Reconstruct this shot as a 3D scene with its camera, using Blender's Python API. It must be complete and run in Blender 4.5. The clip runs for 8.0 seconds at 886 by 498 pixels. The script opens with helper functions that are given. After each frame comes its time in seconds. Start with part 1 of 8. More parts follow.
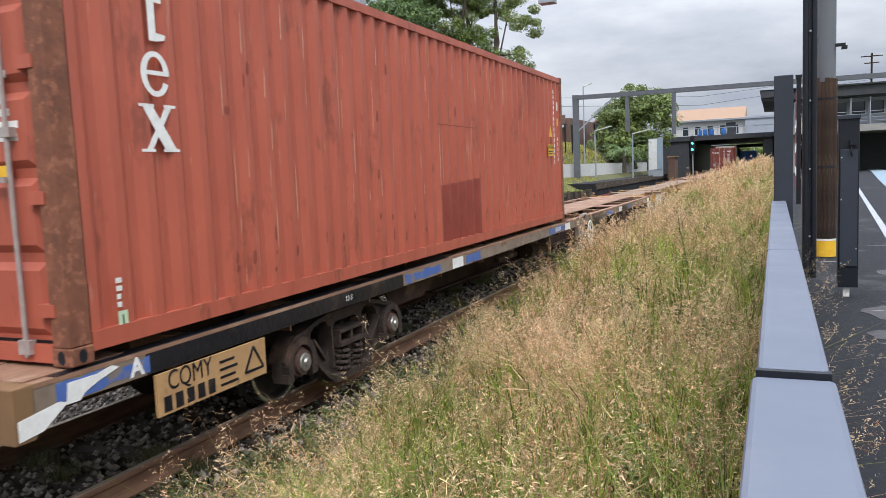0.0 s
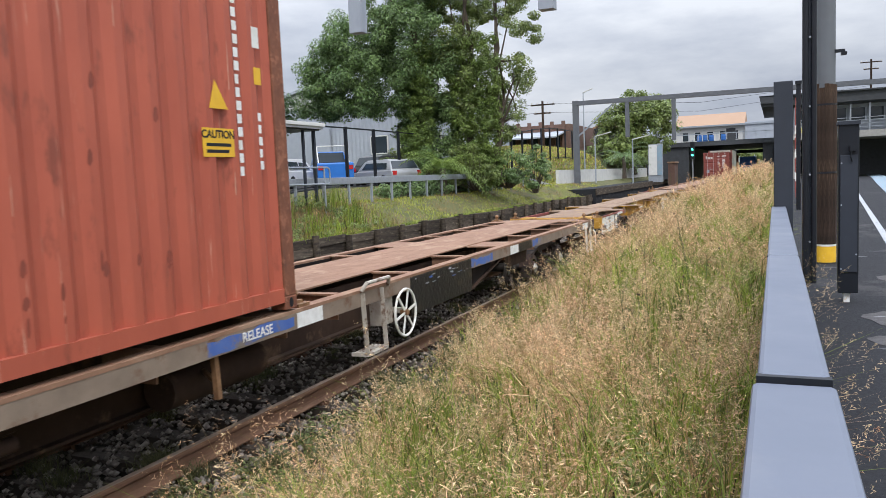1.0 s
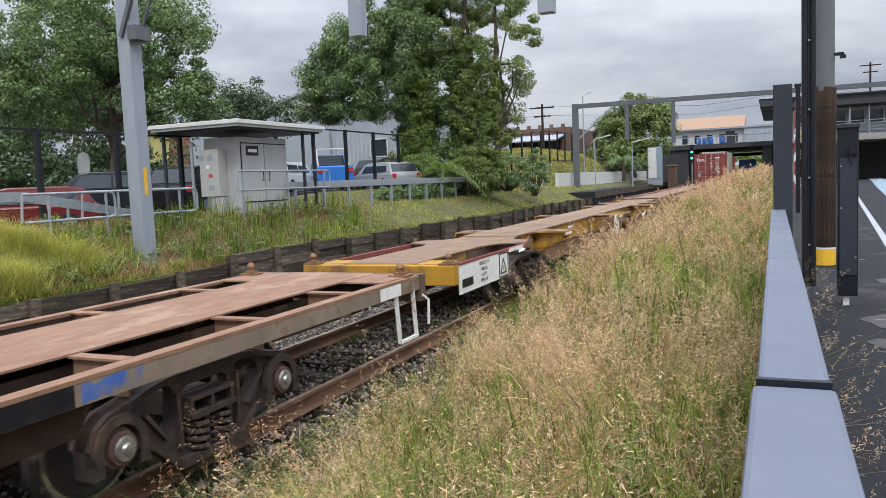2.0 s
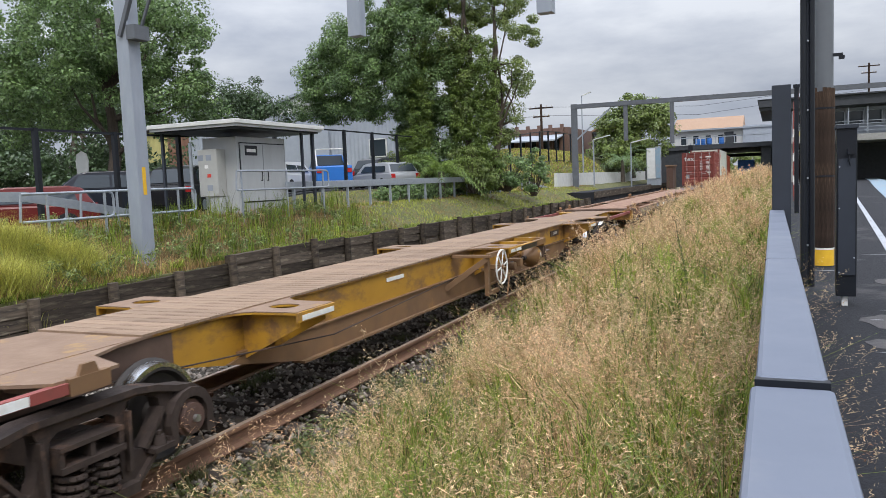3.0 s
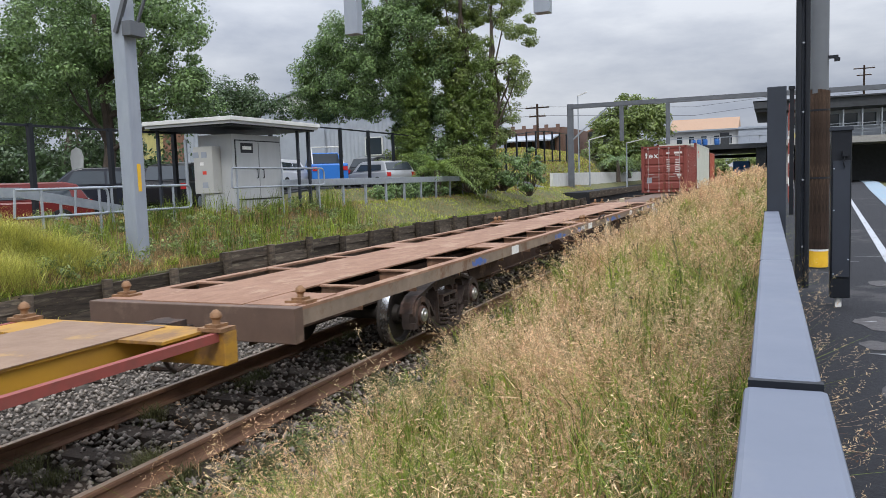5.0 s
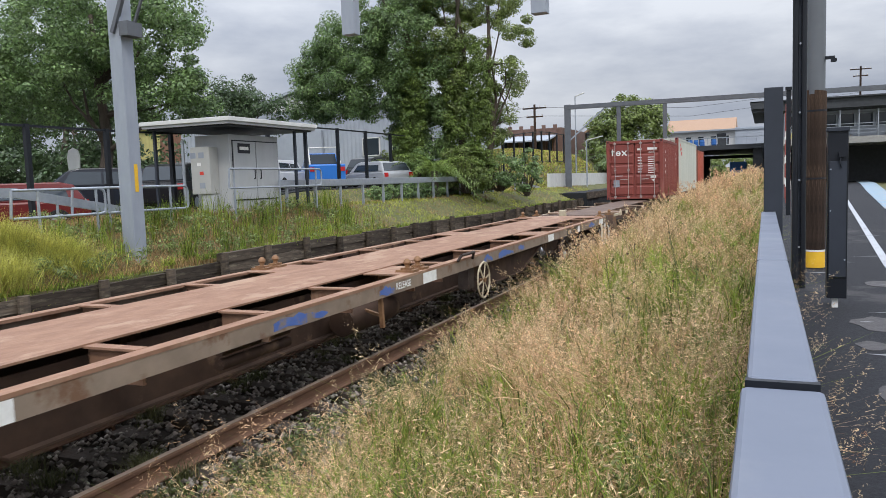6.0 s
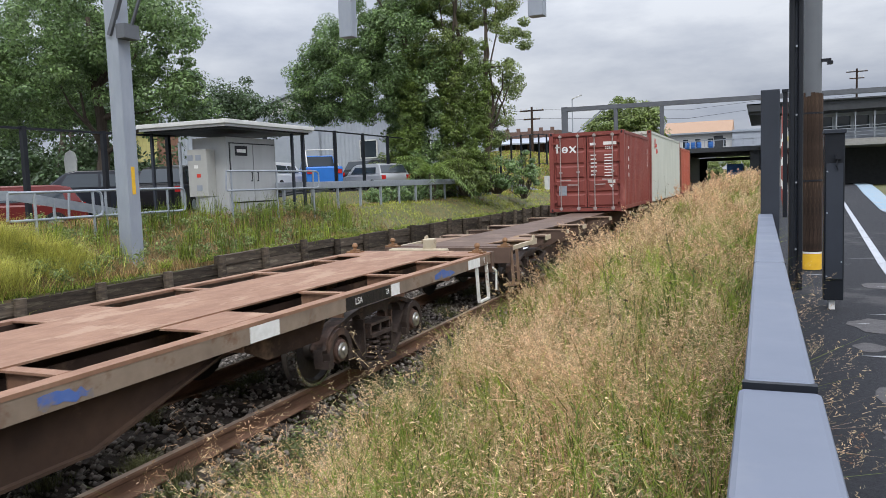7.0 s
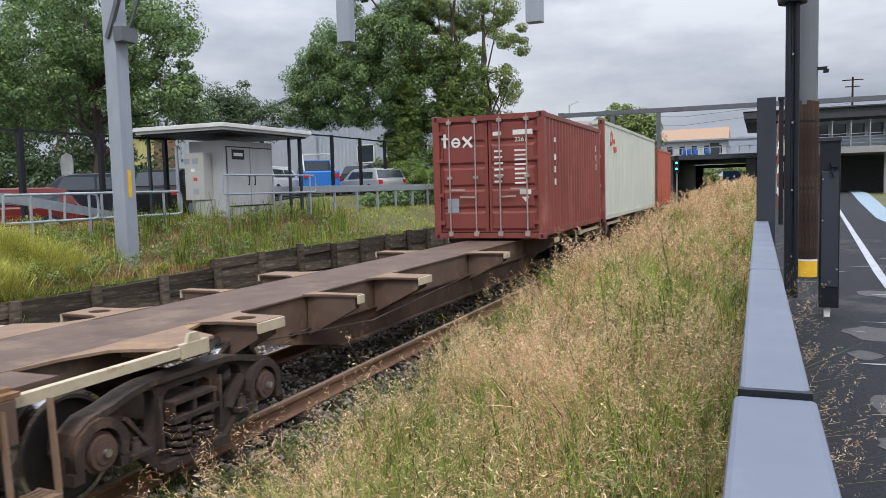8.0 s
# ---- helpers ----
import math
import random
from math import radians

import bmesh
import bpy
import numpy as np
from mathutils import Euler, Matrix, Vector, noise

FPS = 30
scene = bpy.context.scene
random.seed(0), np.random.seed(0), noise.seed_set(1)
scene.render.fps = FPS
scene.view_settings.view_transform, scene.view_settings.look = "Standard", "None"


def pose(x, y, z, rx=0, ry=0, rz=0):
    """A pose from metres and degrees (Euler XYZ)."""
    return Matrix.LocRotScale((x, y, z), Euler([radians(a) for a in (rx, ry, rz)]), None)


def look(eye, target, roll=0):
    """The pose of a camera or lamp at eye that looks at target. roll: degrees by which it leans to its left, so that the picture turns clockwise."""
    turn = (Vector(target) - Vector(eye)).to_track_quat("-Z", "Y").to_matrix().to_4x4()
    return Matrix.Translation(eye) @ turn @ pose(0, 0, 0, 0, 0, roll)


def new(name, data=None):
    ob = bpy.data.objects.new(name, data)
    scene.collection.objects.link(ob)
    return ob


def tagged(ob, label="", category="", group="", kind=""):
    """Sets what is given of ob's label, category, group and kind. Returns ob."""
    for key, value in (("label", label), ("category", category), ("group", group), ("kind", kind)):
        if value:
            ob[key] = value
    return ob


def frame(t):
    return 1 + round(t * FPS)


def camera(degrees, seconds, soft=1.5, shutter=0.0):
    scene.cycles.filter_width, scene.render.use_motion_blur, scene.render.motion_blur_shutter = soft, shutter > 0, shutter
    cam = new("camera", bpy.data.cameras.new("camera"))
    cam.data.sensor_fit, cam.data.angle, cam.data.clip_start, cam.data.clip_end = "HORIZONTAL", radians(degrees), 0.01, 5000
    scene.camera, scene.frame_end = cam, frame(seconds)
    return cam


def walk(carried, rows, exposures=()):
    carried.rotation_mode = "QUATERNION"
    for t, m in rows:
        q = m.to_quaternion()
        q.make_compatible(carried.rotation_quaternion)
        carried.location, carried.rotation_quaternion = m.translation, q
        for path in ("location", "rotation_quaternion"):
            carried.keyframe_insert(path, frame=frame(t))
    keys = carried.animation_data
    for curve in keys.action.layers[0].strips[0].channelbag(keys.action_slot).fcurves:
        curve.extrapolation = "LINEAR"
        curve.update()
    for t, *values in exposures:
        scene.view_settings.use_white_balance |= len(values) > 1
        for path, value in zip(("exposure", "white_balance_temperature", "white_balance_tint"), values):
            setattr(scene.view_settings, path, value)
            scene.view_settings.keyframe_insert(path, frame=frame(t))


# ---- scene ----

# ---------------------------------------------------------------- camera
cam = camera(60.06, 8.0, soft=0.75, shutter=0.06)
EYE = (5.248, 0.0, 2.134)
TURNS = [(0.0, 84.351, 2.430, 23.318), (0.5, 84.520, 2.360, 23.324), (1.0, 84.768, 2.420, 23.328),
         (1.5, 84.942, 2.419, 23.318), (3.0, 84.990, 2.353, 23.219), (3.5, 84.963, 2.192, 23.168),
         (4.0, 84.941, 2.047, 23.101), (4.5, 84.914, 1.961, 23.007), (6.0, 84.928, 1.920, 22.704),
         (6.5, 85.010, 1.898, 22.627), (7.0, 85.096, 1.949, 22.508), (7.5, 85.267, 1.721, 22.390),
         (8.0, 85.466, 1.562, 22.268)]
walk(cam, [(t, pose(*EYE, rx, ry, rz)) for t, rx, ry, rz in TURNS],
     exposures=[(0.0, 0.14), (0.9, 0.14), (1.6, 0.03), (3.0, -0.01), (4.5, -0.02), (8.0, -0.02)])

# ---------------------------------------------------------------- light: a bright overcast sky
SUN_EL, SUN_AZ = radians(50), radians(148)
world = bpy.data.worlds.new("overcast_sky")
scene.world = world
world.use_nodes = True
wn, wl = world.node_tree.nodes, world.node_tree.links
wn.clear()
w_out = wn.new("ShaderNodeOutputWorld")
w_bg = wn.new("ShaderNodeBackground")
w_sky = wn.new("ShaderNodeTexSky")
w_sky.sky_type, w_sky.sun_disc = "NISHITA", False
w_sky.sun_elevation, w_sky.sun_rotation = SUN_EL, SUN_AZ
w_sky.dust_density, w_sky.air_density = 4.0, 1.0
w_geo = wn.new("ShaderNodeTexCoord")
w_map = wn.new("ShaderNodeMapping")
w_map.inputs["Scale"].default_value = (1.0, 1.0, 3.2)
w_noise = wn.new("ShaderNodeTexNoise")
w_noise.inputs["Scale"].default_value, w_noise.inputs["Detail"].default_value = 2.3, 8.0
w_noise.inputs["Roughness"].default_value = 0.56
w_ramp = wn.new("ShaderNodeValToRGB")
w_ramp.color_ramp.elements[0].position, w_ramp.color_ramp.elements[0].color = 0.38, (4.9, 5.45, 6.7, 1)
w_ramp.color_ramp.elements[1].position, w_ramp.color_ramp.elements[1].color = 0.60, (8.9, 9.35, 10.2, 1)
w_sep = wn.new("ShaderNodeSeparateXYZ")
w_up = wn.new("ShaderNodeMapRange")      # an overcast sky grows brighter towards the zenith
w_up.inputs["From Min"].default_value, w_up.inputs["From Max"].default_value = 0.0, 1.0
w_up.inputs["To Min"].default_value, w_up.inputs["To Max"].default_value = 0.62, 3.7
w_pow = wn.new("ShaderNodeMath")
w_pow.operation, w_pow.use_clamp = "POWER", True
w_pow.inputs[1].default_value = 1.7
w_mul = wn.new("ShaderNodeVectorMath")
w_mul.operation = "SCALE"
w_mix = wn.new("ShaderNodeMixRGB")
w_mix.inputs[0].default_value = 0.94
wl.new(w_geo.outputs["Generated"], w_map.inputs["Vector"])
wl.new(w_geo.outputs["Generated"], w_sep.inputs[0])
wl.new(w_sep.outputs["Z"], w_pow.inputs[0])
wl.new(w_pow.outputs[0], w_up.inputs["Value"])
wl.new(w_map.outputs[0], w_noise.inputs["Vector"])
wl.new(w_noise.outputs["Fac"], w_ramp.inputs[0])
wl.new(w_ramp.outputs[0], w_mul.inputs[0])
wl.new(w_up.outputs[0], w_mul.inputs["Scale"])
wl.new(w_sky.outputs[0], w_mix.inputs[1])
wl.new(w_mul.outputs[0], w_mix.inputs[2])
wl.new(w_mix.outputs[0], w_bg.inputs[0])
wl.new(w_bg.outputs[0], w_out.inputs[0])
w_bg.inputs["Strength"].default_value = 0.115
sun = new("sun", bpy.data.lights.new("sun", "SUN"))
sun.data.energy, sun.data.angle, sun.data.color = 1.5, radians(14), (1.0, 0.96, 0.9)
sun.matrix_basis = look((0, 0, 60), (0 - math.sin(SUN_AZ) * math.cos(SUN_EL), -math.cos(SUN_AZ) * math.cos(SUN_EL), 60 - math.sin(SUN_EL)))
scene.view_settings.exposure = 0.02

# ---------------------------------------------------------------- materials
def material(name, c1, c2=None, rough=0.7, metal=0.0, scale=6.0, bump=0.15, bump_scale=None, c3=None, c3_at=0.62, c3_scale=1.3,
             stretch=(1, 1, 1), spec=0.4, rand=0.0, island=False, see=0.0, streak=None, streak_at=0.62, streak_map=(1, 5, 0.22)):
    """Two colours mixed by fine noise, a third in patches, relief and rougher spots."""
    m = bpy.data.materials.new(name)
    m.use_nodes = True
    n, k = m.node_tree.nodes, m.node_tree.links
    b = n["Principled BSDF"]
    tc, mp = n.new("ShaderNodeTexCoord"), n.new("ShaderNodeMapping")
    mp.inputs["Scale"].default_value = stretch
    k.new(tc.outputs["Object"], mp.inputs["Vector"])
    t1 = n.new("ShaderNodeTexNoise")
    t1.inputs["Scale"].default_value, t1.inputs["Detail"].default_value, t1.inputs["Roughness"].default_value = scale, 8, 0.62
    k.new(mp.outputs[0], t1.inputs["Vector"])
    r1 = n.new("ShaderNodeValToRGB")
    r1.color_ramp.elements[0].position, r1.color_ramp.elements[1].position = 0.32, 0.68
    r1.color_ramp.elements[0].color, r1.color_ramp.elements[1].color = (*c1, 1), (*(c2 or [v * 0.75 for v in c1]), 1)
    k.new(t1.outputs["Fac"], r1.inputs[0])
    col = r1.outputs[0]
    if c3:
        t2 = n.new("ShaderNodeTexNoise")
        t2.inputs["Scale"].default_value, t2.inputs["Detail"].default_value, t2.inputs["Roughness"].default_value = c3_scale, 9, 0.66
        k.new(mp.outputs[0], t2.inputs["Vector"])
        r2 = n.new("ShaderNodeValToRGB")
        r2.color_ramp.elements[0].position, r2.color_ramp.elements[1].position = c3_at - 0.04, c3_at + 0.05
        k.new(t2.outputs["Fac"], r2.inputs[0])
        mx = n.new("ShaderNodeMixRGB")
        mx.inputs[2].default_value = (*c3, 1)
        k.new(r2.outputs[0], mx.inputs[0])
        k.new(col, mx.inputs[1])
        col = mx.outputs[0]
    if streak:
        mp2, t4, r4, mx4 = n.new("ShaderNodeMapping"), n.new("ShaderNodeTexNoise"), n.new("ShaderNodeValToRGB"), n.new("ShaderNodeMixRGB")
        mp2.inputs["Scale"].default_value = streak_map
        k.new(tc.outputs["Object"], mp2.inputs["Vector"])
        t4.inputs["Scale"].default_value, t4.inputs["Detail"].default_value, t4.inputs["Roughness"].default_value = 2.6, 8, 0.7
        k.new(mp2.outputs[0], t4.inputs["Vector"])
        r4.color_ramp.elements[0].position, r4.color_ramp.elements[1].position = streak_at, streak_at + 0.06
        k.new(t4.outputs["Fac"], r4.inputs[0])
        mx4.inputs[2].default_value = (*streak, 1)
        k.new(r4.outputs[0], mx4.inputs[0])
        k.new(col, mx4.inputs[1])
        col = mx4.outputs[0]
    if rand:
        src = n.new("ShaderNodeNewGeometry").outputs["Random Per Island"] if island else n.new("ShaderNodeObjectInfo").outputs["Random"]
        hs = n.new("ShaderNodeHueSaturation")
        ra = n.new("ShaderNodeMapRange")
        ra.inputs["To Min"].default_value, ra.inputs["To Max"].default_value = 1 - rand, 1 + rand
        k.new(src, ra.inputs["Value"])
        k.new(ra.outputs[0], hs.inputs["Value"])
        k.new(col, hs.inputs["Color"])
        col = hs.outputs[0]
    k.new(col, b.inputs["Base Color"])
    b.inputs["Metallic"].default_value = metal
    b.inputs["Specular IOR Level"].default_value = spec
    rr = n.new("ShaderNodeMapRange")
    rr.inputs["To Min"].default_value, rr.inputs["To Max"].default_value = max(0.03, rough - 0.12), min(1, rough + 0.12)
    k.new(t1.outputs["Fac"], rr.inputs["Value"])
    k.new(rr.outputs[0], b.inputs["Roughness"])
    if see:
        b.inputs["Subsurface Weight"].default_value = 0.0
        tl = n.new("ShaderNodeBsdfTranslucent")
        ms = n.new("ShaderNodeMixShader")
        ms.inputs[0].default_value = see
        k.new(col, tl.inputs["Color"])
        k.new(b.outputs[0], ms.inputs[1])
        k.new(tl.outputs[0], ms.inputs[2])
        k.new(ms.outputs[0], n["Material Output"].inputs["Surface"])
    if bump:
        t3 = n.new("ShaderNodeTexNoise")
        t3.inputs["Scale"].default_value, t3.inputs["Detail"].default_value = bump_scale or scale * 4, 6
        k.new(mp.outputs[0], t3.inputs["Vector"])
        bp = n.new("ShaderNodeBump")
        bp.inputs["Strength"].default_value, bp.inputs["Distance"].default_value = bump, 0.02
        k.new(t3.outputs["Fac"], bp.inputs["Height"])
        k.new(bp.outputs[0], b.inputs["Normal"])
    return m


def glass_material(name, tint=(0.03, 0.04, 0.05)):
    m = bpy.data.materials.new(name)
    m.use_nodes = True
    b = m.node_tree.nodes["Principled BSDF"]
    b.inputs["Base Color"].default_value = (*tint, 1)
    b.inputs["Roughness"].default_value = 0.06
    b.inputs["Specular IOR Level"].default_value = 0.45
    return m


def glow(name, color, strength):
    m = bpy.data.materials.new(name)
    m.use_nodes = True
    b = m.node_tree.nodes["Principled BSDF"]
    b.inputs["Base Color"].default_value = (0.02, 0.02, 0.02, 1)
    b.inputs["Emission Color"].default_value = (*color, 1)
    b.inputs["Emission Strength"].default_value = strength
    return m


M = {}
M["box_red"] = material("worn_red_container_paint", (0.44, 0.108, 0.064), (0.36, 0.084, 0.05), 0.5, scale=2.6, c3=(0.25, 0.065, 0.04), c3_at=0.615, c3_scale=4.5, stretch=(1, 1, 0.35), bump=0.2, streak=(0.52, 0.25, 0.175), streak_at=0.615, streak_map=(1, 9, 0.4))
M["box_rust"] = material("rusty_corner_steel", (0.23, 0.085, 0.045), (0.13, 0.05, 0.03), 0.75, scale=7, c3=(0.29, 0.115, 0.065), c3_at=0.57, c3_scale=11, bump=0.3)
M["box_dark"] = material("newer_red_patch_paint", (0.25, 0.048, 0.032), (0.21, 0.04, 0.027), 0.45, scale=3, c3=(0.32, 0.08, 0.05), c3_at=0.66, bump=0.12)
M["box_red_b"] = material("dull_red_container_paint", (0.235, 0.058, 0.045), (0.19, 0.046, 0.037), 0.5, scale=2, c3=(0.30, 0.10, 0.082), c3_at=0.62, stretch=(1, 1, 0.4), bump=0.08, streak=(0.38, 0.2, 0.16), streak_at=0.66)
M["box_white"] = material("off_white_container_paint", (0.54, 0.555, 0.49), (0.475, 0.495, 0.435), 0.5, scale=1.5, c3=(0.41, 0.41, 0.35), c3_at=0.66, bump=0.05, stretch=(1, 1, 0.3))
M["white"] = material("white_marking_paint", (0.80, 0.80, 0.78), (0.66, 0.65, 0.62), 0.6, scale=14, bump=0.05)
M["white_worn"] = material("chipped_white_paint", (0.76, 0.76, 0.72), (0.62, 0.61, 0.56), 0.65, scale=9, c3=(0.30, 0.19, 0.12), c3_at=0.63, c3_scale=8, bump=0.1)
M["yellow_mark"] = material("yellow_marking", (0.78, 0.47, 0.03), (0.7, 0.40, 0.03), 0.5, scale=10, bump=0.0)
M["deck"] = material("rusty_deck_plate", (0.285, 0.16, 0.10), (0.205, 0.108, 0.068), 0.72, scale=3.5, c3=(0.33, 0.21, 0.14), c3_at=0.58, c3_scale=1.6, stretch=(2, 0.9, 1), bump=0.2)
M["sill_black"] = material("glossy_black_sill_paint", (0.008, 0.009, 0.014), (0.016, 0.015, 0.019), 0.32, scale=4, c3=(0.055, 0.04, 0.035), c3_at=0.6, c3_scale=2.4, bump=0.35, spec=0.35)
M["sill_tan"] = material("dusty_tan_sill_paint", (0.265, 0.205, 0.155), (0.19, 0.145, 0.11), 0.75, scale=3, c3=(0.16, 0.09, 0.055), c3_at=0.58, c3_scale=2.4, bump=0.12, spec=0.25)
M["sill_blue"] = material("blue_underpaint", (0.05, 0.11, 0.36), (0.085, 0.15, 0.38), 0.6, scale=5, c3=(0.20, 0.165, 0.14), c3_at=0.55, c3_scale=3.2, bump=0.08)
M["web"] = material("brown_grime_web", (0.066, 0.040, 0.028), (0.037, 0.024, 0.019), 0.85, scale=2.4, c3=(0.155, 0.098, 0.065), c3_at=0.6, bump=0.15, spec=0.15)
M["web_dark"] = material("dark_grime_web", (0.022, 0.016, 0.014), (0.012, 0.010, 0.010), 0.85, scale=2.4, c3=(0.075, 0.042, 0.028), c3_at=0.6, c3_scale=0.9, bump=0.15, spec=0.12)
M["yellow"] = material("grimy_yellow_wagon_paint", (0.46, 0.245, 0.024), (0.35, 0.18, 0.026), 0.55, scale=1.7, c3=(0.19, 0.10, 0.042), c3_at=0.53, c3_scale=1.5, stretch=(1, 0.5, 1), bump=0.1)
M["yellow_brown"] = material("yellow_paint_under_brake_dust", (0.215, 0.118, 0.052), (0.15, 0.088, 0.05), 0.75, scale=1.7, c3=(0.27, 0.15, 0.05), c3_at=0.62, bump=0.12)
M["plank"] = material("tan_deck_board", (0.29, 0.20, 0.135), (0.22, 0.145, 0.095), 0.8, scale=5, c3=(0.17, 0.105, 0.07), c3_at=0.6, stretch=(0.6, 4, 1), bump=0.25, rand=0.14)
M["arm_top"] = material("rusty_tan_plate", (0.25, 0.165, 0.11), (0.19, 0.12, 0.08), 0.75, scale=4, c3=(0.33, 0.205, 0.09), c3_at=0.6, c3_scale=2, bump=0.2)
M["column"] = material("dark_grey_column_paint", (0.135, 0.145, 0.16), (0.115, 0.123, 0.137), 0.42, scale=2, bump=0.03)
M["brown"] = material("brown_wagon_steel", (0.128, 0.080, 0.058), (0.088, 0.056, 0.042), 0.7, scale=2.4, c3=(0.17, 0.113, 0.08), c3_at=0.58, bump=0.15)
M["cream"] = material("dirty_cream_paint", (0.50, 0.43, 0.31), (0.40, 0.33, 0.23), 0.65, scale=6, c3=(0.22, 0.14, 0.085), c3_at=0.62, c3_scale=5, bump=0.12)
M["plate_tan"] = material("orange_tan_plate_paint", (0.48, 0.29, 0.13), (0.38, 0.22, 0.10), 0.65, scale=6, c3=(0.25, 0.14, 0.07), c3_at=0.64, c3_scale=5, bump=0.12)
M["beam_dark"] = material("dark_grey_beam_paint", (0.12, 0.13, 0.145), (0.095, 0.10, 0.115), 0.6, scale=3, bump=0.05)
M["scrape"] = material("bare_scraped_paint", (0.58, 0.32, 0.23), (0.44, 0.19, 0.12), 0.6, scale=20, bump=0.1)
M["smear"] = material("dark_rust_smear", (0.19, 0.05, 0.032), (0.27, 0.062, 0.038), 0.7, scale=14, bump=0.2)
M["red_mark"] = material("faded_red_paint", (0.27, 0.06, 0.05), (0.20, 0.06, 0.05), 0.65, scale=6, bump=0.1)
M["bogie"] = material("brown_black_bogie_casting", (0.062, 0.046, 0.039), (0.036, 0.027, 0.024), 0.7, scale=5, c3=(0.105, 0.065, 0.048), c3_at=0.6, c3_scale=3, bump=0.3, spec=0.18)
M["box_cover"] = material("red_brown_axle_box", (0.125, 0.07, 0.055), (0.07, 0.045, 0.037), 0.65, scale=7, bump=0.2)
M["tread"] = material("polished_wheel_tread", (0.62, 0.62, 0.62), (0.5, 0.5, 0.5), 0.25, metal=1.0, scale=12, bump=0.0)
M["wheel"] = material("dark_wheel_steel", (0.05, 0.042, 0.038), (0.032, 0.028, 0.026), 0.6, metal=0.3, scale=6, bump=0.15)
M["cap_end"] = material("bright_bearing_cap", (0.52, 0.53, 0.53), (0.30, 0.28, 0.26), 0.35, metal=0.8, scale=9, bump=0.1)
M["lock"] = material("rusty_twistlock", (0.30, 0.17, 0.085), (0.18, 0.095, 0.05), 0.6, metal=0.3, scale=14, bump=0.3)
M["rail"] = material("rusty_rail_steel", (0.19, 0.105, 0.066), (0.115, 0.064, 0.043), 0.8, scale=10, bump=0.25, stretch=(1, 0.3, 1), spec=0.2)
M["rail_top"] = material("worn_rail_head", (0.36, 0.27, 0.21), (0.25, 0.175, 0.13), 0.5, metal=0.35, scale=10, bump=0.05, stretch=(1, 0.1, 1))
M["step_paint"] = material("grimy_worn_white_steel", (0.46, 0.43, 0.38), (0.34, 0.30, 0.25), 0.65, scale=9, c3=(0.16, 0.10, 0.07), c3_at=0.55, c3_scale=6, bump=0.15)
M["line_paint"] = material("worn_line_paint", (0.40, 0.42, 0.45), (0.33, 0.34, 0.37), 0.75, scale=8, c3=(0.10, 0.10, 0.105), c3_at=0.60, c3_scale=6, bump=0.15)
M["sleeper"] = material("weathered_timber_sleeper", (0.085, 0.065, 0.052), (0.05, 0.04, 0.034), 0.9, scale=8, stretch=(0.5, 5, 1), bump=0.4, rand=0.25, spec=0.15)
M["stone"] = material("ballast_stone", (0.27, 0.235, 0.205), (0.13, 0.112, 0.095), 0.9, scale=20, bump=0.3, rand=0.6, island=True, spec=0.2)
M["soil"] = material("dark_ballast_and_soil", (0.085, 0.074, 0.062), (0.042, 0.037, 0.032), 0.95, scale=9, c3=(0.14, 0.122, 0.10), c3_at=0.58, c3_scale=4, bump=0.8, bump_scale=26, spec=0.1)
M["earth"] = material("grassy_earth", (0.115, 0.11, 0.042), (0.075, 0.085, 0.028), 0.95, scale=2.5, c3=(0.15, 0.11, 0.062), c3_at=0.6, c3_scale=1.2, bump=0.8, bump_scale=18)
M["timber"] = material("dark_retaining_timber", (0.115, 0.09, 0.066), (0.04, 0.033, 0.028), 0.9, scale=5, c3=(0.19, 0.16, 0.115), c3_at=0.59, c3_scale=2.2, stretch=(1, 0.35, 3), bump=0.6, rand=0.45, spec=0.2)
M["asphalt"] = material("worn_platform_asphalt", (0.030, 0.031, 0.036), (0.016, 0.017, 0.02), 0.85, scale=30, c3=(0.055, 0.053, 0.055), c3_at=0.60, c3_scale=0.8, bump=0.6, bump_scale=110, spec=0.2)
M["patch"] = material("pale_asphalt_patch", (0.085, 0.080, 0.082), (0.058, 0.055, 0.056), 0.85, scale=22, bump=0.4, bump_scale=90)
M["grey_paint"] = material("grey_powder_coated_steel", (0.128, 0.146, 0.19), (0.115, 0.133, 0.175), 0.5, scale=1.6, c3=(0.145, 0.16, 0.197), c3_at=0.6, bump=0.02)
M["slate_paint"] = material("slate_painted_post", (0.036, 0.042, 0.055), (0.030, 0.035, 0.046), 0.55, scale=2, bump=0.03, spec=0.25)
M["black_paint"] = material("black_painted_steel", (0.009, 0.011, 0.016), (0.013, 0.015, 0.020), 0.42, scale=4, bump=0.04, spec=0.3)
M["galv"] = material("galvanised_steel", (0.36, 0.39, 0.43), (0.29, 0.32, 0.36), 0.45, metal=0.35, scale=7, bump=0.05)
M["mast_grey"] = material("weathered_mast_steel", (0.33, 0.36, 0.41), (0.27, 0.30, 0.35), 0.55, metal=0.2, scale=3, c3=(0.33, 0.35, 0.38), c3_at=0.62, stretch=(1, 1, 0.3), bump=0.06)
M["pole_wood"] = material("weathered_brown_pole_wood", (0.062, 0.040, 0.029), (0.012, 0.009, 0.008), 0.85, scale=3.2, c3=(0.12, 0.077, 0.05), c3_at=0.58, c3_scale=1.6, stretch=(5, 5, 0.7), bump=0.7, bump_scale=9, spec=0.15, rand=0.3)

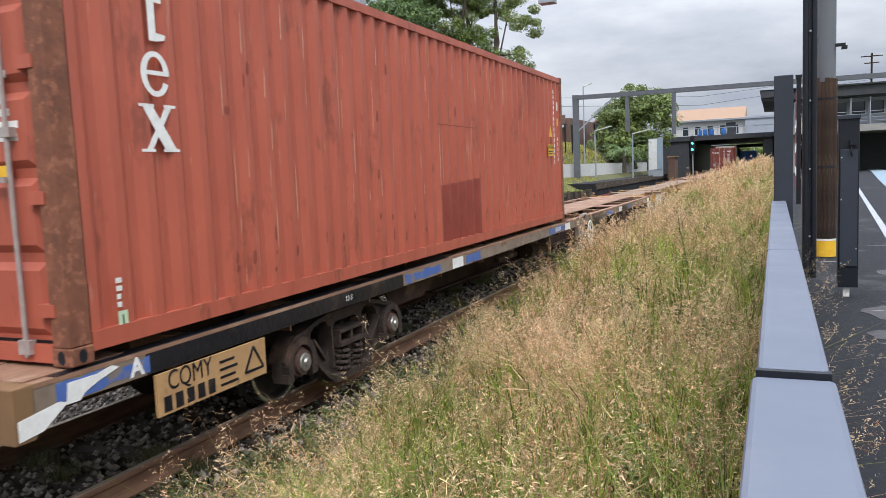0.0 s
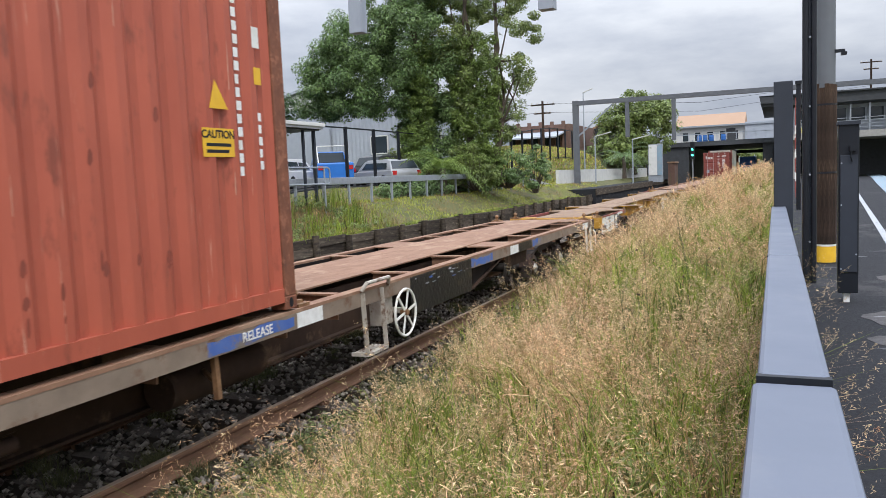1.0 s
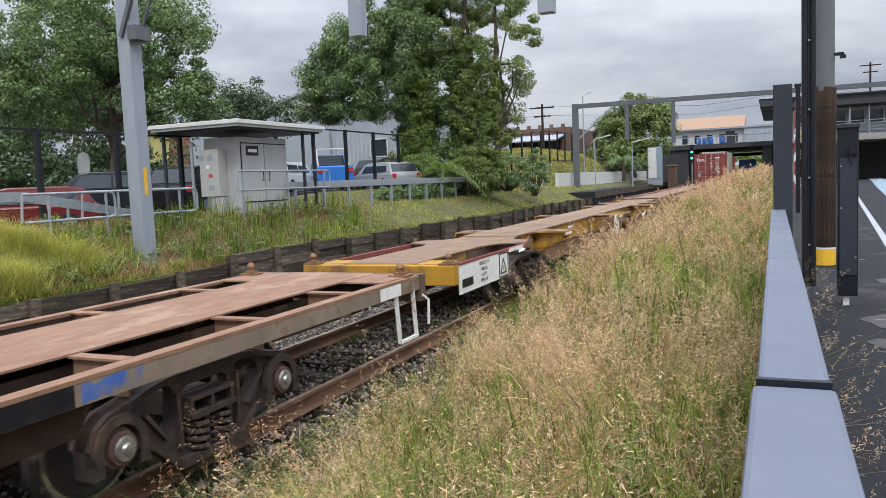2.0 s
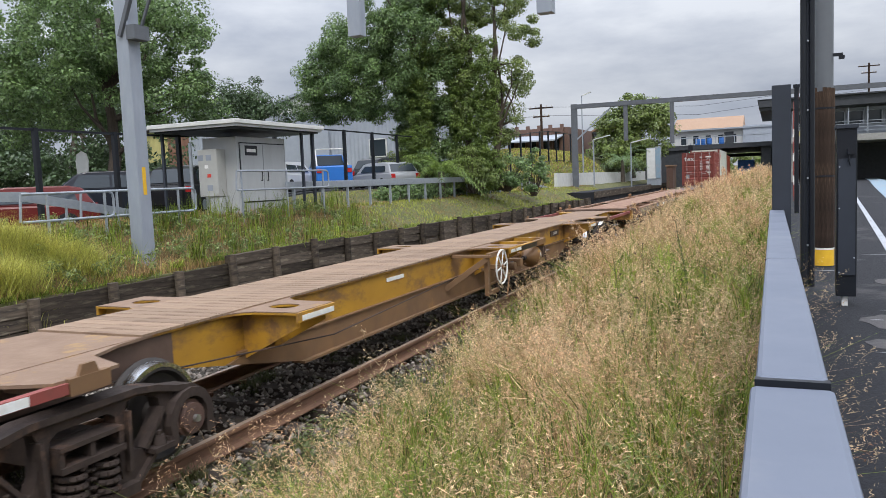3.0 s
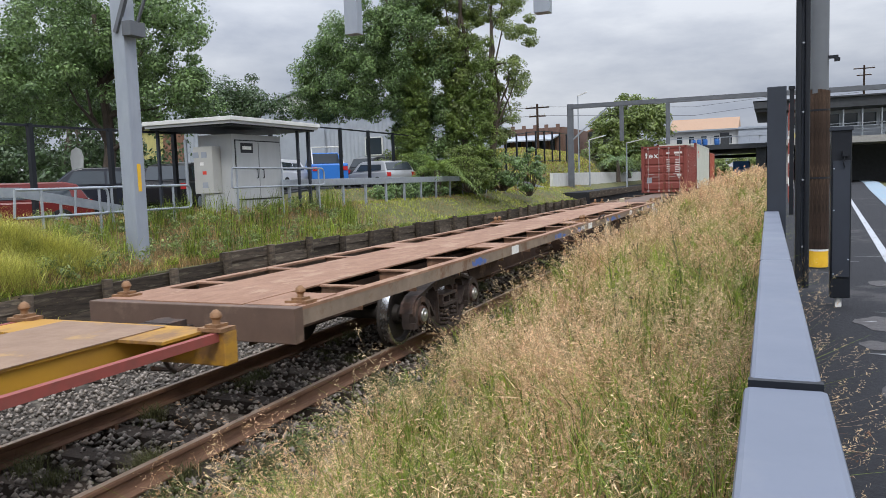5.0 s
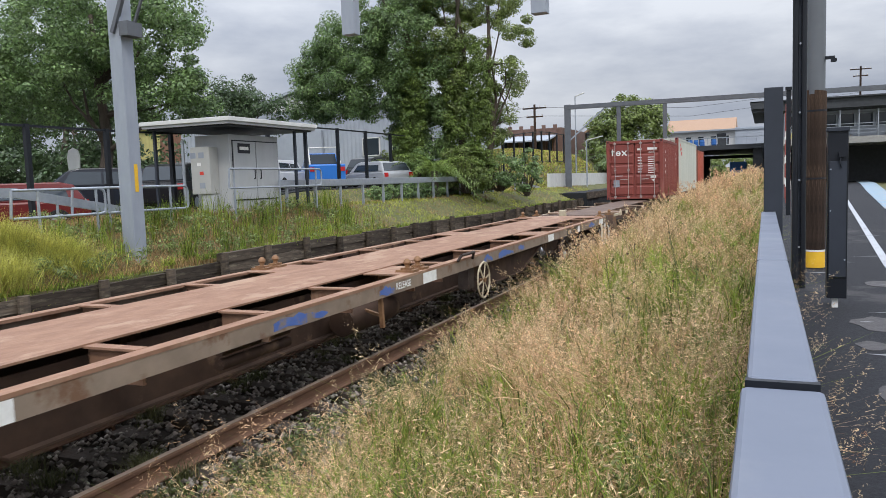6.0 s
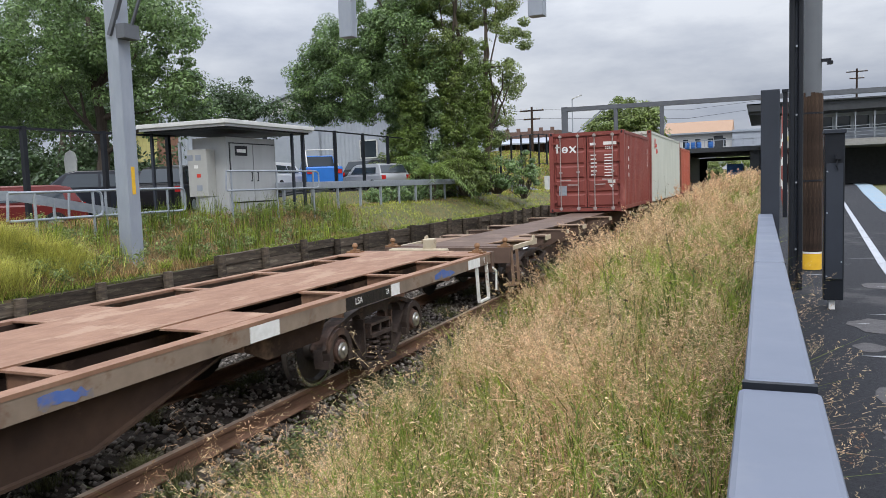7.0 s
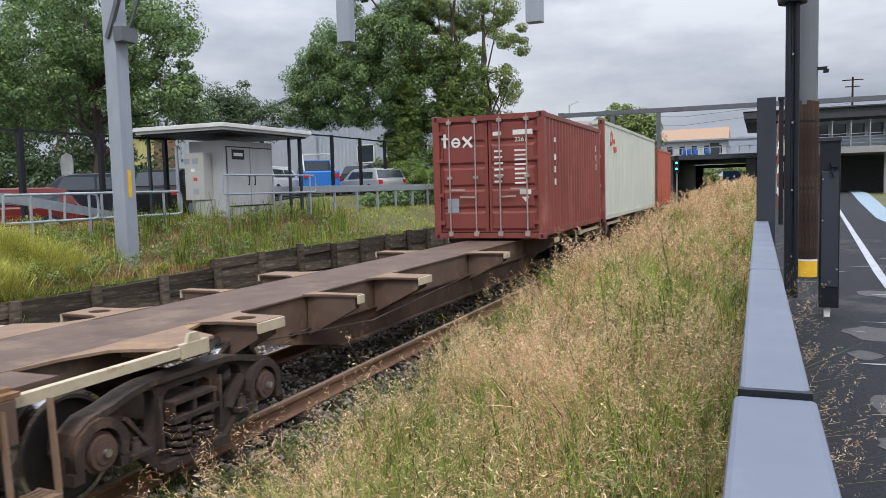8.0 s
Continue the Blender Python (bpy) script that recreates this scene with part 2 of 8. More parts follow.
# ---------------------------------------------------------------- mesh helpers
class Geo:
    """Collects faces; one Geo becomes one mesh."""
    def __init__(self):
        self.v, self.f, self.mi = [], [], []

    def add(self, verts, faces, mi=0):
        o = len(self.v)
        self.v += [tuple(p) for p in verts]
        self.f += [tuple(i + o for i in q) for q in faces]
        self.mi += [mi] * len(faces)
        return self

    def box(self, x0, x1, y0, y1, z0, z1, mi=0):
        return self.add([(x, y, z) for x in (x0, x1) for y in (y0, y1) for z in (z0, z1)],
                        [(0, 1, 3, 2), (4, 6, 7, 5), (0, 4, 5, 1), (2, 3, 7, 6), (0, 2, 6, 4), (1, 5, 7, 3)], mi)

    def bar(self, a, b, w, h=None, mi=0):
        """A square bar from a to b."""
        a, b = Vector(a), Vector(b)
        d = (b - a).normalized()
        u = d.cross(Vector((0, 0, 1)))
        u = Vector((1, 0, 0)) if u.length < 0.01 else u.normalized()
        s = u.cross(d).normalized()
        u, s = u * w / 2, s * (h or w) / 2
        return self.add([p + i * u + j * s for p in (a, b) for i, j in ((-1, -1), (1, -1), (1, 1), (-1, 1))],
                        [(0, 1, 2, 3), (7, 6, 5, 4), (0, 4, 5, 1), (1, 5, 6, 2), (2, 6, 7, 3), (3, 7, 4, 0)], mi)

    def tube(self, a, b, r, n=10, r2=None, caps=True, mi=0):
        a, b = Vector(a), Vector(b)
        d = (b - a).normalized()
        u = d.orthogonal().normalized()
        s = d.cross(u)
        ring = [(math.cos(2 * math.pi * i / n), math.sin(2 * math.pi * i / n)) for i in range(n)]
        vs = [p + q * (c * u + e * s) for p, q in ((a, r), (b, r if r2 is None else r2)) for c, e in ring]
        fs = [(i, (i + 1) % n, n + (i + 1) % n, n + i) for i in range(n)]
        if caps:
            fs += [tuple(reversed(range(n))), tuple(range(n, 2 * n))]
        return self.add(vs, fs, mi)

    def path(self, pts, r, n=8, mi=0):
        for a, b in zip(pts, pts[1:]):
            self.tube(a, b, r, n, mi=mi)
        return self

    def prism(self, pts, axis, a0, a1, mi=0):
        """A flat outline pushed from a0 to a1 along an axis: for x the outline is (y, z), for y (x, z), for z (x, y)."""
        put = {"x": lambda p, a: (a, p[0], p[1]), "y": lambda p, a: (p[0], a, p[1]), "z": lambda p, a: (p[0], p[1], a)}[axis]
        n = len(pts)
        return self.add([put(p, a) for a in (a0, a1) for p in pts],
                        [tuple(range(n)), tuple(reversed(range(n, 2 * n)))] + [(i, n + i, n + (i + 1) % n, (i + 1) % n) for i in range(n)], mi)

    def lathe(self, profile, axis="x", n=28, centre=(0, 0, 0), mi=0):
        """Turns a profile of (along, radius) round an axis."""
        vs, m = [], len(profile)
        for i in range(n):
            c, s = math.cos(2 * math.pi * i / n), math.sin(2 * math.pi * i / n)
            for a, r in profile:
                p = {"x": (a, r * c, r * s), "y": (r * c, a, r * s), "z": (r * c, r * s, a)}[axis]
                vs.append((p[0] + centre[0], p[1] + centre[1], p[2] + centre[2]))
        fs = [(i * m + j, ((i + 1) % n) * m + j, ((i + 1) % n) * m + j + 1, i * m + j + 1) for i in range(n) for j in range(m - 1)]
        return self.add(vs, fs, mi)

    def mesh(self, name, mats, smooth=False):
        me = bpy.data.meshes.new(name)
        me.from_pydata(self.v, [], self.f)
        for m in (mats if isinstance(mats, (list, tuple)) else [mats]):
            me.materials.append(m)
        if any(self.mi):
            me.polygons.foreach_set("material_index", self.mi)
        bm = bmesh.new()
        bm.from_mesh(me)
        bmesh.ops.recalc_face_normals(bm, faces=bm.faces)
        bm.to_mesh(me)
        bm.free()
        if smooth:
            me.polygons.foreach_set("use_smooth", [True] * len(me.polygons))
            me.set_sharp_from_angle(angle=radians(38))
        return me


def bevel(ob, w, n=2):
    b = ob.modifiers.new("edges", "BEVEL")
    b.width, b.segments, b.limit_method, b.angle_limit = w, n, "ANGLE", radians(40)
    return ob


def part(name, geo, mats, parent=None, label="", edge=0.0, smooth=False, at=None):
    ob = new(name, geo if isinstance(geo, bpy.types.Mesh) else geo.mesh(name, mats, smooth))
    ob.parent = parent
    if at is not None:
        ob.matrix_basis = at
    if edge:
        bevel(ob, edge)
    return tagged(ob, label)


def thing(name, label, category, group="", at=None):
    ob = tagged(new(name), label, category, group)
    ob.empty_display_size = 0.2
    if at is not None:
        ob.matrix_basis = at
    return ob


def text_mesh(body, size, mat, name="lettering", bold=0.0):
    c = bpy.data.curves.new(name, "FONT")
    c.body, c.size, c.align_x, c.align_y, c.extrude, c.offset = body, size, "CENTER", "CENTER", 0.001, bold
    o = bpy.data.objects.new(name, c)
    scene.collection.objects.link(o)
    me = bpy.data.meshes.new_from_object(o.evaluated_get(bpy.context.evaluated_depsgraph_get()))
    bpy.data.objects.remove(o)
    bpy.data.curves.remove(c)
    me.materials.clear()
    me.materials.append(mat)
    return me


FACE_RIGHT = Matrix(((0, 0, 1), (1, 0, 0), (0, 1, 0))).to_4x4()      # writing on a side that faces +x
FACE_BACK = Matrix(((1, 0, 0), (0, 0, -1), (0, 1, 0))).to_4x4()     # writing on an end that faces -y


def lettering(parent, body, size, mat, x, y, z, facing=FACE_RIGHT, bold=0.0, stretch=1.0, spin=0):
    return part("lettering", text_mesh(body, size, mat, bold=bold), None, parent,
                at=Matrix.Translation((x, y, z)) @ facing @ pose(0, 0, 0, 0, 0, spin) @ Matrix.Diagonal((stretch, 1, 1, 1)))


def smooth_step(a, b, v):
    t = max(0.0, min(1.0, (v - a) / (b - a)))
    return t * t * (3 - 2 * t)


# ---------------------------------------------------------------- train: distance run by time
def run(t):
    return 9.776 * t - 0.0106 * t * t


# the line of the main track: origin on the rail heads, y along the rails
TRACK = pose(0.120, -0.023, 0.042, 0, 0, 0.255)


MOVING, TURNING = [], []


def motions():
    times = [0.2 * i for i in range(41)]
    for ob in MOVING:
        x, y, z = ob.matrix_basis.translation
        walk(ob, [(t, TRACK @ pose(x, y - run(t), z)) for t in times])
    for ob in TURNING:
        x, y, z = ob.matrix_basis.translation
        walk(ob, [(i / 20, pose(x, y, z, math.degrees(run(i / 20) / 0.40))) for i in range(161)])

# ---------------------------------------------------------------- setting: ground, tracks, wall, fence, platform
RAIL_FOOT = -0.17


def ground_height(x, y):
    """Height of the one ground sheet: ballast bed, weedy bank, the terrace behind the timber wall and the car park."""
    bed = -0.33
    if x > 0:
        top = 0.52 + 0.85 * smooth_step(9, 42, y)
        near = smooth_step(6.0, 13.0, y) * (1 - 0.75 * smooth_step(18, 45, y))
        bank = bed + (top - bed) * smooth_step(1.7 - 0.5 * near, 4.9 - 1.9 * near, x)
        if x > 5.05:
            bank = 0.55
        return bank - (0.9 * smooth_step(64, 70, y) if x < 5.05 else 0)
    if x > -6.52:
        return bed
    terrace = 0.42 + 0.93 * smooth_step(-6.7, -9.4, x)
    park = 1.25 + 0.65 * smooth_step(18, 28, y) + 0.6 * smooth_step(38, 60, y)
    k = smooth_step(-10.2, -12.0, x)
    hill = 2.2 * smooth_step(48, 66, y) * smooth_step(-9.7, -15, x)
    return terrace * (1 - k) + park * k + hill


def build_ground():
    xs = [-900, -300, -120, -70, -50, -40, -34, -30, -27] + [-24 + i for i in range(9)] + [-15 + 0.5 * i for i in range(16)] + [-7.2, -6.9, -6.7, -6.53, -6.51, -5, -3, -1.9, -1, 0.01, 0.8, 1.4, 1.7] + [1.9 + 0.2 * i for i in range(16)] + [5.04, 5.06, 5.5, 7, 10, 15, 25, 60, 150, 400, 900]
    ys = [-400, -100, -40, -20, -10, -5] + [-3 + 0.75 * i for i in range(40)] + [28 + 2 * i for i in range(26)] + [85, 95, 110, 130, 160, 220, 400, 900, 2500]
    g = Geo()
    vs = [(x, y, ground_height(x, y) + (0.05 * noise.noise((x * 0.7, y * 0.7, 0)) if -60 < x < 5.03 and abs(x + 6.52) > 0.1 else 0)) for x in xs for y in ys]
    ny = len(ys)
    g.v = vs
    for i in range(len(xs) - 1):
        for j in range(ny - 1):
            mid = (xs[i] + xs[i + 1]) / 2
            g.f.append((i * ny + j, (i + 1) * ny + j, (i + 1) * ny + j + 1, i * ny + j + 1))
            g.mi.append(1 if -6.52 < mid < 2.0 else 0)
    ob = part("ground", g, [M["earth"], M["soil"]], smooth=True)
    tagged(ob, "grassy earth with dark ballast beds", "ground", kind="structure")
    return ob


build_ground()


def rail_profile(s=1.0):
    half = [(0.07, 0), (0.07, 0.012), (0.02, 0.03), (0.012, 0.05), (0.012, 0.115), (0.034, 0.132), (0.036, 0.158), (0.03, 0.17)]
    return [(x, RAIL_FOOT + z) for x, z in half] + [(-x, RAIL_FOOT + z) for x, z in reversed(half)]


def build_track(x0, y0, y1, group, label):
    track = thing("railway_track", label, "railway track", group)
    tagged(track, kind="structure")
    track.matrix_basis = TRACK
    for side in (-1, 1):
        pr = [(x0 + side * 0.753 + x, z) for x, z in rail_profile()]
        part("rail", Geo().prism(pr, "y", y0, y1), M["rail"], track, "rusty steel rail")
        part("rail_head", Geo().box(x0 + side * 0.753 - 0.027, x0 + side * 0.753 + 0.027, y0, y1, -0.004, 0.003), M["rail_top"], track, "worn running surface")
    g = Geo().box(-1.25, 1.25, -0.115, 0.115, -0.14, 0)
    me = g.mesh("sleeper", M["sleeper"])
    clip = Geo().box(-0.06, 0.06, -0.05, 0.05, 0, 0.02).box(-0.1, -0.05, -0.02, 0.02, 0, 0.045).box(0.05, 0.1, -0.02, 0.02, 0, 0.045).mesh("rail_clip", M["rail"])
    rnd = random.Random(5)
    n = int((y1 - y0) / 0.62)
    for i in range(min(n, 140)):
        y = y0 + 0.3 + 0.62 * i
        s = part("sleeper", me, None, track, at=pose(x0 + rnd.uniform(-0.04, 0.04), y, RAIL_FOOT - 0.03 + rnd.uniform(-0.02, 0.0), 0, 0, rnd.uniform(-1, 1)))
        if x0 == 0 and i < 60:
            for side in (-1, 1):
                part("rail_clip", clip, None, s, at=pose(side * 0.753, 0, 0))


build_track(0.0, -6.0, 150.0, "tracks", "rusty rails on weathered timber sleepers")
build_track(-4.0, -6.0, 150.0, "tracks", "unused rusty rails on dark timber sleepers")


def raw_mesh(name, verts, faces_per, mats, n_face_verts=4):
    """A mesh straight from arrays; faces_per: (count, n_face_verts) of indices."""
    me = bpy.data.meshes.new(name)
    me.vertices.add(len(verts))
    me.vertices.foreach_set("co", verts.astype(np.float32).ravel())
    me.loops.add(faces_per.size)
    me.loops.foreach_set("vertex_index", faces_per.astype(np.int32).ravel())
    me.polygons.add(len(faces_per))
    me.polygons.foreach_set("loop_start", np.arange(0, faces_per.size, n_face_verts, dtype=np.int32))
    for m in mats:
        me.materials.append(m)
    me.update(calc_edges=True)
    return me


def build_ballast():
    """Loose stones round both tracks, joined into one mesh."""
    rng = np.random.default_rng(11)
    oct_v = np.array([(1, 0, 0), (0, 1, 0), (-1, 0, 0), (0, -1, 0), (0, 0, 1), (0, 0, -1)], float)
    oct_f = np.array([(0, 1, 4), (1, 2, 4), (2, 3, 4), (3, 0, 4), (1, 0, 5), (2, 1, 5), (3, 2, 5), (0, 3, 5)])
    n = 28000
    y = 1.5 + 32 * rng.random(n) ** 1.6
    x = rng.uniform(-2.6, 2.15, n)
    low = rng.random(n) < 0.22
    x[low] = rng.uniform(-6.4, -2.6, low.sum())
    z = -0.205 + rng.uniform(-0.035, 0.025, n) - 0.08 * np.clip(np.abs(x) - 1.3, 0, 1)
    size = rng.uniform(0.018, 0.042, n)
    ang = rng.uniform(0, 6.28, n)
    v = oct_v[None] * (size[:, None, None] * rng.uniform(0.6, 1.3, (n, 6, 1)))
    v[:, :, 2] *= 0.8
    c, s = np.cos(ang)[:, None], np.sin(ang)[:, None]
    vx = v[:, :, 0] * c - v[:, :, 1] * s
    vy = v[:, :, 0] * s + v[:, :, 1] * c
    verts = np.stack([vx + x[:, None], vy + y[:, None], v[:, :, 2] + z[:, None]], -1).reshape(-1, 3)
    faces = (oct_f[None] + 6 * np.arange(n)[:, None, None]).reshape(-1, 3)
    ob = new("ballast", raw_mesh("ballast", verts, faces, [M["stone"]], 3))
    ob.matrix_basis = TRACK
    tagged(ob, "grey crushed stone ballast between the rails", "ballast", kind="stuff")


build_ballast()


def build_timber_wall():
    """Retaining wall of stacked sleepers behind upright posts, with a step up in height."""
    wall = thing("retaining_wall", "dark weathered timber sleeper retaining wall with upright posts", "retaining wall")
    tagged(wall, kind="structure")
    rnd = random.Random(3)
    post = Geo().prism([(0.10 * math.cos(k * math.pi / 5), 0.105 * math.sin(k * math.pi / 5)) for k in range(10)], "z", 0, 1.0).mesh("post", M["timber"])
    plank = Geo().box(-0.07, 0.07, -0.88, 0.88, -0.115, 0.115).mesh("plank", M["timber"])
    y = -5.0
    while y < 53:
        low = y < 13.5
        top = (0.40 if low else 0.60) + rnd.uniform(-0.04, 0.03)
        h = top + 0.02 + rnd.uniform(-0.08, 0.10)
        part("post", post, None, wall, at=pose(-6.32 + rnd.uniform(-0.02, 0.02), y, -0.4, rnd.uniform(-1, 1), rnd.uniform(-2, 2), 0) @ Matrix.Diagonal((1, 1, h + 0.4, 1)))
        z = top - 0.115
        while z > -0.35:
            part("plank", plank, None, wall, at=pose(-6.5 + rnd.uniform(-0.035, 0.035), y + 0.88, z, rnd.uniform(-1.1, 1.1), rnd.uniform(-5, 5), rnd.uniform(-1, 1)))
            z -= 0.235
        y += 1.76


build_timber_wall()


def build_platform():
    pl = tagged(new("platform"), "worn dark asphalt station platform with a painted line", "platform", kind="structure")
    PZ = 0.70
    g = Geo().prism([(5.18, -8), (8.95, -8), (9.55, 30), (11.85, 53), (14.15, 77), (15.55, 100), (5.18, 100)], "z", -0.3, PZ)
    part("platform_surface", g, M["asphalt"], pl, "patched dark asphalt")
    part("edge_line", Geo().prism([(6.30, 2), (6.40, 2), (6.98, 13), (8.16, 31), (11.1, 75), (11.0, 75), (8.04, 31), (6.86, 13)], "z", PZ, PZ + 0.004), M["line_paint"], pl, "worn white painted line")
    part("coping", Geo().prism([(8.3, 2), (9.0, 2), (9.6, 30), (11.9, 53), (14.2, 77), (15.6, 100), (14.6, 100), (13.0, 77), (10.9, 53), (9.0, 30)], "z", PZ, PZ + 0.02), M["pale_blue"], pl, "pale blue painted platform edge")
    rnd = random.Random(9)
    for x, y, r in ((6.25, 7.9, 0.34), (6.5, 6.4, 0.4), (6.75, 4.7, 0.55), (6.1, 5.4, 0.3), (7.4, 12, 0.7), (7.3, 9.5, 0.4), (6.05, 6.9, 0.16), (6.15, 3.9, 0.2), (5.95, 4.6, 0.14), (7.0, 7.6, 0.3), (6.6, 10.6, 0.3)):
        ring = [(x + r * rnd.uniform(0.75, 1.15) * math.cos(a * 0.45) * 0.8, y + 1.1 * r * rnd.uniform(0.7, 1.2) * math.sin(a * 0.45)) for a in range(14)]
        part("asphalt_patch", Geo().prism(ring, "z", PZ, PZ + 0.005), M["patch"], pl, "pale worn patch")
    for i in range(46):
        x, y = rnd.uniform(5.75, 8.6), 3.2 + 16 * rnd.random()
        a, w = rnd.uniform(0.05, 0.28), rnd.uniform(0.006, 0.03)
        ring = [(x - a, y), (x - a * 0.3, y - w), (x + a * 0.7, y - w * 0.6), (x + a, y + w * 0.4), (x + a * 0.2, y + w)]
        part("scuff", Geo().prism(ring, "z", PZ + 0.0052, PZ + 0.0062), M["scuff_white"], pl, "white scuff on the asphalt")


M["scuff_white"] = material("worn_white_scuff", (0.34, 0.34, 0.35), (0.2, 0.2, 0.21), 0.8, scale=30, bump=0.2)
M["pale_blue"] = material("faded_blue_edge_paint", (0.17, 0.28, 0.37), (0.25, 0.315, 0.365), 0.75, scale=5, c3=(0.28, 0.29, 0.30), c3_at=0.55, bump=0.1)
build_platform()


def build_cap_fence():
    """Low fence of wide folded-steel caps along the platform."""
    fence = thing("platform_fence", "low grey powder-coated steel fence with wide flat caps beside the platform", "fence")
    joints = [-2.92, -0.62, 1.70, 4.02, 6.34, 8.78]
    rise, wide = [-0.014, -0.014, 0.0, 0.0, -0.004], [0.010, 0.010, 0.0, 0.0, 0.0]
    for i, (a, b) in enumerate(zip(joints, joints[1:])):
        part("cap", Geo().box(5.212 - wide[i], 5.352 + wide[i], a + 0.008, b - 0.008, 1.60 + rise[i], 1.70 + rise[i]), M["grey_paint"], fence, edge=0.012)
        part("panel", Geo().box(5.255, 5.315, a + 0.03, b - 0.03, 0.62, 1.60), M["grey_paint"], fence)
        # black strip paints the shade on the next cap's end face
        part("shaded_cap_end", Geo().box(5.2105, 5.3535, b - 0.006, b + 0.02, 1.592, 1.697), M["black_paint"], fence, "cap end face coloured black for its shade")
    part("end_post", Geo().box(5.235, 5.42, 8.79, 8.97, 0.5, 2.99), M["slate_paint"], fence, "tall slate-painted end post", edge=0.008)


build_cap_fence()
from mathutils.geometry import tessellate_polygon
# ---------------------------------------------------------------- train
AXLE = 0.40


def wheelset_mesh():
    g = Geo()
    prof = [(0.66, 0.06), (0.66, 0.10), (0.685, 0.12), (0.70, 0.33), (0.675, 0.385), (0.675, 0.49), (0.69, 0.492), (0.708, 0.475), (0.716, 0.462)]
    tread = [(0.716, 0.462), (0.812, 0.456)]
    outer = [(0.812, 0.456), (0.815, 0.39), (0.765, 0.36), (0.735, 0.14), (0.80, 0.12), (0.81, 0.10), (0.81, 0.075)]
    prof, tread, outer = ([(a, r * 0.87) for a, r in q] for q in (prof, tread, outer))
    for s in (-1, 1):
        g.lathe([(s * a, r) for a, r in prof], n=40, mi=0)
        g.lathe([(s * a, r) for a, r in tread], n=40, mi=1)
        g.lathe([(s * a, r) for a, r in outer], n=40, mi=0)
        g.lathe([(s * 0.8155, 0.396), (s * 0.8165, 0.362)], n=40, mi=1)
        g.tube((s * 0.80, 0, 0), (s * 1.12, 0, 0), 0.07, 14)
    g.tube((-0.66, 0, 0), (0.66, 0, 0), 0.08, 14)
    return g.mesh("wheelset", [M["wheel"], M["tread"]], smooth=True)


def plate_with_holes(g, outer, holes, x0, x1):
    """A plate in the (y, z) plane with openings through it."""
    rings = [outer] + holes
    pts = [p for r in rings for p in r]
    tris = tessellate_polygon([[Vector((p[0], p[1], 0)) for p in r] for r in rings])
    n = len(pts)
    faces = [tuple(t) for t in tris] + [tuple(i + n for i in reversed(t)) for t in tris]
    o = 0
    for r in rings:
        m = len(r)
        faces += [(o + i, o + (i + 1) % m, n + o + (i + 1) % m, n + o + i) for i in range(m)]
        o += m
    g.add([(x, p[0], p[1]) for x in (x0, x1) for p in pts], faces)


def plate_flat(g, outer, holes, z0, z1):
    """A level plate with openings through it."""
    q = Geo()
    plate_with_holes(q, outer, holes, z0, z1)
    g.add([(y, z, x) for x, y, z in q.v], q.f)


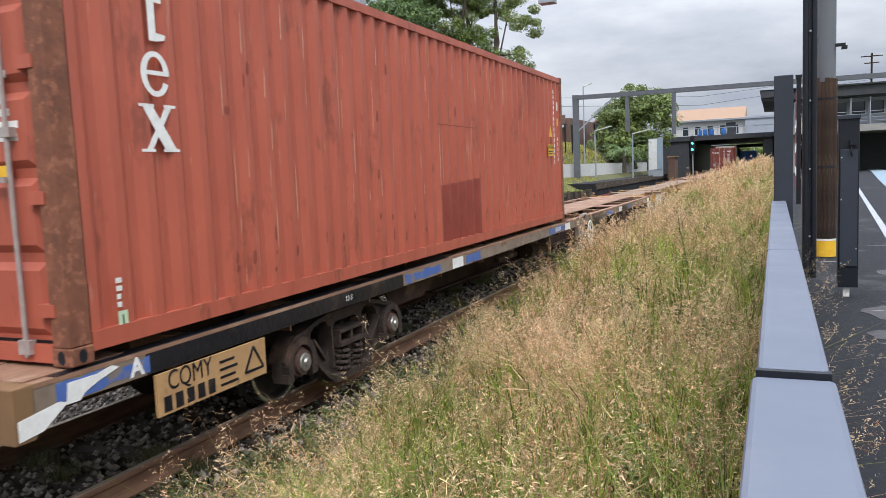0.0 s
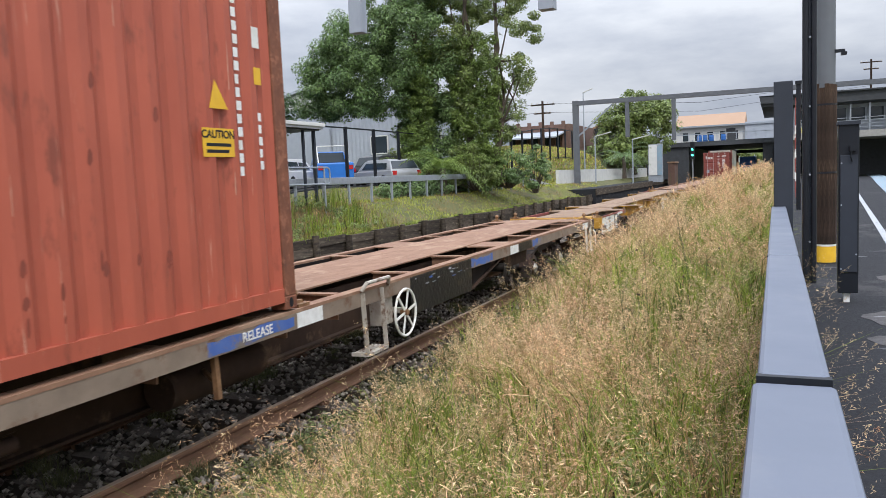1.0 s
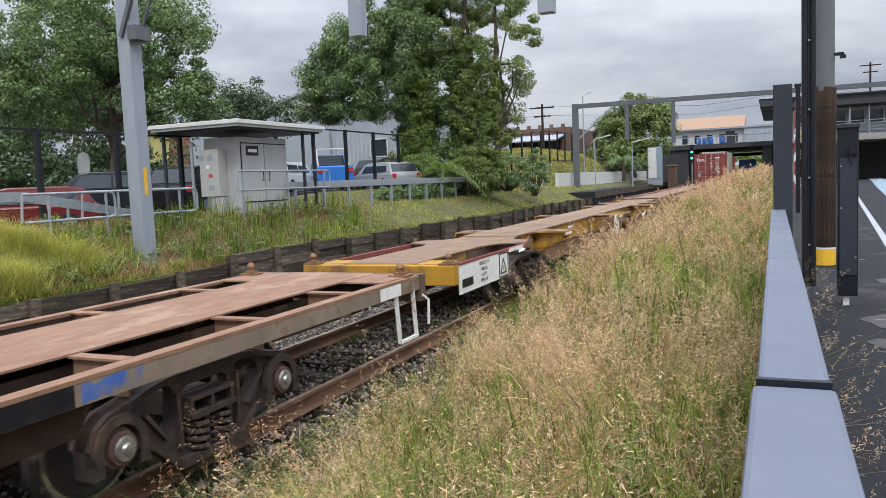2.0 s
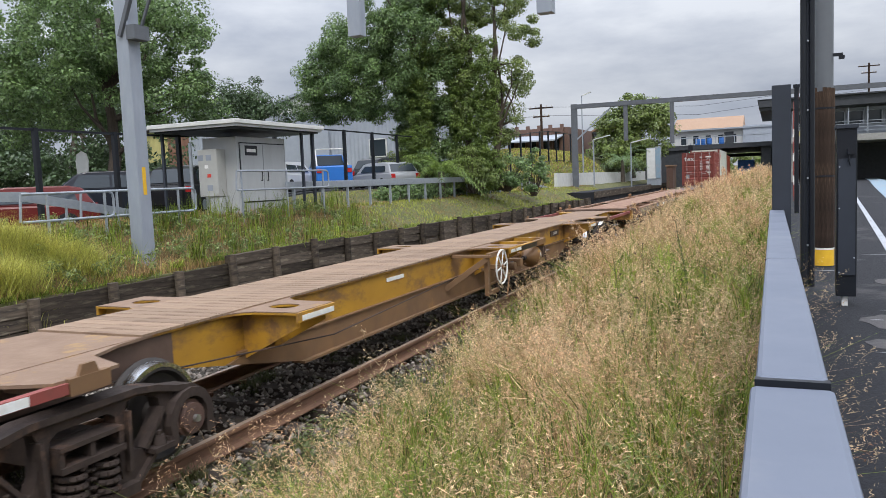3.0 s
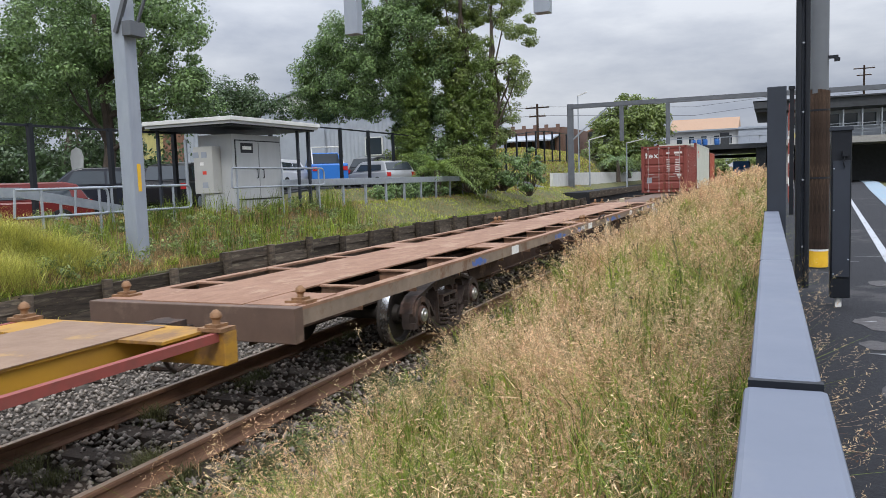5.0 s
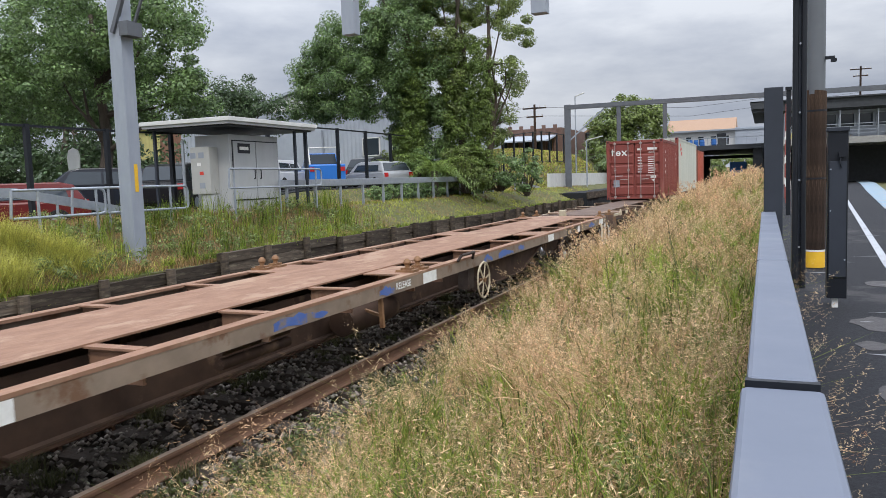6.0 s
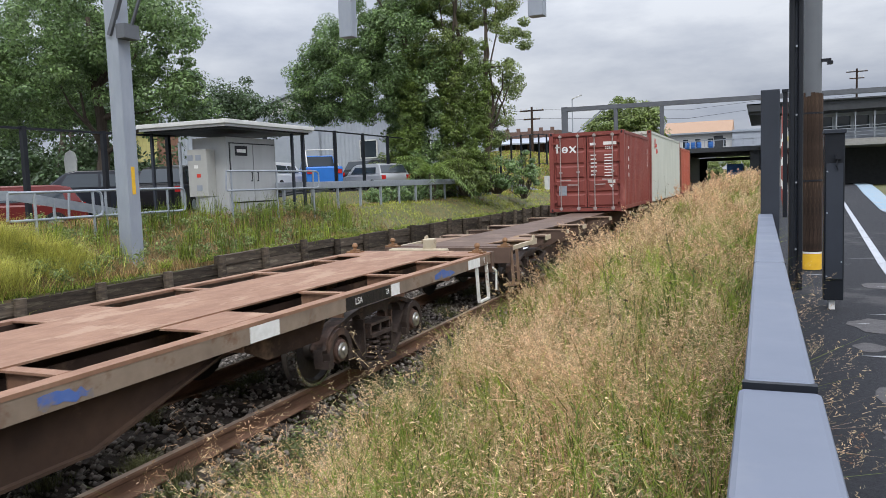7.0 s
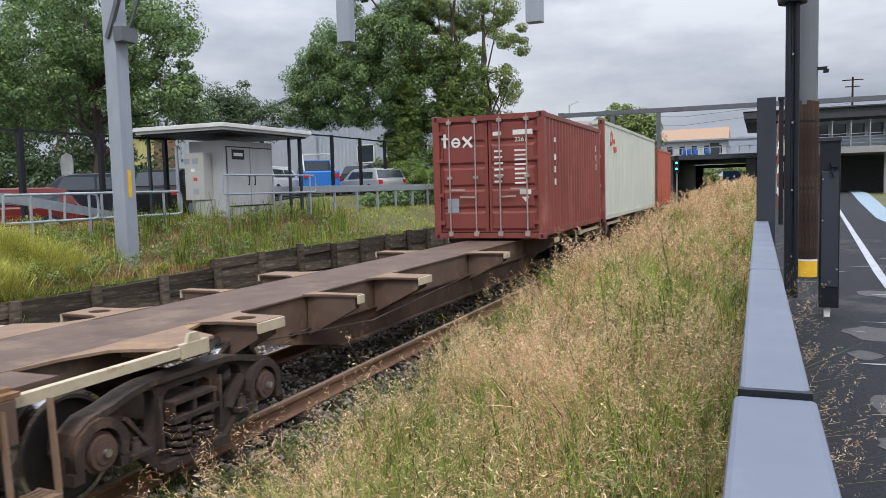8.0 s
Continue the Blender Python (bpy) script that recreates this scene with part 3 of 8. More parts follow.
def side_frame_mesh(style):
    """Cast side frame: arched top chord, hooded pedestals round the axle boxes, two windows and a spring pocket; (y, z) from the axle line."""
    g = Geo()
    top = [(0.0, 0.36), (0.42, 0.36), (0.62, 0.33), (0.80, 0.28), (0.98, 0.25), (1.11, 0.17), (1.17, 0.05), (1.17, -0.11), (1.08, -0.14)]
    half = top + [(0.92 + 0.15 * math.cos(t), 0.15 * math.sin(t)) for t in [math.radians(-40 + 26 * k) for k in range(11)]]
    half += [(0.76, -0.14), (0.66, -0.15), (0.58, -0.12), (0.44, -0.25), (0.36, -0.31), (0.0, -0.32)]
    outer = half + [(-y, z) for y, z in reversed(half[1:-1])]
    win = [(0.345, 0.22), (0.37, 0.275), (0.43, 0.29), (0.58, 0.265), (0.655, 0.22), (0.67, 0.15), (0.62, 0.07), (0.54, -0.03), (0.47, -0.09), (0.41, -0.08), (0.365, 0.0)]
    pocket = [(-0.285, -0.245), (0.285, -0.245), (0.26, 0.20), (0.20, 0.24), (-0.20, 0.24), (-0.26, 0.20)]
    plate_with_holes(g, outer, [win, [(-y, z) for y, z in win], pocket], -0.055, 0.05)
    for s in (-1, 1):
        for p, q in zip(top[:7], top[1:7]):
            g.prism([(s * p[0], p[1]), (s * q[0], q[1]), (s * q[0] * 0.985, q[1] - 0.045), (s * p[0] * 0.985, p[1] - 0.045)], "x", -0.09, 0.095)
        # hood over the axle box
        for k in range(10):
            a0, a1 = math.radians(-22 + 22.4 * k), math.radians(-22 + 22.4 * (k + 1))
            g.prism([(s * 0.92 + r * math.cos(a), r * math.sin(a)) for r, a in ((0.235, a0), (0.235, a1), (0.165, a1), (0.165, a0))], "x", -0.06, 0.125)
        for side in (-0.2, 0.2):
            g.box(-0.05, 0.12, s * 0.92 + side - 0.045, s * 0.92 + side + 0.045, -0.15, -0.07)
        # flange along the diagonal and round the window
        for p, q in (((0.60, -0.12), (0.43, -0.27)), ((0.43, -0.27), (0.34, -0.33)), ((0.345, 0.22), (0.33, -0.20)), ((0.67, 0.15), (0.47, -0.09))):
            g.bar((0.05, s * p[0], p[1]), (0.05, s * q[0], q[1]), 0.09, 0.03)
        if style:
            g.box(-0.05, 0.15, s * 0.60 - 0.10, s * 0.60 + 0.10, -0.135, -0.10)
            g.tube((0.09, s * 0.60, -0.10), (0.09, s * 0.60, -0.03), 0.05, 10, r2=0.035)
            g.tube((0.09, s * 0.60, -0.03), (0.09, s * 0.60, 0.0), 0.02, 8)
    g.box(-0.10, 0.13, -0.36, 0.36, -0.345, -0.275)
    # bolster end in the pocket, an open casting
    g.box(-0.06, 0.13, -0.25, 0.25, 0.125, 0.155).box(-0.06, 0.14, -0.255, 0.255, -0.01, 0.03)
    for y in (-0.235, 0.0, 0.235):
        g.box(-0.06, 0.12, y - 0.018, y + 0.018, 0.03, 0.125)
    return g.mesh("side_frame", M["bogie"], smooth=True)


def spring_mesh():
    g = Geo()
    for cy, r, w in ((-0.13, 0.088, 0.021), (0.13, 0.088, 0.021), (0.0, 0.05, 0.015)):
        turns, n = 4.2, 56
        pts = [(0.045 + r * math.sin(2 * math.pi * turns * i / n), cy + r * math.cos(2 * math.pi * turns * i / n), -0.265 + 0.25 * i / n) for i in range(n + 1)]
        g.path(pts, w, 6)
    return g.mesh("spring", M["bogie"], smooth=True)


WHEELSET, FRAME_A, FRAME_B, SPRING = wheelset_mesh(), side_frame_mesh(0), side_frame_mesh(1), spring_mesh()
BEARING = Geo().tube((0, 0, 0), (0.10, 0, 0), 0.14, 20).tube((0.10, 0, 0), (0.145, 0, 0), 0.115, 20).tube((0.145, 0, 0), (0.155, 0, 0), 0.08, 16).mesh("axle_box", M["box_cover"], smooth=True)
BEARING_CAP = Geo().tube((0, 0, 0), (0.035, 0, 0), 0.028, 10).mesh("bearing_cap", M["cap_end"], smooth=True)

BEARING_PLATE = Geo().lathe([(0.0, 0.0), (0.0, 0.088), (0.018, 0.082), (0.022, 0.045), (0.04, 0.035), (0.045, 0.0)], "x", 18).mesh("bearing_cap", M["cap_end"], smooth=True)


def bogie(wagon, y, wheelbase=1.84, style=0, detail=True):
    b = part("bogie", Geo().box(-0.95, 0.95, -0.16, 0.16, -0.03, 0.16).box(-0.3, 0.3, -0.2, 0.2, 0.16, 0.32).box(-0.7, 0.7, -0.55, -0.45, -0.12, -0.02).box(-0.7, 0.7, 0.45, 0.55, -0.12, -0.02).bar((-0.6, -0.5, -0.05), (0.6, 0.5, -0.05), 0.05),
             M["bogie"], wagon, "dark cast steel bogie", at=pose(0, y, AXLE))
    for s in (-1, 1):
        m = pose(s * 1.0, 0, 0.0) @ Matrix.Diagonal((s, 1, 1, 1))
        part("side_frame", FRAME_B if style else FRAME_A, None, b, at=m)
        if detail or s > 0:
            part("spring", SPRING, None, b, "coil spring nest", at=pose(s * 1.0, 0, 0) @ Matrix.Diagonal((s, 1, 1, 1)))
    for s in (-1, 1):
        w = part("wheelset", WHEELSET, None, b, "dark wheels with polished treads", at=pose(0, s * wheelbase / 2, 0))
        TURNING.append(w)
        for e in (-1, 1):
            part("axle_box", BEARING, None, b, "round red-brown axle box", at=pose(e * 0.99, s * wheelbase / 2, 0) @ Matrix.Diagonal((e, 1, 1, 1)))
            part("bearing_cap", BEARING_CAP if style else BEARING_PLATE, None, b, "bright bearing cap", at=pose(e * 1.14, s * wheelbase / 2, 0) @ Matrix.Diagonal((e, 1, 1, 1)))
    return b


def brake_wheel_mesh(mat):
    g = Geo()
    n, R = 36, 0.265
    ring = [(0, R * math.cos(2 * math.pi * i / n), R * math.sin(2 * math.pi * i / n)) for i in range(n + 1)]
    g.path(ring, 0.015, 6)
    for i in range(6):
        a = math.pi * i / 3 + 0.2
        g.bar((0.0, 0.03 * math.cos(a), 0.03 * math.sin(a)), (0, R * math.cos(a), R * math.sin(a)), 0.012, 0.026)
    g.tube((-0.06, 0, 0), (0.03, 0, 0), 0.036, 10, mi=1)
    return g.mesh("brake_wheel", [mat, M["lock"]], smooth=True)


def twistlock(wagon, x, y, z, mat="lock"):
    g = Geo().box(-0.12, 0.12, -0.09, 0.09, 0, 0.03).box(-0.06, 0.06, -0.07, 0.07, 0.03, 0.055).tube((0, 0, 0.05), (0, 0, 0.10), 0.032, 10).lathe([(0.09, 0.035), (0.11, 0.05), (0.14, 0.045), (0.165, 0.02), (0.17, 0.0)], "z", 12)
    return part("twistlock", g, M[mat], wagon, "rusty twistlock", at=pose(x, y, z), smooth=True)


def coupler(wagon, y, d):
    g = Geo().box(-0.09, 0.09, y, y + d * 0.42, 0.62, 0.80).box(-0.17, 0.14, y + d * 0.40, y + d * 0.62, 0.58, 0.88).tube((-0.12, y + d * 0.6, 0.58), (-0.12, y + d * 0.6, 0.88), 0.07, 10)
    g.path([(0.35, y, 0.75), (0.33, y + d * 0.15, 0.55), (0.2, y + d * 0.35, 0.45), (0.05, y + d * 0.55, 0.5)], 0.022, 6)
    return part("coupler", g, M["bogie"], wagon, "dark cast knuckle coupler with brake hose")


def step_frame(wagon, x, y, z0, z1, w, mat, tread=True):
    g = Geo()
    for s in (-1, 1):
        g.bar((x, y + s * w / 2, z1), (x + 0.03, y + s * w / 2, z0), 0.012, 0.05)
    g.bar((x + 0.03, y - w / 2, z0), (x + 0.03, y + w / 2, z0), 0.05, 0.03)
    if tread:
        for k in range(4):
            g.bar((x - 0.14 + 0.045 * k, y - w / 2, z0), (x - 0.14 + 0.045 * k, y + w / 2, z0), 0.012, 0.03)
        g.bar((x - 0.16, y - w / 2, z0), (x + 0.03, y - w / 2, z0), 0.012, 0.04)
        g.bar((x - 0.16, y + w / 2, z0), (x + 0.03, y + w / 2, z0), 0.012, 0.04)
    return part("step", g, mat, wagon, "worn step frame")


def sill_wagon(y_start, blue, sill_mat, first):
    """Flat container wagon: centre deck strip, open cross members and deep fish-bellied side sills."""
    L, DZ = 25.1, 1.0
    w = thing("container_wagon", "flat skeletal container wagon with rusty deck and black sills" if first else "flat skeletal container wagon with tan and blue worn sills", "freight wagon", "wagons of the train", pose(0, y_start, 0))
    MOVING.append(w)
    part("deck_strip", Geo().box(-0.60, 0.60, 0.1, L - 0.1, DZ - 0.018, DZ), M["deck"], w, "rusty steel deck strip")
    belly = [(0.3, 0.90), (0.3, 0.55), (6.0, 0.55), (7.3, 0.38), (L - 7.3, 0.38), (L - 6.0, 0.55), (L - 0.3, 0.55), (L - 0.3, 0.90)]
    for s in (-1, 1):
        part("centre_web", Geo().prism([(y, min(z, 0.98)) for y, z in belly], "x", s * 0.50 - 0.01, s * 0.50 + 0.01), M["web"], w)
        low = 0.50 if first else 0.44
        outer = [(14.62, 0.955), (14.62, low), (17.15, low), (18.5, 0.80), (18.5, 0.955)]
        part("side_sill", Geo().prism(outer, "x", s * 1.10 - 0.012, s * 1.10 + 0.012), M["web_dark" if first else "web"], w)
        for y0, d in ((6.45, -1), (L - 6.45, 1)):
            part("gusset", Geo().prism([(y0, 0.81), (y0 + d * 0.55, 0.56), (y0 + d * 1.45, 0.56), (y0 + d * 1.6, 0.81)], "x", s * 1.04 - 0.01, s * 1.04 + 0.01), M["web"], w, "sloping brown gusset")
        part("sill_flange", Geo().box(min(s * 1.10, s * 1.225), max(s * 1.10, s * 1.225), 0.1, L - 0.1, 0.955, 0.985), M["deck"], w)
        part("sill_face", Geo().box(s * 1.205 - (0.02 if s > 0 else 0), s * 1.205 + (0.02 if s < 0 else 0) + 0.0, 0.1, L - 0.1, 0.81, 0.957) if s < 0 else Geo().box(1.203, 1.222, 0.1, L - 0.1, 0.81, 0.957), M[sill_mat], w)
        part("bottom_flange", Geo().box(s * 1.10 - 0.07, s * 1.10 + 0.06, 14.62, 17.15, low - 0.022, low), M["web"], w)
        part("bottom_flange", Geo().prism([(17.15, low), (18.5, 0.80), (18.5, 0.778), (17.15, low - 0.022)], "x", s * 1.10 - 0.07, s * 1.10 + 0.06), M["web"], w)
        part("spine_flange", Geo().box(s * 0.50 - 0.09, s * 0.50 + 0.09, 7.3, L - 7.3, 0.358, 0.38), M["web"], w)
    stops = [1.5, 2.9, 4.4, 6.4, 8.0, 9.5, 11.0, 12.6, 13.5, 15.2, 17.0, 18.8, 20.5, 22.0, 23.5]
    for y in stops:
        wide = 0.42 if y in (6.4, 12.6, 18.8) else 0.055
        for s in (-1, 1):
            a, b = sorted((s * 0.601, s * 1.10))
            part("cross_member", Geo().box(a, b, y - wide, y + wide, DZ - 0.03, DZ - 0.012).box(a, b, y - 0.012, y + 0.012, 0.72, DZ - 0.03), M["deck"], w)
    for y, d in ((0.0, 1), (L, -1)):
        a, b = sorted((y, y + d * 0.14))
        part("headstock", Geo().box(-1.24, 1.24, a, b, 0.66, 0.99), M["yellow_brown" if first and y == 0 else "brown"], w, "brown end beam", edge=0.008)
        a, b = sorted((y + d * 0.14, y + d * 0.9))
        part("end_plate", Geo().box(-1.15, 1.15, a, b, DZ - 0.025, DZ - 0.006), M["deck"], w)
        coupler(w, y, -d)
    for y in (0.35, 12.45, 12.76, L - 0.35):
        for s in (-1, 1):
            if not (first and y < 12.5):
                twistlock(w, s * 1.08, y, 0.985)
    for yb in (3.95, 21.3):
        bogie(w, yb)
    # white reflectors and blue paint on the near sill
    for y0, dy in ((6.5, 0.38), (12.6, 0.42), (18.74, 0.42), (23.95, 0.5)):
        part("reflector", Geo().box(1.222, 1.227, y0, y0 + dy, 0.815, 0.95), M["white"], w, "white reflector plate")
    rnd = random.Random(4 if first else 8)
    for y0, dy in blue:
        n = 9
        top = [(y0 + dy * i / n, 0.953 - rnd.uniform(0, 0.04) - (0 if first else 0.05 * abs(2 * i / n - 0.7))) for i in range(n + 1)]
        low = [(y0 + dy * i / n, 0.815 + rnd.uniform(0, 0.03 if first else 0.035)) for i in range(n + 1)]
        part("blue_paint", Geo().prism(top + low[::-1], "x", 1.2225, 1.2245), M["sill_blue"], w, "remnant of blue paint")
    lettering(w, "RELEASE", 0.11, M["white"], 1.2285, 12.02, 0.885, bold=0.002)
    part("release_post", Geo().bar((1.15, 11.55, 0.92), (1.17, 11.55, 0.46), 0.045).bar((0.6, 11.95, 0.62), (1.15, 11.55, 0.6), 0.03), M["lock"], w, "rusty release lever post")
    part("air_tank", Geo().tube((0.72, 11.4, 0.52), (0.72, 12.6, 0.52), 0.16, 16), M["web"], w, "brown air reservoir", smooth=True)
    for z in (0.63, 0.75):
        part("pipe_holder", Geo().tube((0.98, 8.95, z), (0.98, 9.95, z), 0.05, 12), M["web"], w, "brown pipe under the sill", smooth=True)
    part("brake_wheel", brake_wheel_mesh(M["white_worn"] if first else M["cream"]), None, w, "white spoked brake wheel", at=pose(1.30, 14.64, 0.60))
    part("brake_bracket", Geo().bar((1.1, 14.65, 0.62), (1.28, 14.65, 0.62), 0.06).box(1.02, 1.18, 14.3, 14.55, 0.5, 0.92).path([(1.24, 13.75, 0.97), (1.28, 13.8, 1.05), (1.28, 14.3, 1.05), (1.24, 14.35, 0.95)], 0.022, 8), M["bogie"] if not first else M["step_paint"], w, "brake gear bracket with grab rail")
    if first:
        step_frame(w, 1.24, 13.98, 0.30, 0.95, 0.42, M["step_paint"])
    step_frame(w, 1.2, L - 0.52, 0.28, 0.84, 0.44, M["white_worn"], tread=False)
    part("shunter_hook", Geo().path([(1.24, L - 0.12, 0.74), (1.26, L + 0.02, 0.66), (1.26, L + 0.0, 0.36)], 0.018, 6), M["white"], w, "white bent grab rail")
    return w


A0, B0, C0, D0 = 2.87, 29.0, 54.37, 80.45
wagon_a = sill_wagon(A0, [(0.3, 0.75), (5.05, 1.1), (7.0, 0.6), (11.4, 1.15), (16.96, 0.9), (20.0, 0.5)], "sill_tan", True)
# black sill paint run over the flange, also painting the container gap's shade
part("black_flange", Geo().box(1.10, 1.2255, 0.3, 6.4, 0.9855, 0.9885), M["sill_black"], wagon_a, "worn black sill paint")
for a, b in ((1.02, 5.0), (19.2, 19.95)):
    part("black_paint", Geo().box(1.2215, 1.2235, a, b, 0.812, 0.956), M["sill_black"], wagon_a, "worn black sill paint")
part("black_panel", Geo().prism([(14.95, 0.956), (14.95, 0.505), (16.95, 0.505), (16.95, 0.956)], "x", 1.2215, 1.2238), M["sill_black"], wagon_a, "glossy black sill panel")
rnd = random.Random(17)
for i in range(16):
    y, z, wd, h = rnd.choice((15.3, 15.7, 16.1, 16.35, 16.6)) + rnd.uniform(-0.22, 0.22), rnd.uniform(0.80, 0.92), rnd.uniform(0.02, 0.10), rnd.uniform(0.004, 0.016)
    part("scuff", Geo().prism([(y - wd, z), (y, z - h), (y + wd, z - h * 0.3), (y + wd * 0.6, z + h), (y - wd * 0.4, z + h * 0.8)], "x", 1.2240, 1.2246), M["sill_blue" if i % 4 == 0 else "mast_grey"], wagon_a, "pale paint scuff")
wagon_c = sill_wagon(C0, [(4.6, 0.7), (9.4, 0.9), (11.4, 0.4), (14.9, 0.4), (15.6, 0.8), (16.7, 0.4), (22.7, 0.7)], "sill_tan", False)
# name plate, end marks and small writing on the first wagon
part("name_plate", Geo().box(1.215, 1.235, 1.08, 2.32, 0.49, 0.79), M["plate_tan"], wagon_a, "orange-tan name plate with stencilled letters")
lettering(wagon_a, "CQMY", 0.20, M["sill_black"], 1.238, 1.42, 0.715, stretch=0.8)
for k in range(5):
    part("number_bar", Geo().box(1.236, 1.239, 1.14 + 0.115 * k, 1.215 + 0.115 * k, 0.51, 0.62), M["sill_black"], wagon_a, "dark number bar")
for i in range(4):
    part("small_print", Geo().box(1.236, 1.239, 1.74, 1.95 - 0.03 * (i % 2), 0.53 + 0.06 * i, 0.55 + 0.06 * i), M["sill_black"], wagon_a, "line of small print")
part("warning_triangle", Geo().bar((1.238, 2.04, 0.56), (1.238, 2.28, 0.56), 0.006, 0.02).bar((1.238, 2.04, 0.56), (1.238, 2.16, 0.75), 0.006, 0.02).bar((1.238, 2.28, 0.56), (1.238, 2.16, 0.75), 0.006, 0.02), M["black_paint"], wagon_a, "black warning triangle")
lettering(wagon_a, "A", 0.17, M["white"], 1.229, 0.93, 0.885, bold=0.006)
part("white_end_mark", Geo().prism([(0.02, 0.80), (0.02, 0.68), (0.18, 0.70), (0.36, 0.82), (0.30, 0.84)], "x", 1.2415, 1.2445).prism([(0.36, 0.80), (0.38, 0.93), (0.60, 0.93), (0.72, 0.955), (0.78, 0.93), (0.6, 0.88), (0.5, 0.84), (0.46, 0.80)], "x", 1.2275, 1.2295), M["white"], wagon_a, "chipped white end marking")
lettering(wagon_a, "12-3", 0.075, M["white"], 1.2285, 3.75, 0.885)
part("reflector", Geo().box(1.222, 1.227, 21.40, 21.62, 0.815, 0.95), M["white"], wagon_c, "white reflector plate")
lettering(wagon_c, "LSA", 0.10, M["white"], 1.2285, 20.62, 0.885)
lettering(wagon_c, "23", 0.08, M["white"], 1.2285, 21.3, 0.885)
part("black_stencil_panel", Geo().box(1.2235, 1.2265, 20.35, 21.38, 0.815, 0.953), M["sill_black"], wagon_c, "black stencil panel")
lettering(wagon_c, "B", 0.12, M["white"], 1.2285, 24.65, 0.885)


def spine_wagon(y_start, L, mats, planks, arms, bogies, label, style):
    """Spine container wagon: one deep box beam, boarded or plated on top, with outrigger arms."""
    top_m, web_m, low_m, arm_m, tip_m = mats
    w = thing("container_wagon", label, "freight wagon", "wagons of the train", pose(0, y_start, 0))
    MOVING.append(w)
    b0, b1 = bogies
    HW = 0.56
    for s in (-1, 1):
        web = [(0.2, 0.94), (0.2, 0.70), (b0 - 0.2, 0.70), (b0 + 1.4, 0.62), (b0 + 3.2, 0.27), (b1 - 3.2, 0.27), (b1 - 1.4, 0.62), (b1 + 0.2, 0.70), (L - 0.2, 0.70), (L - 0.2, 0.94)]
        part("spine_web", Geo().prism(web, "x", s * 0.52 - 0.012, s * 0.52 + 0.012), web_m, w)
        if planks:
            for a, b in ((b0 - 1.6, b0 + 1.38), (b1 - 1.38, b1 + 1.6)):
                part("web_doubler", Geo().box(s * 0.538 - 0.005, s * 0.538 + 0.005, a, b, 0.66, 0.938), M["brown"], w, "brown grimy web over the bogie")
        low = [(b0 + 2.5, 0.575), (b0 + 2.05, 0.50), (b0 + 3.2, 0.27), (b1 - 3.2, 0.27), (b1 - 2.05, 0.50), (b1 - 2.5, 0.575)]
        part("lower_web", Geo().prism(low, "x", s * 0.545 - 0.014, s * 0.545 + 0.014), low_m, w, "lower web under brake dust")
        part("ledge", Geo().box(min(s * 0.53, s * 0.585), max(s * 0.53, s * 0.585), b0 + 2.2, b1 - 2.2, 0.572, 0.587), low_m, w)
        part("bottom_flange", Geo().prism([(b0 + 3.2, 0.27), (b1 - 3.2, 0.27), (b1 - 3.2, 0.245), (b0 + 3.2, 0.245)], "x", s * 0.54 - 0.08, s * 0.54 + 0.08), low_m, w)
    part("spine_top", Geo().box(-HW, HW, 0.1, L - 0.1, 0.94, 0.965), web_m if planks else top_m, w, edge=0.006)
    if planks:
        for a, b in ((0.12, 4.76), (19.1, L - 0.12)):
            part("deck_plate", Geo().box(-HW - 0.01, HW + 0.01, a, b, 0.9655, 0.972), M["arm_top"], w, "rusty plain deck plate")
        me = Geo().box(-HW - 0.015, HW + 0.015, -0.077, 0.077, 0, 0.022).mesh("deck_board", top_m)
        rnd = random.Random(6)
        for i in range(88):
            part("deck_board", me, None, w, at=pose(rnd.uniform(-0.006, 0.006), 4.85 + 0.162 * i, 0.966, rnd.uniform(-0.5, 0.5), 0, rnd.uniform(-0.4, 0.4)))
    for y, reach, wide, hole in arms:
        for s in (-1, 1):
            a = wide
            outline = [(0.54, y - a * 2.0), (0.62, y - a * 1.35), (0.75, y - a * 1.05), (1.0, y - a), (reach, y - a), (reach, y + a), (1.0, y + a), (0.75, y + a * 1.05), (0.62, y + a * 1.35), (0.54, y + a * 2.0)]
            outline = [(s * px, py) for px, py in outline]
            g = Geo()
            rings = []
            if hole:
                cx, r = 0.86, min(0.13, a * 0.5)
                rings = [[(s * (cx + r * 1.15 * math.cos(t)), y + r * math.sin(t)) for t in [2 * math.pi * k / 16 for k in range(16)]]]
            plate_flat(g, outline, rings, 0.947, 0.964)
            g.prism([(s * 0.55, 0.50), (s * 0.55, 0.95), (s * (reach - 0.03), 0.95), (s * (reach - 0.03), 0.82)], "y", y - a * 0.75, y - a * 0.75 + 0.02)
            g.prism([(s * 0.55, 0.50), (s * 0.55, 0.95), (s * (reach - 0.03), 0.95), (s * (reach - 0.03), 0.82)], "y", y + a * 0.75 - 0.02, y + a * 0.75)
            part("outrigger", g, arm_m, w)
            cover = Geo()
            plate_flat(cover, outline, rings, 0.9665, 0.974)
            part("arm_plate", cover, M["arm_top"], w, "rusty arm top plate")
            if planks:
                part("tip_plate", Geo().box(min(s * (reach + 0.025), s * (reach + 0.031)), max(s * (reach + 0.025), s * (reach + 0.031)), y - a * 0.8, y + a * 0.9, 0.888, 0.938), M["white_worn"], w, "worn pale plate")
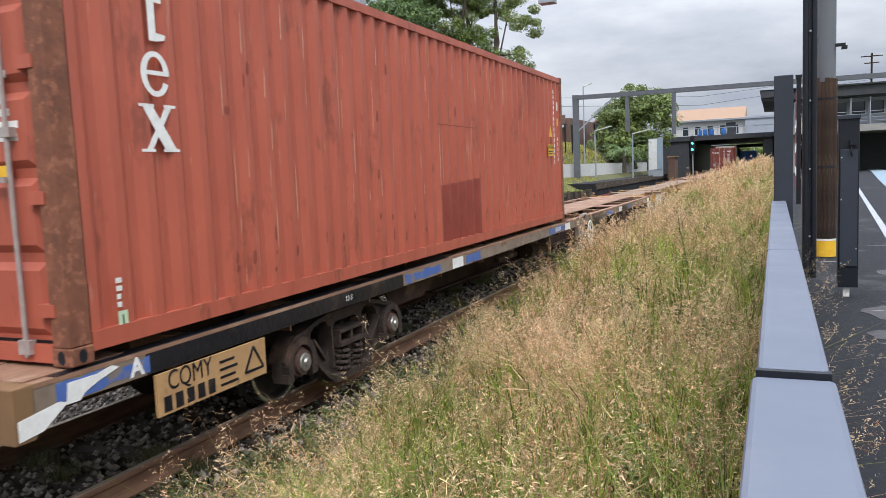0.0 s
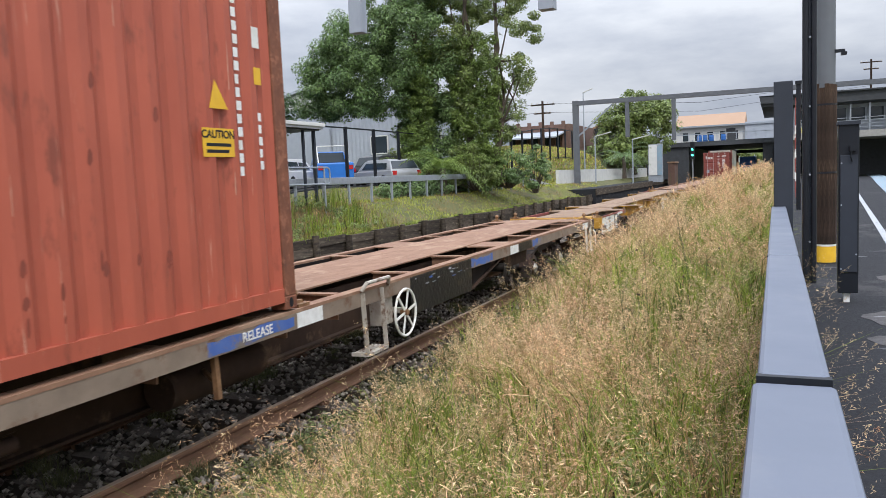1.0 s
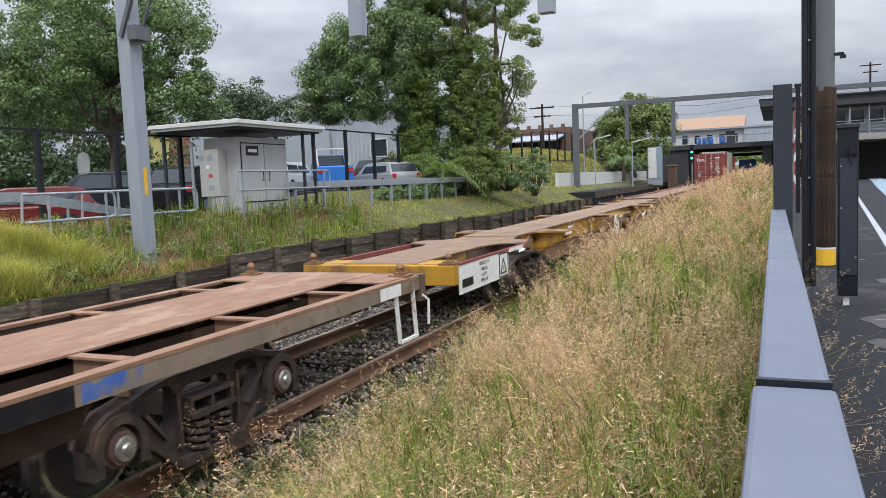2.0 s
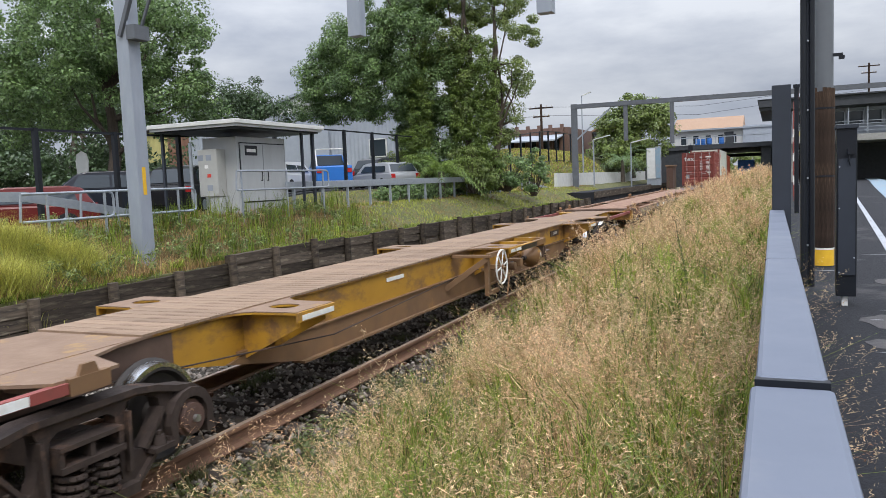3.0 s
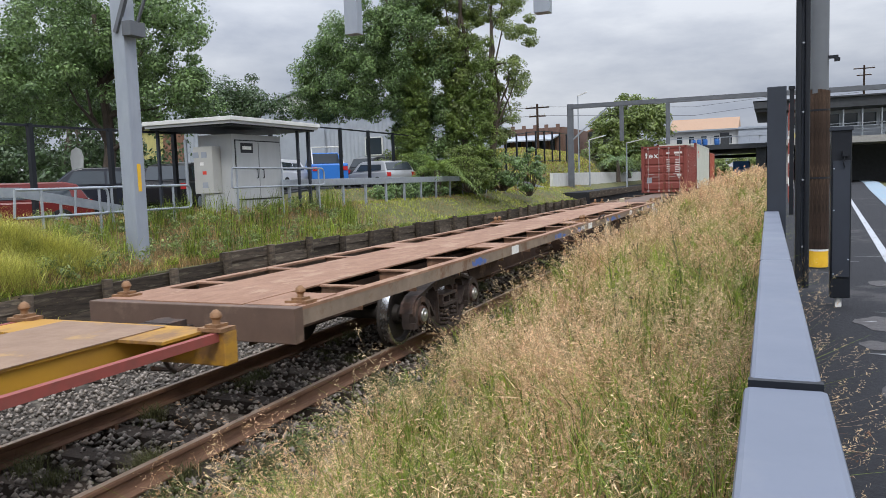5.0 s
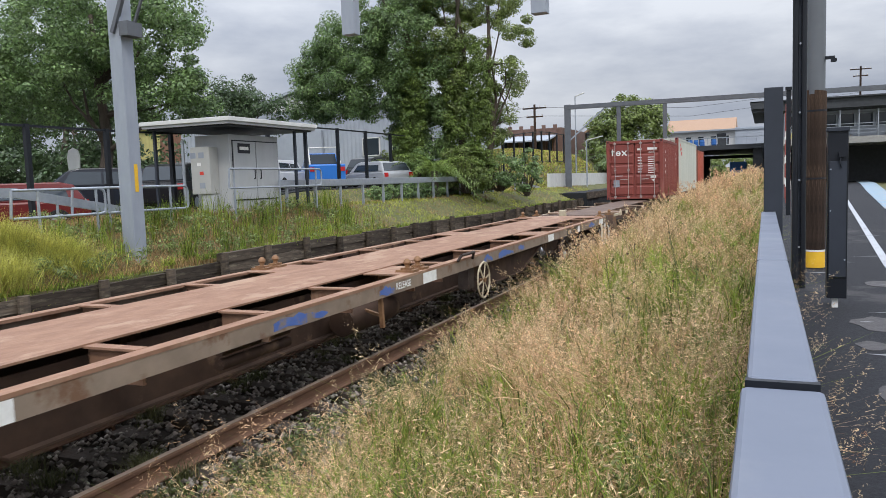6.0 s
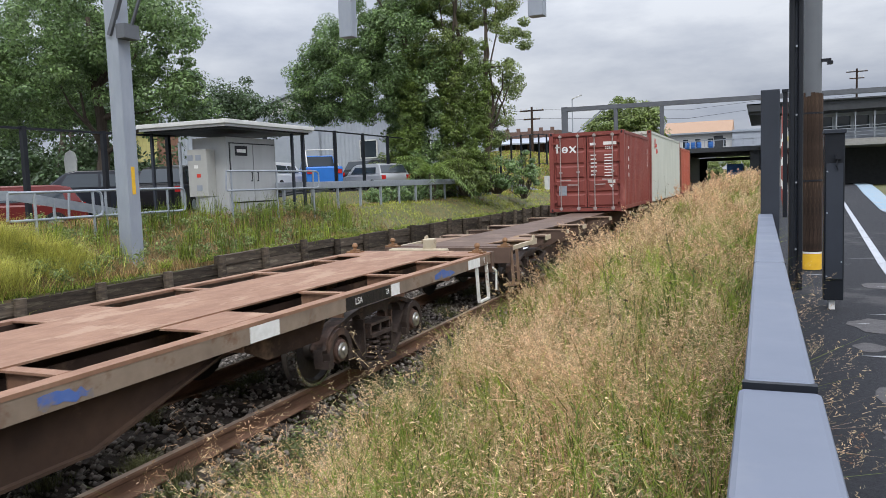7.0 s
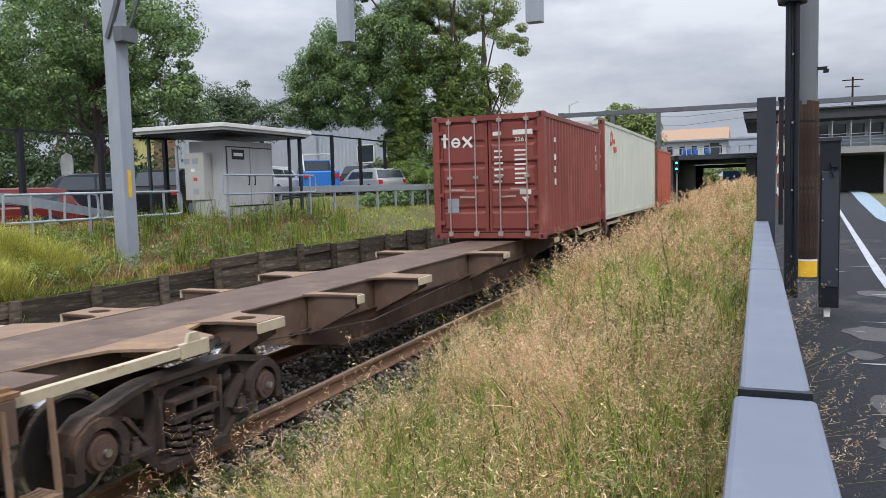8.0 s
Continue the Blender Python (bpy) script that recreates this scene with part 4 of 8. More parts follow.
            part("outrigger_tip", Geo().box(min(s * reach, s * (reach + 0.025)), max(s * reach, s * (reach + 0.025)), y - a, y + a, 0.875, 0.968), tip_m, w, "pale tip plate", edge=0.004)
    for y, d in ((0.0, 1), (L, -1)):
        a, b = sorted((y, y + d * 0.16))
        part("headstock", Geo().box(-1.2, 1.2, a, b, 0.68, 0.955), arm_m, w, edge=0.01)
        a, b = sorted((y + d * 0.16, y + d * 0.62))
        part("end_plate", Geo().box(-1.0, 1.0, a, b, 0.94, 0.963), arm_m, w)
        for s in (-1, 1):
            twistlock(w, s * 1.08, y + d * 0.10, 0.957)
        coupler(w, y, -d)
    for yb in bogies:
        bogie(w, yb, style=style)
        for s in (-1, 1):
            part("bolster_arm", Geo().prism([(s * 0.55, yb - 1.25), (s * 0.60, yb - 0.75), (s * 0.72, yb - 0.42), (s * 1.12, yb - 0.26), (s * 1.12, yb + 0.26), (s * 0.72, yb + 0.42), (s * 0.60, yb + 0.75), (s * 0.55, yb + 1.25)], "z", 0.945, 0.968).box(min(s * 0.6, s * 1.1), max(s * 0.6, s * 1.1), yb - 0.2, yb + 0.2, 0.86, 0.945), M["arm_top"], w, "rusty bolster plate")
            part("lashing_eye", Geo().box(min(s * 1.10, s * 1.15), max(s * 1.10, s * 1.15), yb - 0.16, yb + 0.16, 0.86, 0.97).prism([(yb - 0.08, 0.97), (yb - 0.05, 1.04), (yb + 0.05, 1.04), (yb + 0.08, 0.97)], "x", min(s * 1.11, s * 1.14), max(s * 1.11, s * 1.14)), M["yellow_brown"] if planks else tip_m, w, "worn lashing eye")
    for s in (-1, 1):
        for a, b in ((0.16, bogies[0] - 0.17), (bogies[1] + 0.17, L - 0.16)):
            part("side_bar", Geo().box(s * 1.12 - 0.03, s * 1.12 + 0.03, a, b, 0.88, 0.95), M["red_mark"] if planks else M["cream"], w, "faded red side bar" if planks else "dirty cream side bar")
    part("brake_cable", Geo().path([(0.62, b0 + 0.5, 0.72), (1.12, b0 + 3.0, 0.62), (0.62, b0 + 7.5, 0.60), (0.75, b1 - 1, 0.66)], 0.007, 5), M["bogie"], w, "thin brake cable")
    return w


wagon_b = spine_wagon(B0, 24.6, (M["plank"], M["yellow"], M["yellow_brown"], M["yellow"], M["yellow"]), True,
                      [(6.3, 1.20, 0.32, True), (12.45, 1.20, 0.32, True), (18.6, 1.20, 0.32, True)], (3.75, 21.0), "long yellow spine container wagon with tan boarded deck", 1)
part("side_panel", Geo().box(1.155, 1.17, 0.25, 2.42, 0.52, 0.93), M["white"], wagon_b, "white data panel with stencilled lines")
part("panel_rim", Geo().box(1.15, 1.178, 0.25, 2.42, 0.93, 0.965), M["red_mark"], wagon_b, "red panel rim")
for i, s in enumerate(("CAPACITY 77t", "TARE 23t", "UL 25 7", "SPEED 115")):
    lettering(wagon_b, s, 0.075, M["sill_black"], 1.173, 1.25, 0.86 - 0.085 * i, stretch=0.9)
part("number_bar", Geo().box(1.171, 1.174, 0.35, 0.78, 0.60, 0.72), M["sill_black"], wagon_b, "dark number bar")
part("warning_triangle", Geo().bar((1.175, 2.0, 0.60), (1.175, 2.28, 0.60), 0.006, 0.022).bar((1.175, 2.0, 0.60), (1.175, 2.14, 0.83), 0.006, 0.022).bar((1.175, 2.28, 0.60), (1.175, 2.14, 0.83), 0.006, 0.022), M["black_paint"], wagon_b, "black warning triangle")
lettering(wagon_b, "A", 0.10, M["sill_black"], 1.176, 2.14, 0.675)
part("triangle_border", Geo().bar((1.172, 1.93, 0.54), (1.172, 2.38, 0.54), 0.004, 0.02).bar((1.172, 1.93, 0.91), (1.172, 2.38, 0.91), 0.004, 0.02).bar((1.172, 1.94, 0.54), (1.172, 1.94, 0.91), 0.02, 0.004).bar((1.172, 2.37, 0.54), (1.172, 2.37, 0.91), 0.02, 0.004), M["sill_black"], wagon_b, "dark border")
for a, b in ((9.05, 9.55), (15.2, 15.68)):
    part("white_stripe", Geo().box(0.535, 0.545, a, b, 0.82, 0.87), M["white"], wagon_b, "white painted stripe")
part("stencil_panel", Geo().box(0.536, 0.546, 17.2, 17.92, 0.74, 0.87), M["sill_black"], wagon_b, "black stencil panel")
lettering(wagon_b, "LSA 3-23", 0.08, M["white"], 0.549, 17.56, 0.805)
part("brake_wheel", brake_wheel_mesh(M["white_worn"]), None, wagon_b, "white spoked brake wheel", at=pose(1.24, 11.65, 0.72))
part("brake_bracket", Geo().bar((0.55, 11.3, 0.92), (1.2, 11.3, 0.92), 0.10, 0.04).bar((0.55, 10.95, 0.45), (1.15, 11.3, 0.9), 0.03, 0.08).box(1.06, 1.12, 11.33, 11.42, 0.3, 0.93).box(1.06, 1.12, 11.42, 11.85, 0.3, 0.36).bar((1.0, 11.65, 0.72), (1.22, 11.65, 0.72), 0.06).bar((1.1, 11.4, 0.92), (1.12, 12.15, 0.92), 0.06, 0.07), M["yellow_brown"], wagon_b, "brake wheel bracket")
part("brake_frame", Geo().box(0.55, 1.16, 13.55, 13.62, 0.84, 0.95).box(0.55, 1.16, 14.42, 14.50, 0.80, 0.95).box(1.10, 1.17, 12.8, 14.5, 0.84, 0.94).bar((0.6, 14.0, 0.9), (1.1, 13.5, 0.9), 0.05), M["yellow"], wagon_b, "yellow brake gear frame")
part("dark_frame_face", Geo().box(1.17, 1.175, 12.85, 13.9, 0.85, 0.93), M["sill_black"], wagon_b, "black painted face")
part("brake_cylinder", Geo().lathe([(13.72, 0.03), (13.76, 0.07), (13.95, 0.15), (14.0, 0.19), (14.03, 0.21), (14.07, 0.21), (14.07, 0.155), (14.36, 0.15), (14.40, 0.10), (14.40, 0.0)], "y", 24, (0.98, 0, 0.64)), M["yellow"], wagon_b, "yellow brake cylinder with a bolted flange", smooth=True)
part("cylinder_label", Geo().box(1.125, 1.132, 14.14, 14.30, 0.60, 0.68), M["white_worn"], wagon_b, "worn white label")
part("push_rod", Geo().tube((0.98, 12.6, 0.64), (0.98, 13.74, 0.64), 0.022, 8).tube((0.98, 13.62, 0.64), (0.98, 13.72, 0.64), 0.045, 10), M["bogie"], wagon_b, "dark push rod", smooth=True)
part("brake_lever", Geo().box(0.86, 1.12, 13.02, 13.16, 0.56, 0.70).tube((0.9, 12.75, 0.6), (1.12, 12.75, 0.6), 0.07, 12).bar((0.7, 12.5, 0.70), (0.95, 13.5, 0.74), 0.06, 0.05).bar((0.7, 12.2, 0.60), (1.0, 13.0, 0.62), 0.05, 0.06), M["yellow_brown"], wagon_b, "rusty yellow brake lever", edge=0.01)
part("cylinder_bracket", Geo().box(0.60, 1.14, 14.44, 14.50, 0.58, 0.84).box(0.9, 1.16, 14.46, 14.85, 0.655, 0.69).bar((1.14, 14.5, 0.84), (1.16, 14.52, 0.50), 0.03), M["brown"], wagon_b, "rusty hanger bracket", edge=0.006)
chain = Geo()
for k in range(9):
    chain.tube((1.02 + 0.01 * k, 12.7 - 0.05 * k, 0.55 - 0.045 * k), (1.03 + 0.01 * k, 12.66 - 0.05 * k, 0.505 - 0.045 * k), 0.014, 6)
part("chain", chain, M["lock"], wagon_b, "rusty hanging chain")
part("white_mark", Geo().box(1.151, 1.154, 2.5, 3.3, 0.885, 0.945), M["white"], wagon_b, "white painted length")

wagon_d = spine_wagon(D0, 18.5, (M["brown"], M["brown"], M["web"], M["brown"], M["cream"]), False,
                      [(2.75, 1.14, 0.2, True), (4.36, 1.18, 0.07, False), (6.07, 1.20, 0.20, False), (9.6, 1.20, 0.16, False), (13.2, 1.20, 0.2, False)], (1.75, 16.0), "brown spine container wagon with cream outrigger tips", 1)
step_frame(wagon_d, 1.2, 0.22, 0.30, 0.90, 0.32, M["arm_top"])
part("buffer_block", Geo().box(-0.30, -0.12, -0.32, -0.1, 0.9, 1.13).box(-0.95, 0.15, -0.35, -0.2, 0.86, 0.96), M["cream"], wagon_d, "cream end blocks", edge=0.02)
E0 = 99.7
wagon_e = spine_wagon(E0, 18.9, (M["brown"], M["brown"], M["web_dark"], M["brown"], M["cream"]), False,
                      [(4.0, 1.20, 0.18, False), (9.4, 1.20, 0.18, False), (14.6, 1.20, 0.18, False)], (2.6, 16.2), "dark brown spine container wagon under two containers", 1)


def corrugated(L, z0, z1, s, pitch=0.279):
    """Side sheet with trapezoid ribs, facing s * x."""
    g = Geo()
    ys, xs = [], []
    y = 0.0
    n = max(1, round(L / pitch))
    p = L / n
    for i in range(n):
        for f, d in ((0.0, 0), (0.26, 0), (0.50, 1), (0.76, 1)):
            ys.append((i + f) * p)
            xs.append(-0.042 * d)
    ys.append(L)
    xs.append(0.0)
    m = len(ys)
    g.v = [(s * (1.205 + x), y, z) for z in (z0, z1) for x, y in zip(xs, ys)]
    g.f = [(i, i + 1, m + i + 1, m + i) for i in range(m - 1)]
    g.mi = [0] * len(g.f)
    return g


def container(y_start, z, L, H, mat, rust, label, doors=True):
    c = thing("shipping_container", label, "shipping container", "containers on the train", pose(0, y_start, z))
    MOVING.append(c)
    W = 1.219
    for s in (-1, 1):
        part("side_wall", corrugated(L - 0.36, 0.17, H - 0.1, s), M[mat], c, "ribbed steel side", at=pose(0, 0.18, 0))
        a, b = sorted((s * (W - 0.06), s * W))
        part("bottom_rail", Geo().box(a, b - (0.0 if s < 0 else 0.004), 0.178, L - 0.178, 0.068, 0.19), M[mat], c)
        part("top_rail", Geo().box(a, b - (0.0 if s < 0 else 0.004), 0.178, L - 0.178, H - 0.11, H - 0.02), M[mat], c)
    part("roof", Geo().box(-W + 0.06, W - 0.06, 0.1, L - 0.1, H - 0.06, H - 0.025), M[mat], c)
    part("floor", Geo().box(-W + 0.06, W - 0.06, 0.06, L - 0.06, 0.05, 0.15), M["web_dark"], c)
    for y, d in ((0.0, 1), (L, -1)):
        for s in (-1, 1):
            a, b = sorted((s * (W - 0.15), s * (W - 0.003)))
            y0, y1 = sorted((y + d * 0.003, y + d * 0.17))
            part("corner_post", Geo().box(a, b, y0, y1, 0.12, H - 0.12), M[rust if y == 0 or rust != mat else mat], c, edge=0.008)
            for zz in (0.0, H - 0.118):
                a2, b2 = sorted((s * (W - 0.162), s * W))
                y0, y1 = sorted((y, y + d * 0.178))
                g = Geo().box(a2, b2, y0, y1, zz, zz + 0.118)
                cst = part("corner_casting", g, M[rust], c, edge=0.01)
                part("casting_hole", Geo().lathe([(0.0, 0.0), (0.0, 0.036)], "x", 12).mesh("casting_hole", M["black_paint"]), None, cst, at=pose(s * (W + 0.0015), y + d * 0.09, zz + 0.059) @ Matrix.Diagonal((1, 0.9, 1.25, 1)))
                part("casting_hole", Geo().lathe([(0.0, 0.0), (0.0, 0.036)], "y", 12).mesh("casting_hole", M["black_paint"]), None, cst, at=pose(s * (W - 0.08), y - d * 0.0015, zz + 0.059) @ Matrix.Diagonal((0.9, 1, 1.25, 1)))
        y0, y1 = sorted((y + d * 0.01, y + d * 0.12))
        part("end_sill", Geo().box(-W + 0.16, W - 0.16, y0, y1, 0.02, 0.13), M[mat], c)
        part("end_header", Geo().box(-W + 0.16, W - 0.16, y0, y1, H - 0.13, H - 0.02), M[mat], c)
    # far end wall
    part("end_wall", Geo().box(-W + 0.15, W - 0.15, L - 0.10, L - 0.06, 0.12, H - 0.12), M[mat], c)
    # door leaves with recessed bands and lock rods
    for s in (-1, 1):
        a, b = sorted((s * 0.012, s * (W - 0.155)))
        leaf = Geo().box(a, b, 0.07, 0.10, 0.125, H - 0.125)
        zc = [0.14, 0.14 + (H - 0.28) * 0.2, 0.14 + (H - 0.28) * 0.4, 0.14 + (H - 0.28) * 0.6, 0.14 + (H - 0.28) * 0.8, H - 0.14]
        for z0, z1 in zip(zc, zc[1:]):
            i0, i1 = a + 0.09, b - 0.09
            z0, z1 = z0 + 0.07, z1 - 0.05
            leaf.add([(a + 0.05, 0.07, z0 - 0.03), (b - 0.05, 0.07, z0 - 0.03), (b - 0.05, 0.07, z1 + 0.03), (a + 0.05, 0.07, z1 + 0.03),
                      (i0, 0.035, z0 + 0.02), (i1, 0.035, z0 + 0.02), (i1, 0.035, z1 - 0.02), (i0, 0.035, z1 - 0.02)],
                     [(4, 5, 6, 7), (0, 1, 5, 4), (1, 2, 6, 5), (2, 3, 7, 6), (3, 0, 4, 7)])
        door = part("door", leaf, M[mat], c)
        for fx in (0.24, 0.80):
            x = s * (0.02 + fx * (W - 0.19))
            part("lock_rod", Geo().tube((x, 0.0, 0.05), (x, 0.0, H - 0.06), 0.016, 8).box(x - 0.05, x + 0.05, -0.02, 0.03, 0.07, 0.16).box(x - 0.05, x + 0.05, -0.02, 0.03, H - 0.17, H - 0.10).box(x - 0.05, x + 0.05, -0.02, 0.06, H * 0.5 - 0.03, H * 0.5 + 0.03), M["rod"], door, "pale lock rod", smooth=True)
            part("handle", Geo().bar((x, -0.03, H * (0.34 if fx < 0.5 else 0.40)), (x + s * 0.34 * (1 if fx < 0.5 else -1), -0.03, H * (0.34 if fx < 0.5 else 0.40) + 0.01), 0.02, 0.035), M["rod"], door, "pale door handle")
        for z in (0.35, H * 0.36, H * 0.64, H - 0.35):
            part("hinge", Geo().box(min(s * (W - 0.24), s * (W - 0.10)), max(s * (W - 0.24), s * (W - 0.10)), -0.006, 0.07, z - 0.04, z + 0.04), M[mat], door)
    return c


M["rod"] = material("pale_worn_lock_rod", (0.42, 0.38, 0.36), (0.33, 0.25, 0.23), 0.5, metal=0.2, scale=12, bump=0.1)
M["green_mark"] = material("pale_green_sticker", (0.45, 0.62, 0.40), (0.5, 0.6, 0.42), 0.6, scale=20, bump=0)


def bars(parent, y, x, z, w, rows, h, gap, mat, seed, facing="x"):
    """Writing too small to read: plain bars."""
    rnd = random.Random(seed)
    for i in range(rows):
        ww = w * rnd.uniform(0.7, 1.0)
        zz = z - i * (h + gap)
        g = Geo().box(x, x + 0.002, y, y + ww, zz - h, zz) if facing == "x" else Geo().box(x, x + ww, y - 0.002, y, zz - h, zz)
        part("small_print", g, mat, parent, "white line of small print")


def stacked_logo(c, y, z_top, size, gap):
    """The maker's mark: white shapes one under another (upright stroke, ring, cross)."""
    X0, X1 = 1.2055, 1.2085
    s = size
    zc = z_top - s * 0.5
    part("logo_shape", Geo().box(X0, X1, y - 0.09 * s, y + 0.09 * s, zc - 0.42 * s, zc + 0.6 * s).prism([(y + 0.09 * s, zc - 0.42 * s), (y + 0.30 * s, zc - 0.38 * s), (y + 0.34 * s, zc - 0.28 * s), (y + 0.09 * s, zc - 0.26 * s)], "x", X0, X1).box(X0, X1, y - 0.26 * s, y + 0.28 * s, zc + 0.30 * s, zc + 0.38 * s), M["white"], c, "white logo stroke")
    zc -= s + gap
    g = Geo()
    n = 28
    for k in range(n):
        a0, a1 = 2 * math.pi * k / n, 2 * math.pi * (k + 1) / n
        if 0.90 < k / n < 0.99:
            continue
        w0 = 0.22 * s
        g.prism([(y + 0.36 * s * math.cos(a0), zc + 0.42 * s * math.sin(a0)), (y + 0.36 * s * math.cos(a1), zc + 0.42 * s * math.sin(a1)), (y + w0 * math.cos(a1), zc + 0.32 * s * math.sin(a1)), (y + w0 * math.cos(a0), zc + 0.32 * s * math.sin(a0))], "x", X0, X1)
    g.box(X0, X1, y - 0.22 * s, y + 0.34 * s, zc - 0.02 * s, zc + 0.06 * s)
    part("logo_shape", g, M["white"], c, "white logo ring")
    zc -= s + gap
    g = Geo().prism([(y - 0.42 * s, zc + 0.46 * s), (y - 0.16 * s, zc + 0.46 * s), (y + 0.44 * s, zc - 0.40 * s), (y + 0.14 * s, zc - 0.40 * s)], "x", X0, X1)
    g.prism([(y + 0.38 * s, zc + 0.46 * s), (y + 0.22 * s, zc + 0.46 * s), (y - 0.36 * s, zc - 0.40 * s), (y - 0.22 * s, zc - 0.40 * s)], "x", X0 + 0.0005, X1 + 0.0005)
    g.box(X0, X1, y - 0.48 * s, y - 0.10 * s, zc + 0.41 * s, zc + 0.465 * s).box(X0, X1, y + 0.16 * s, y + 0.46 * s, zc + 0.41 * s, zc + 0.465 * s).box(X0, X1, y - 0.48 * s, y - 0.14 * s, zc - 0.42 * s, zc - 0.365 * s).box(X0, X1, y + 0.08 * s, y + 0.5 * s, zc - 0.42 * s, zc - 0.365 * s)
    part("logo_shape", g, M["white"], c, "white logo cross")


CZ = 1.004
M["red_logo"] = material("red_logo_paint", (0.62, 0.05, 0.03), (0.55, 0.05, 0.03), 0.5, scale=9, bump=0)
box_a = container(3.30, CZ, 12.192, 2.896, "box_red", "box_rust", "long worn red shipping container with rusty corner posts")
stacked_logo(box_a, 0.90, 2.42, 0.37, 0.01)
bars(box_a, 0.40, 1.2075, 0.50, 0.05, 4, 0.035, 0.018, M["white_worn"], 2)
part("sticker", Geo().box(1.2065, 1.2085, 0.40, 0.48, 0.15, 0.28), M["green_mark"], box_a, "pale green sticker")
lettering(box_a, "1", 0.10, M["black_paint"], 1.2095, 0.44, 0.215)
PITCH = (12.192 - 0.36) / 42


def rib_x(y):
    """Where the ribbed side stands at a distance along the container."""
    u = ((y - 0.18) / PITCH) % 1.0
    return 1.205 - 0.042 * (0 if u < 0.26 else (u - 0.26) / 0.24 if u < 0.50 else 1 if u < 0.76 else (1 - u) / 0.24)


ys = sorted({5.85, 7.32} | {y for y in (0.18 + (i + u) * PITCH for i in range(42) for u in (0.0, 0.26, 0.50, 0.76)) if 5.85 < y < 7.32})
g = Geo()
for a, b in zip(ys, ys[1:]):
    za, zb = 0.925 + 0.075 * (a - 5.85) / 1.47, 0.925 + 0.075 * (b - 5.85) / 1.47
    g.add([(rib_x(a) + 0.003, a, 0.19), (rib_x(b) + 0.003, b, 0.19), (rib_x(b) + 0.003, b, zb), (rib_x(a) + 0.003, a, za)], [(0, 1, 2, 3)])
seam = Geo()
ws = sorted({5.80, 7.25} | {y for y in (0.18 + (i + u) * PITCH for i in range(42) for u in (0.0, 0.26, 0.50, 0.76)) if 5.80 < y < 7.25})
for a, b in zip(ws, ws[1:]):
    seam.add([(rib_x(a) + 0.003, a, 1.712), (rib_x(b) + 0.003, b, 1.712), (rib_x(b) + 0.003, b, 1.724), (rib_x(a) + 0.003, a, 1.724)], [(0, 1, 2, 3)])
part("weld_seam", seam, M["smear"], box_a, "rusty horizontal weld seam")
part("repair_patch", g, M["box_dark"], box_a, "darker red repainted panel")
for y, z0, z1, wd in ((5.84, 0.95, 1.72, 0.012), (6.02, 1.0, 1.66, 0.006), (6.88, 1.15, 1.62, 0.006), (3.42, 1.5, 2.2, 0.010), (3.48, 1.6, 1.95, 0.007), (1.75, 0.9, 1.35, 0.007), (2.6, 0.75, 1.25, 0.009), (4.55, 0.5, 0.85, 0.008), (8.2, 0.6, 1.3, 0.006)):
    x = rib_x(y) + 0.001
    part("scrape", Geo().prism([(y - wd, z0), (y + wd * 0.3, z0 - 0.02), (y + wd, (z0 + z1) / 2), (y + wd * 0.2, z1), (y - wd * 0.6, z1 - 0.1)], "x", x, x + 0.002), M["scrape"], box_a, "pale vertical scrape")
rnd = random.Random(41)
for i in range(34):
    y, z, h, wd = rnd.uniform(1.2, 11.6), rnd.uniform(0.35, 2.5), rnd.uniform(0.10, 0.40), rnd.uniform(0.004, 0.012)
    y = 0.18 + (round((y - 0.18) / PITCH) + rnd.choice((0.02, 0.24))) * PITCH
    part("scrape", Geo().prism([(y - wd, z), (y + wd * 0.4, z - h * 0.04), (y + wd, z + h * 0.6), (y + wd * 0.2, z + h), (y - wd * 0.7, z + h * 0.5)], "x", 1.2055, 1.2068), M["scrape"], box_a, "pale vertical scrape")
for i in range(58):
    y, z, h, wd = rnd.uniform(1.4, 11.0), rnd.uniform(0.24, 0.62) if i < 40 else rnd.uniform(1.0, 2.4), rnd.uniform(0.04, 0.15), rnd.uniform(0.008, 0.028)
    y = 0.18 + (round((y - 0.18) / PITCH) + rnd.choice((0.03, 0.13, 0.23))) * PITCH
    part("smear", Geo().prism([(y - wd, z + 0.02), (y - wd * 0.2, z), (y + wd * 0.9, z + 0.03), (y + wd, z + h * 0.7), (y + wd * 0.3, z + h), (y - wd * 0.5, z + h * 0.85), (y - wd * 0.9, z + h * 0.5)], "x", 1.2055, 1.2064), M["smear"], box_a, "dark rusty dent mark")
part("caution_sign", Geo().box(1.2065, 1.2085, 11.1, 11.47, 1.33, 1.55), M["yellow_mark"], box_a, "yellow caution sign")
lettering(box_a, "CAUTION", 0.085, M["black_paint"], 1.2095, 11.285, 1.50, bold=0.002)
part("caution_lines", Geo().box(1.2085, 1.2095, 11.14, 11.43, 1.41, 1.435).box(1.2085, 1.2095, 11.14, 11.40, 1.36, 1.385), M["black_paint"], box_a, "dark line of small print")
part("warning_triangle", Geo().prism([(11.2, 1.70), (11.42, 1.70), (11.28, 1.92)], "x", 1.2065, 1.2085), M["yellow_mark"], box_a, "yellow warning triangle")
part("small_sign", Geo().box(1.2065, 1.2085, 11.78, 11.87, 1.93, 2.07), M["yellow_mark"], box_a, "small yellow sign")
part("small_sign", Geo().box(1.2065, 1.2085, 11.78, 11.87, 2.23, 2.40), M["white_worn"], box_a, "small white sign")
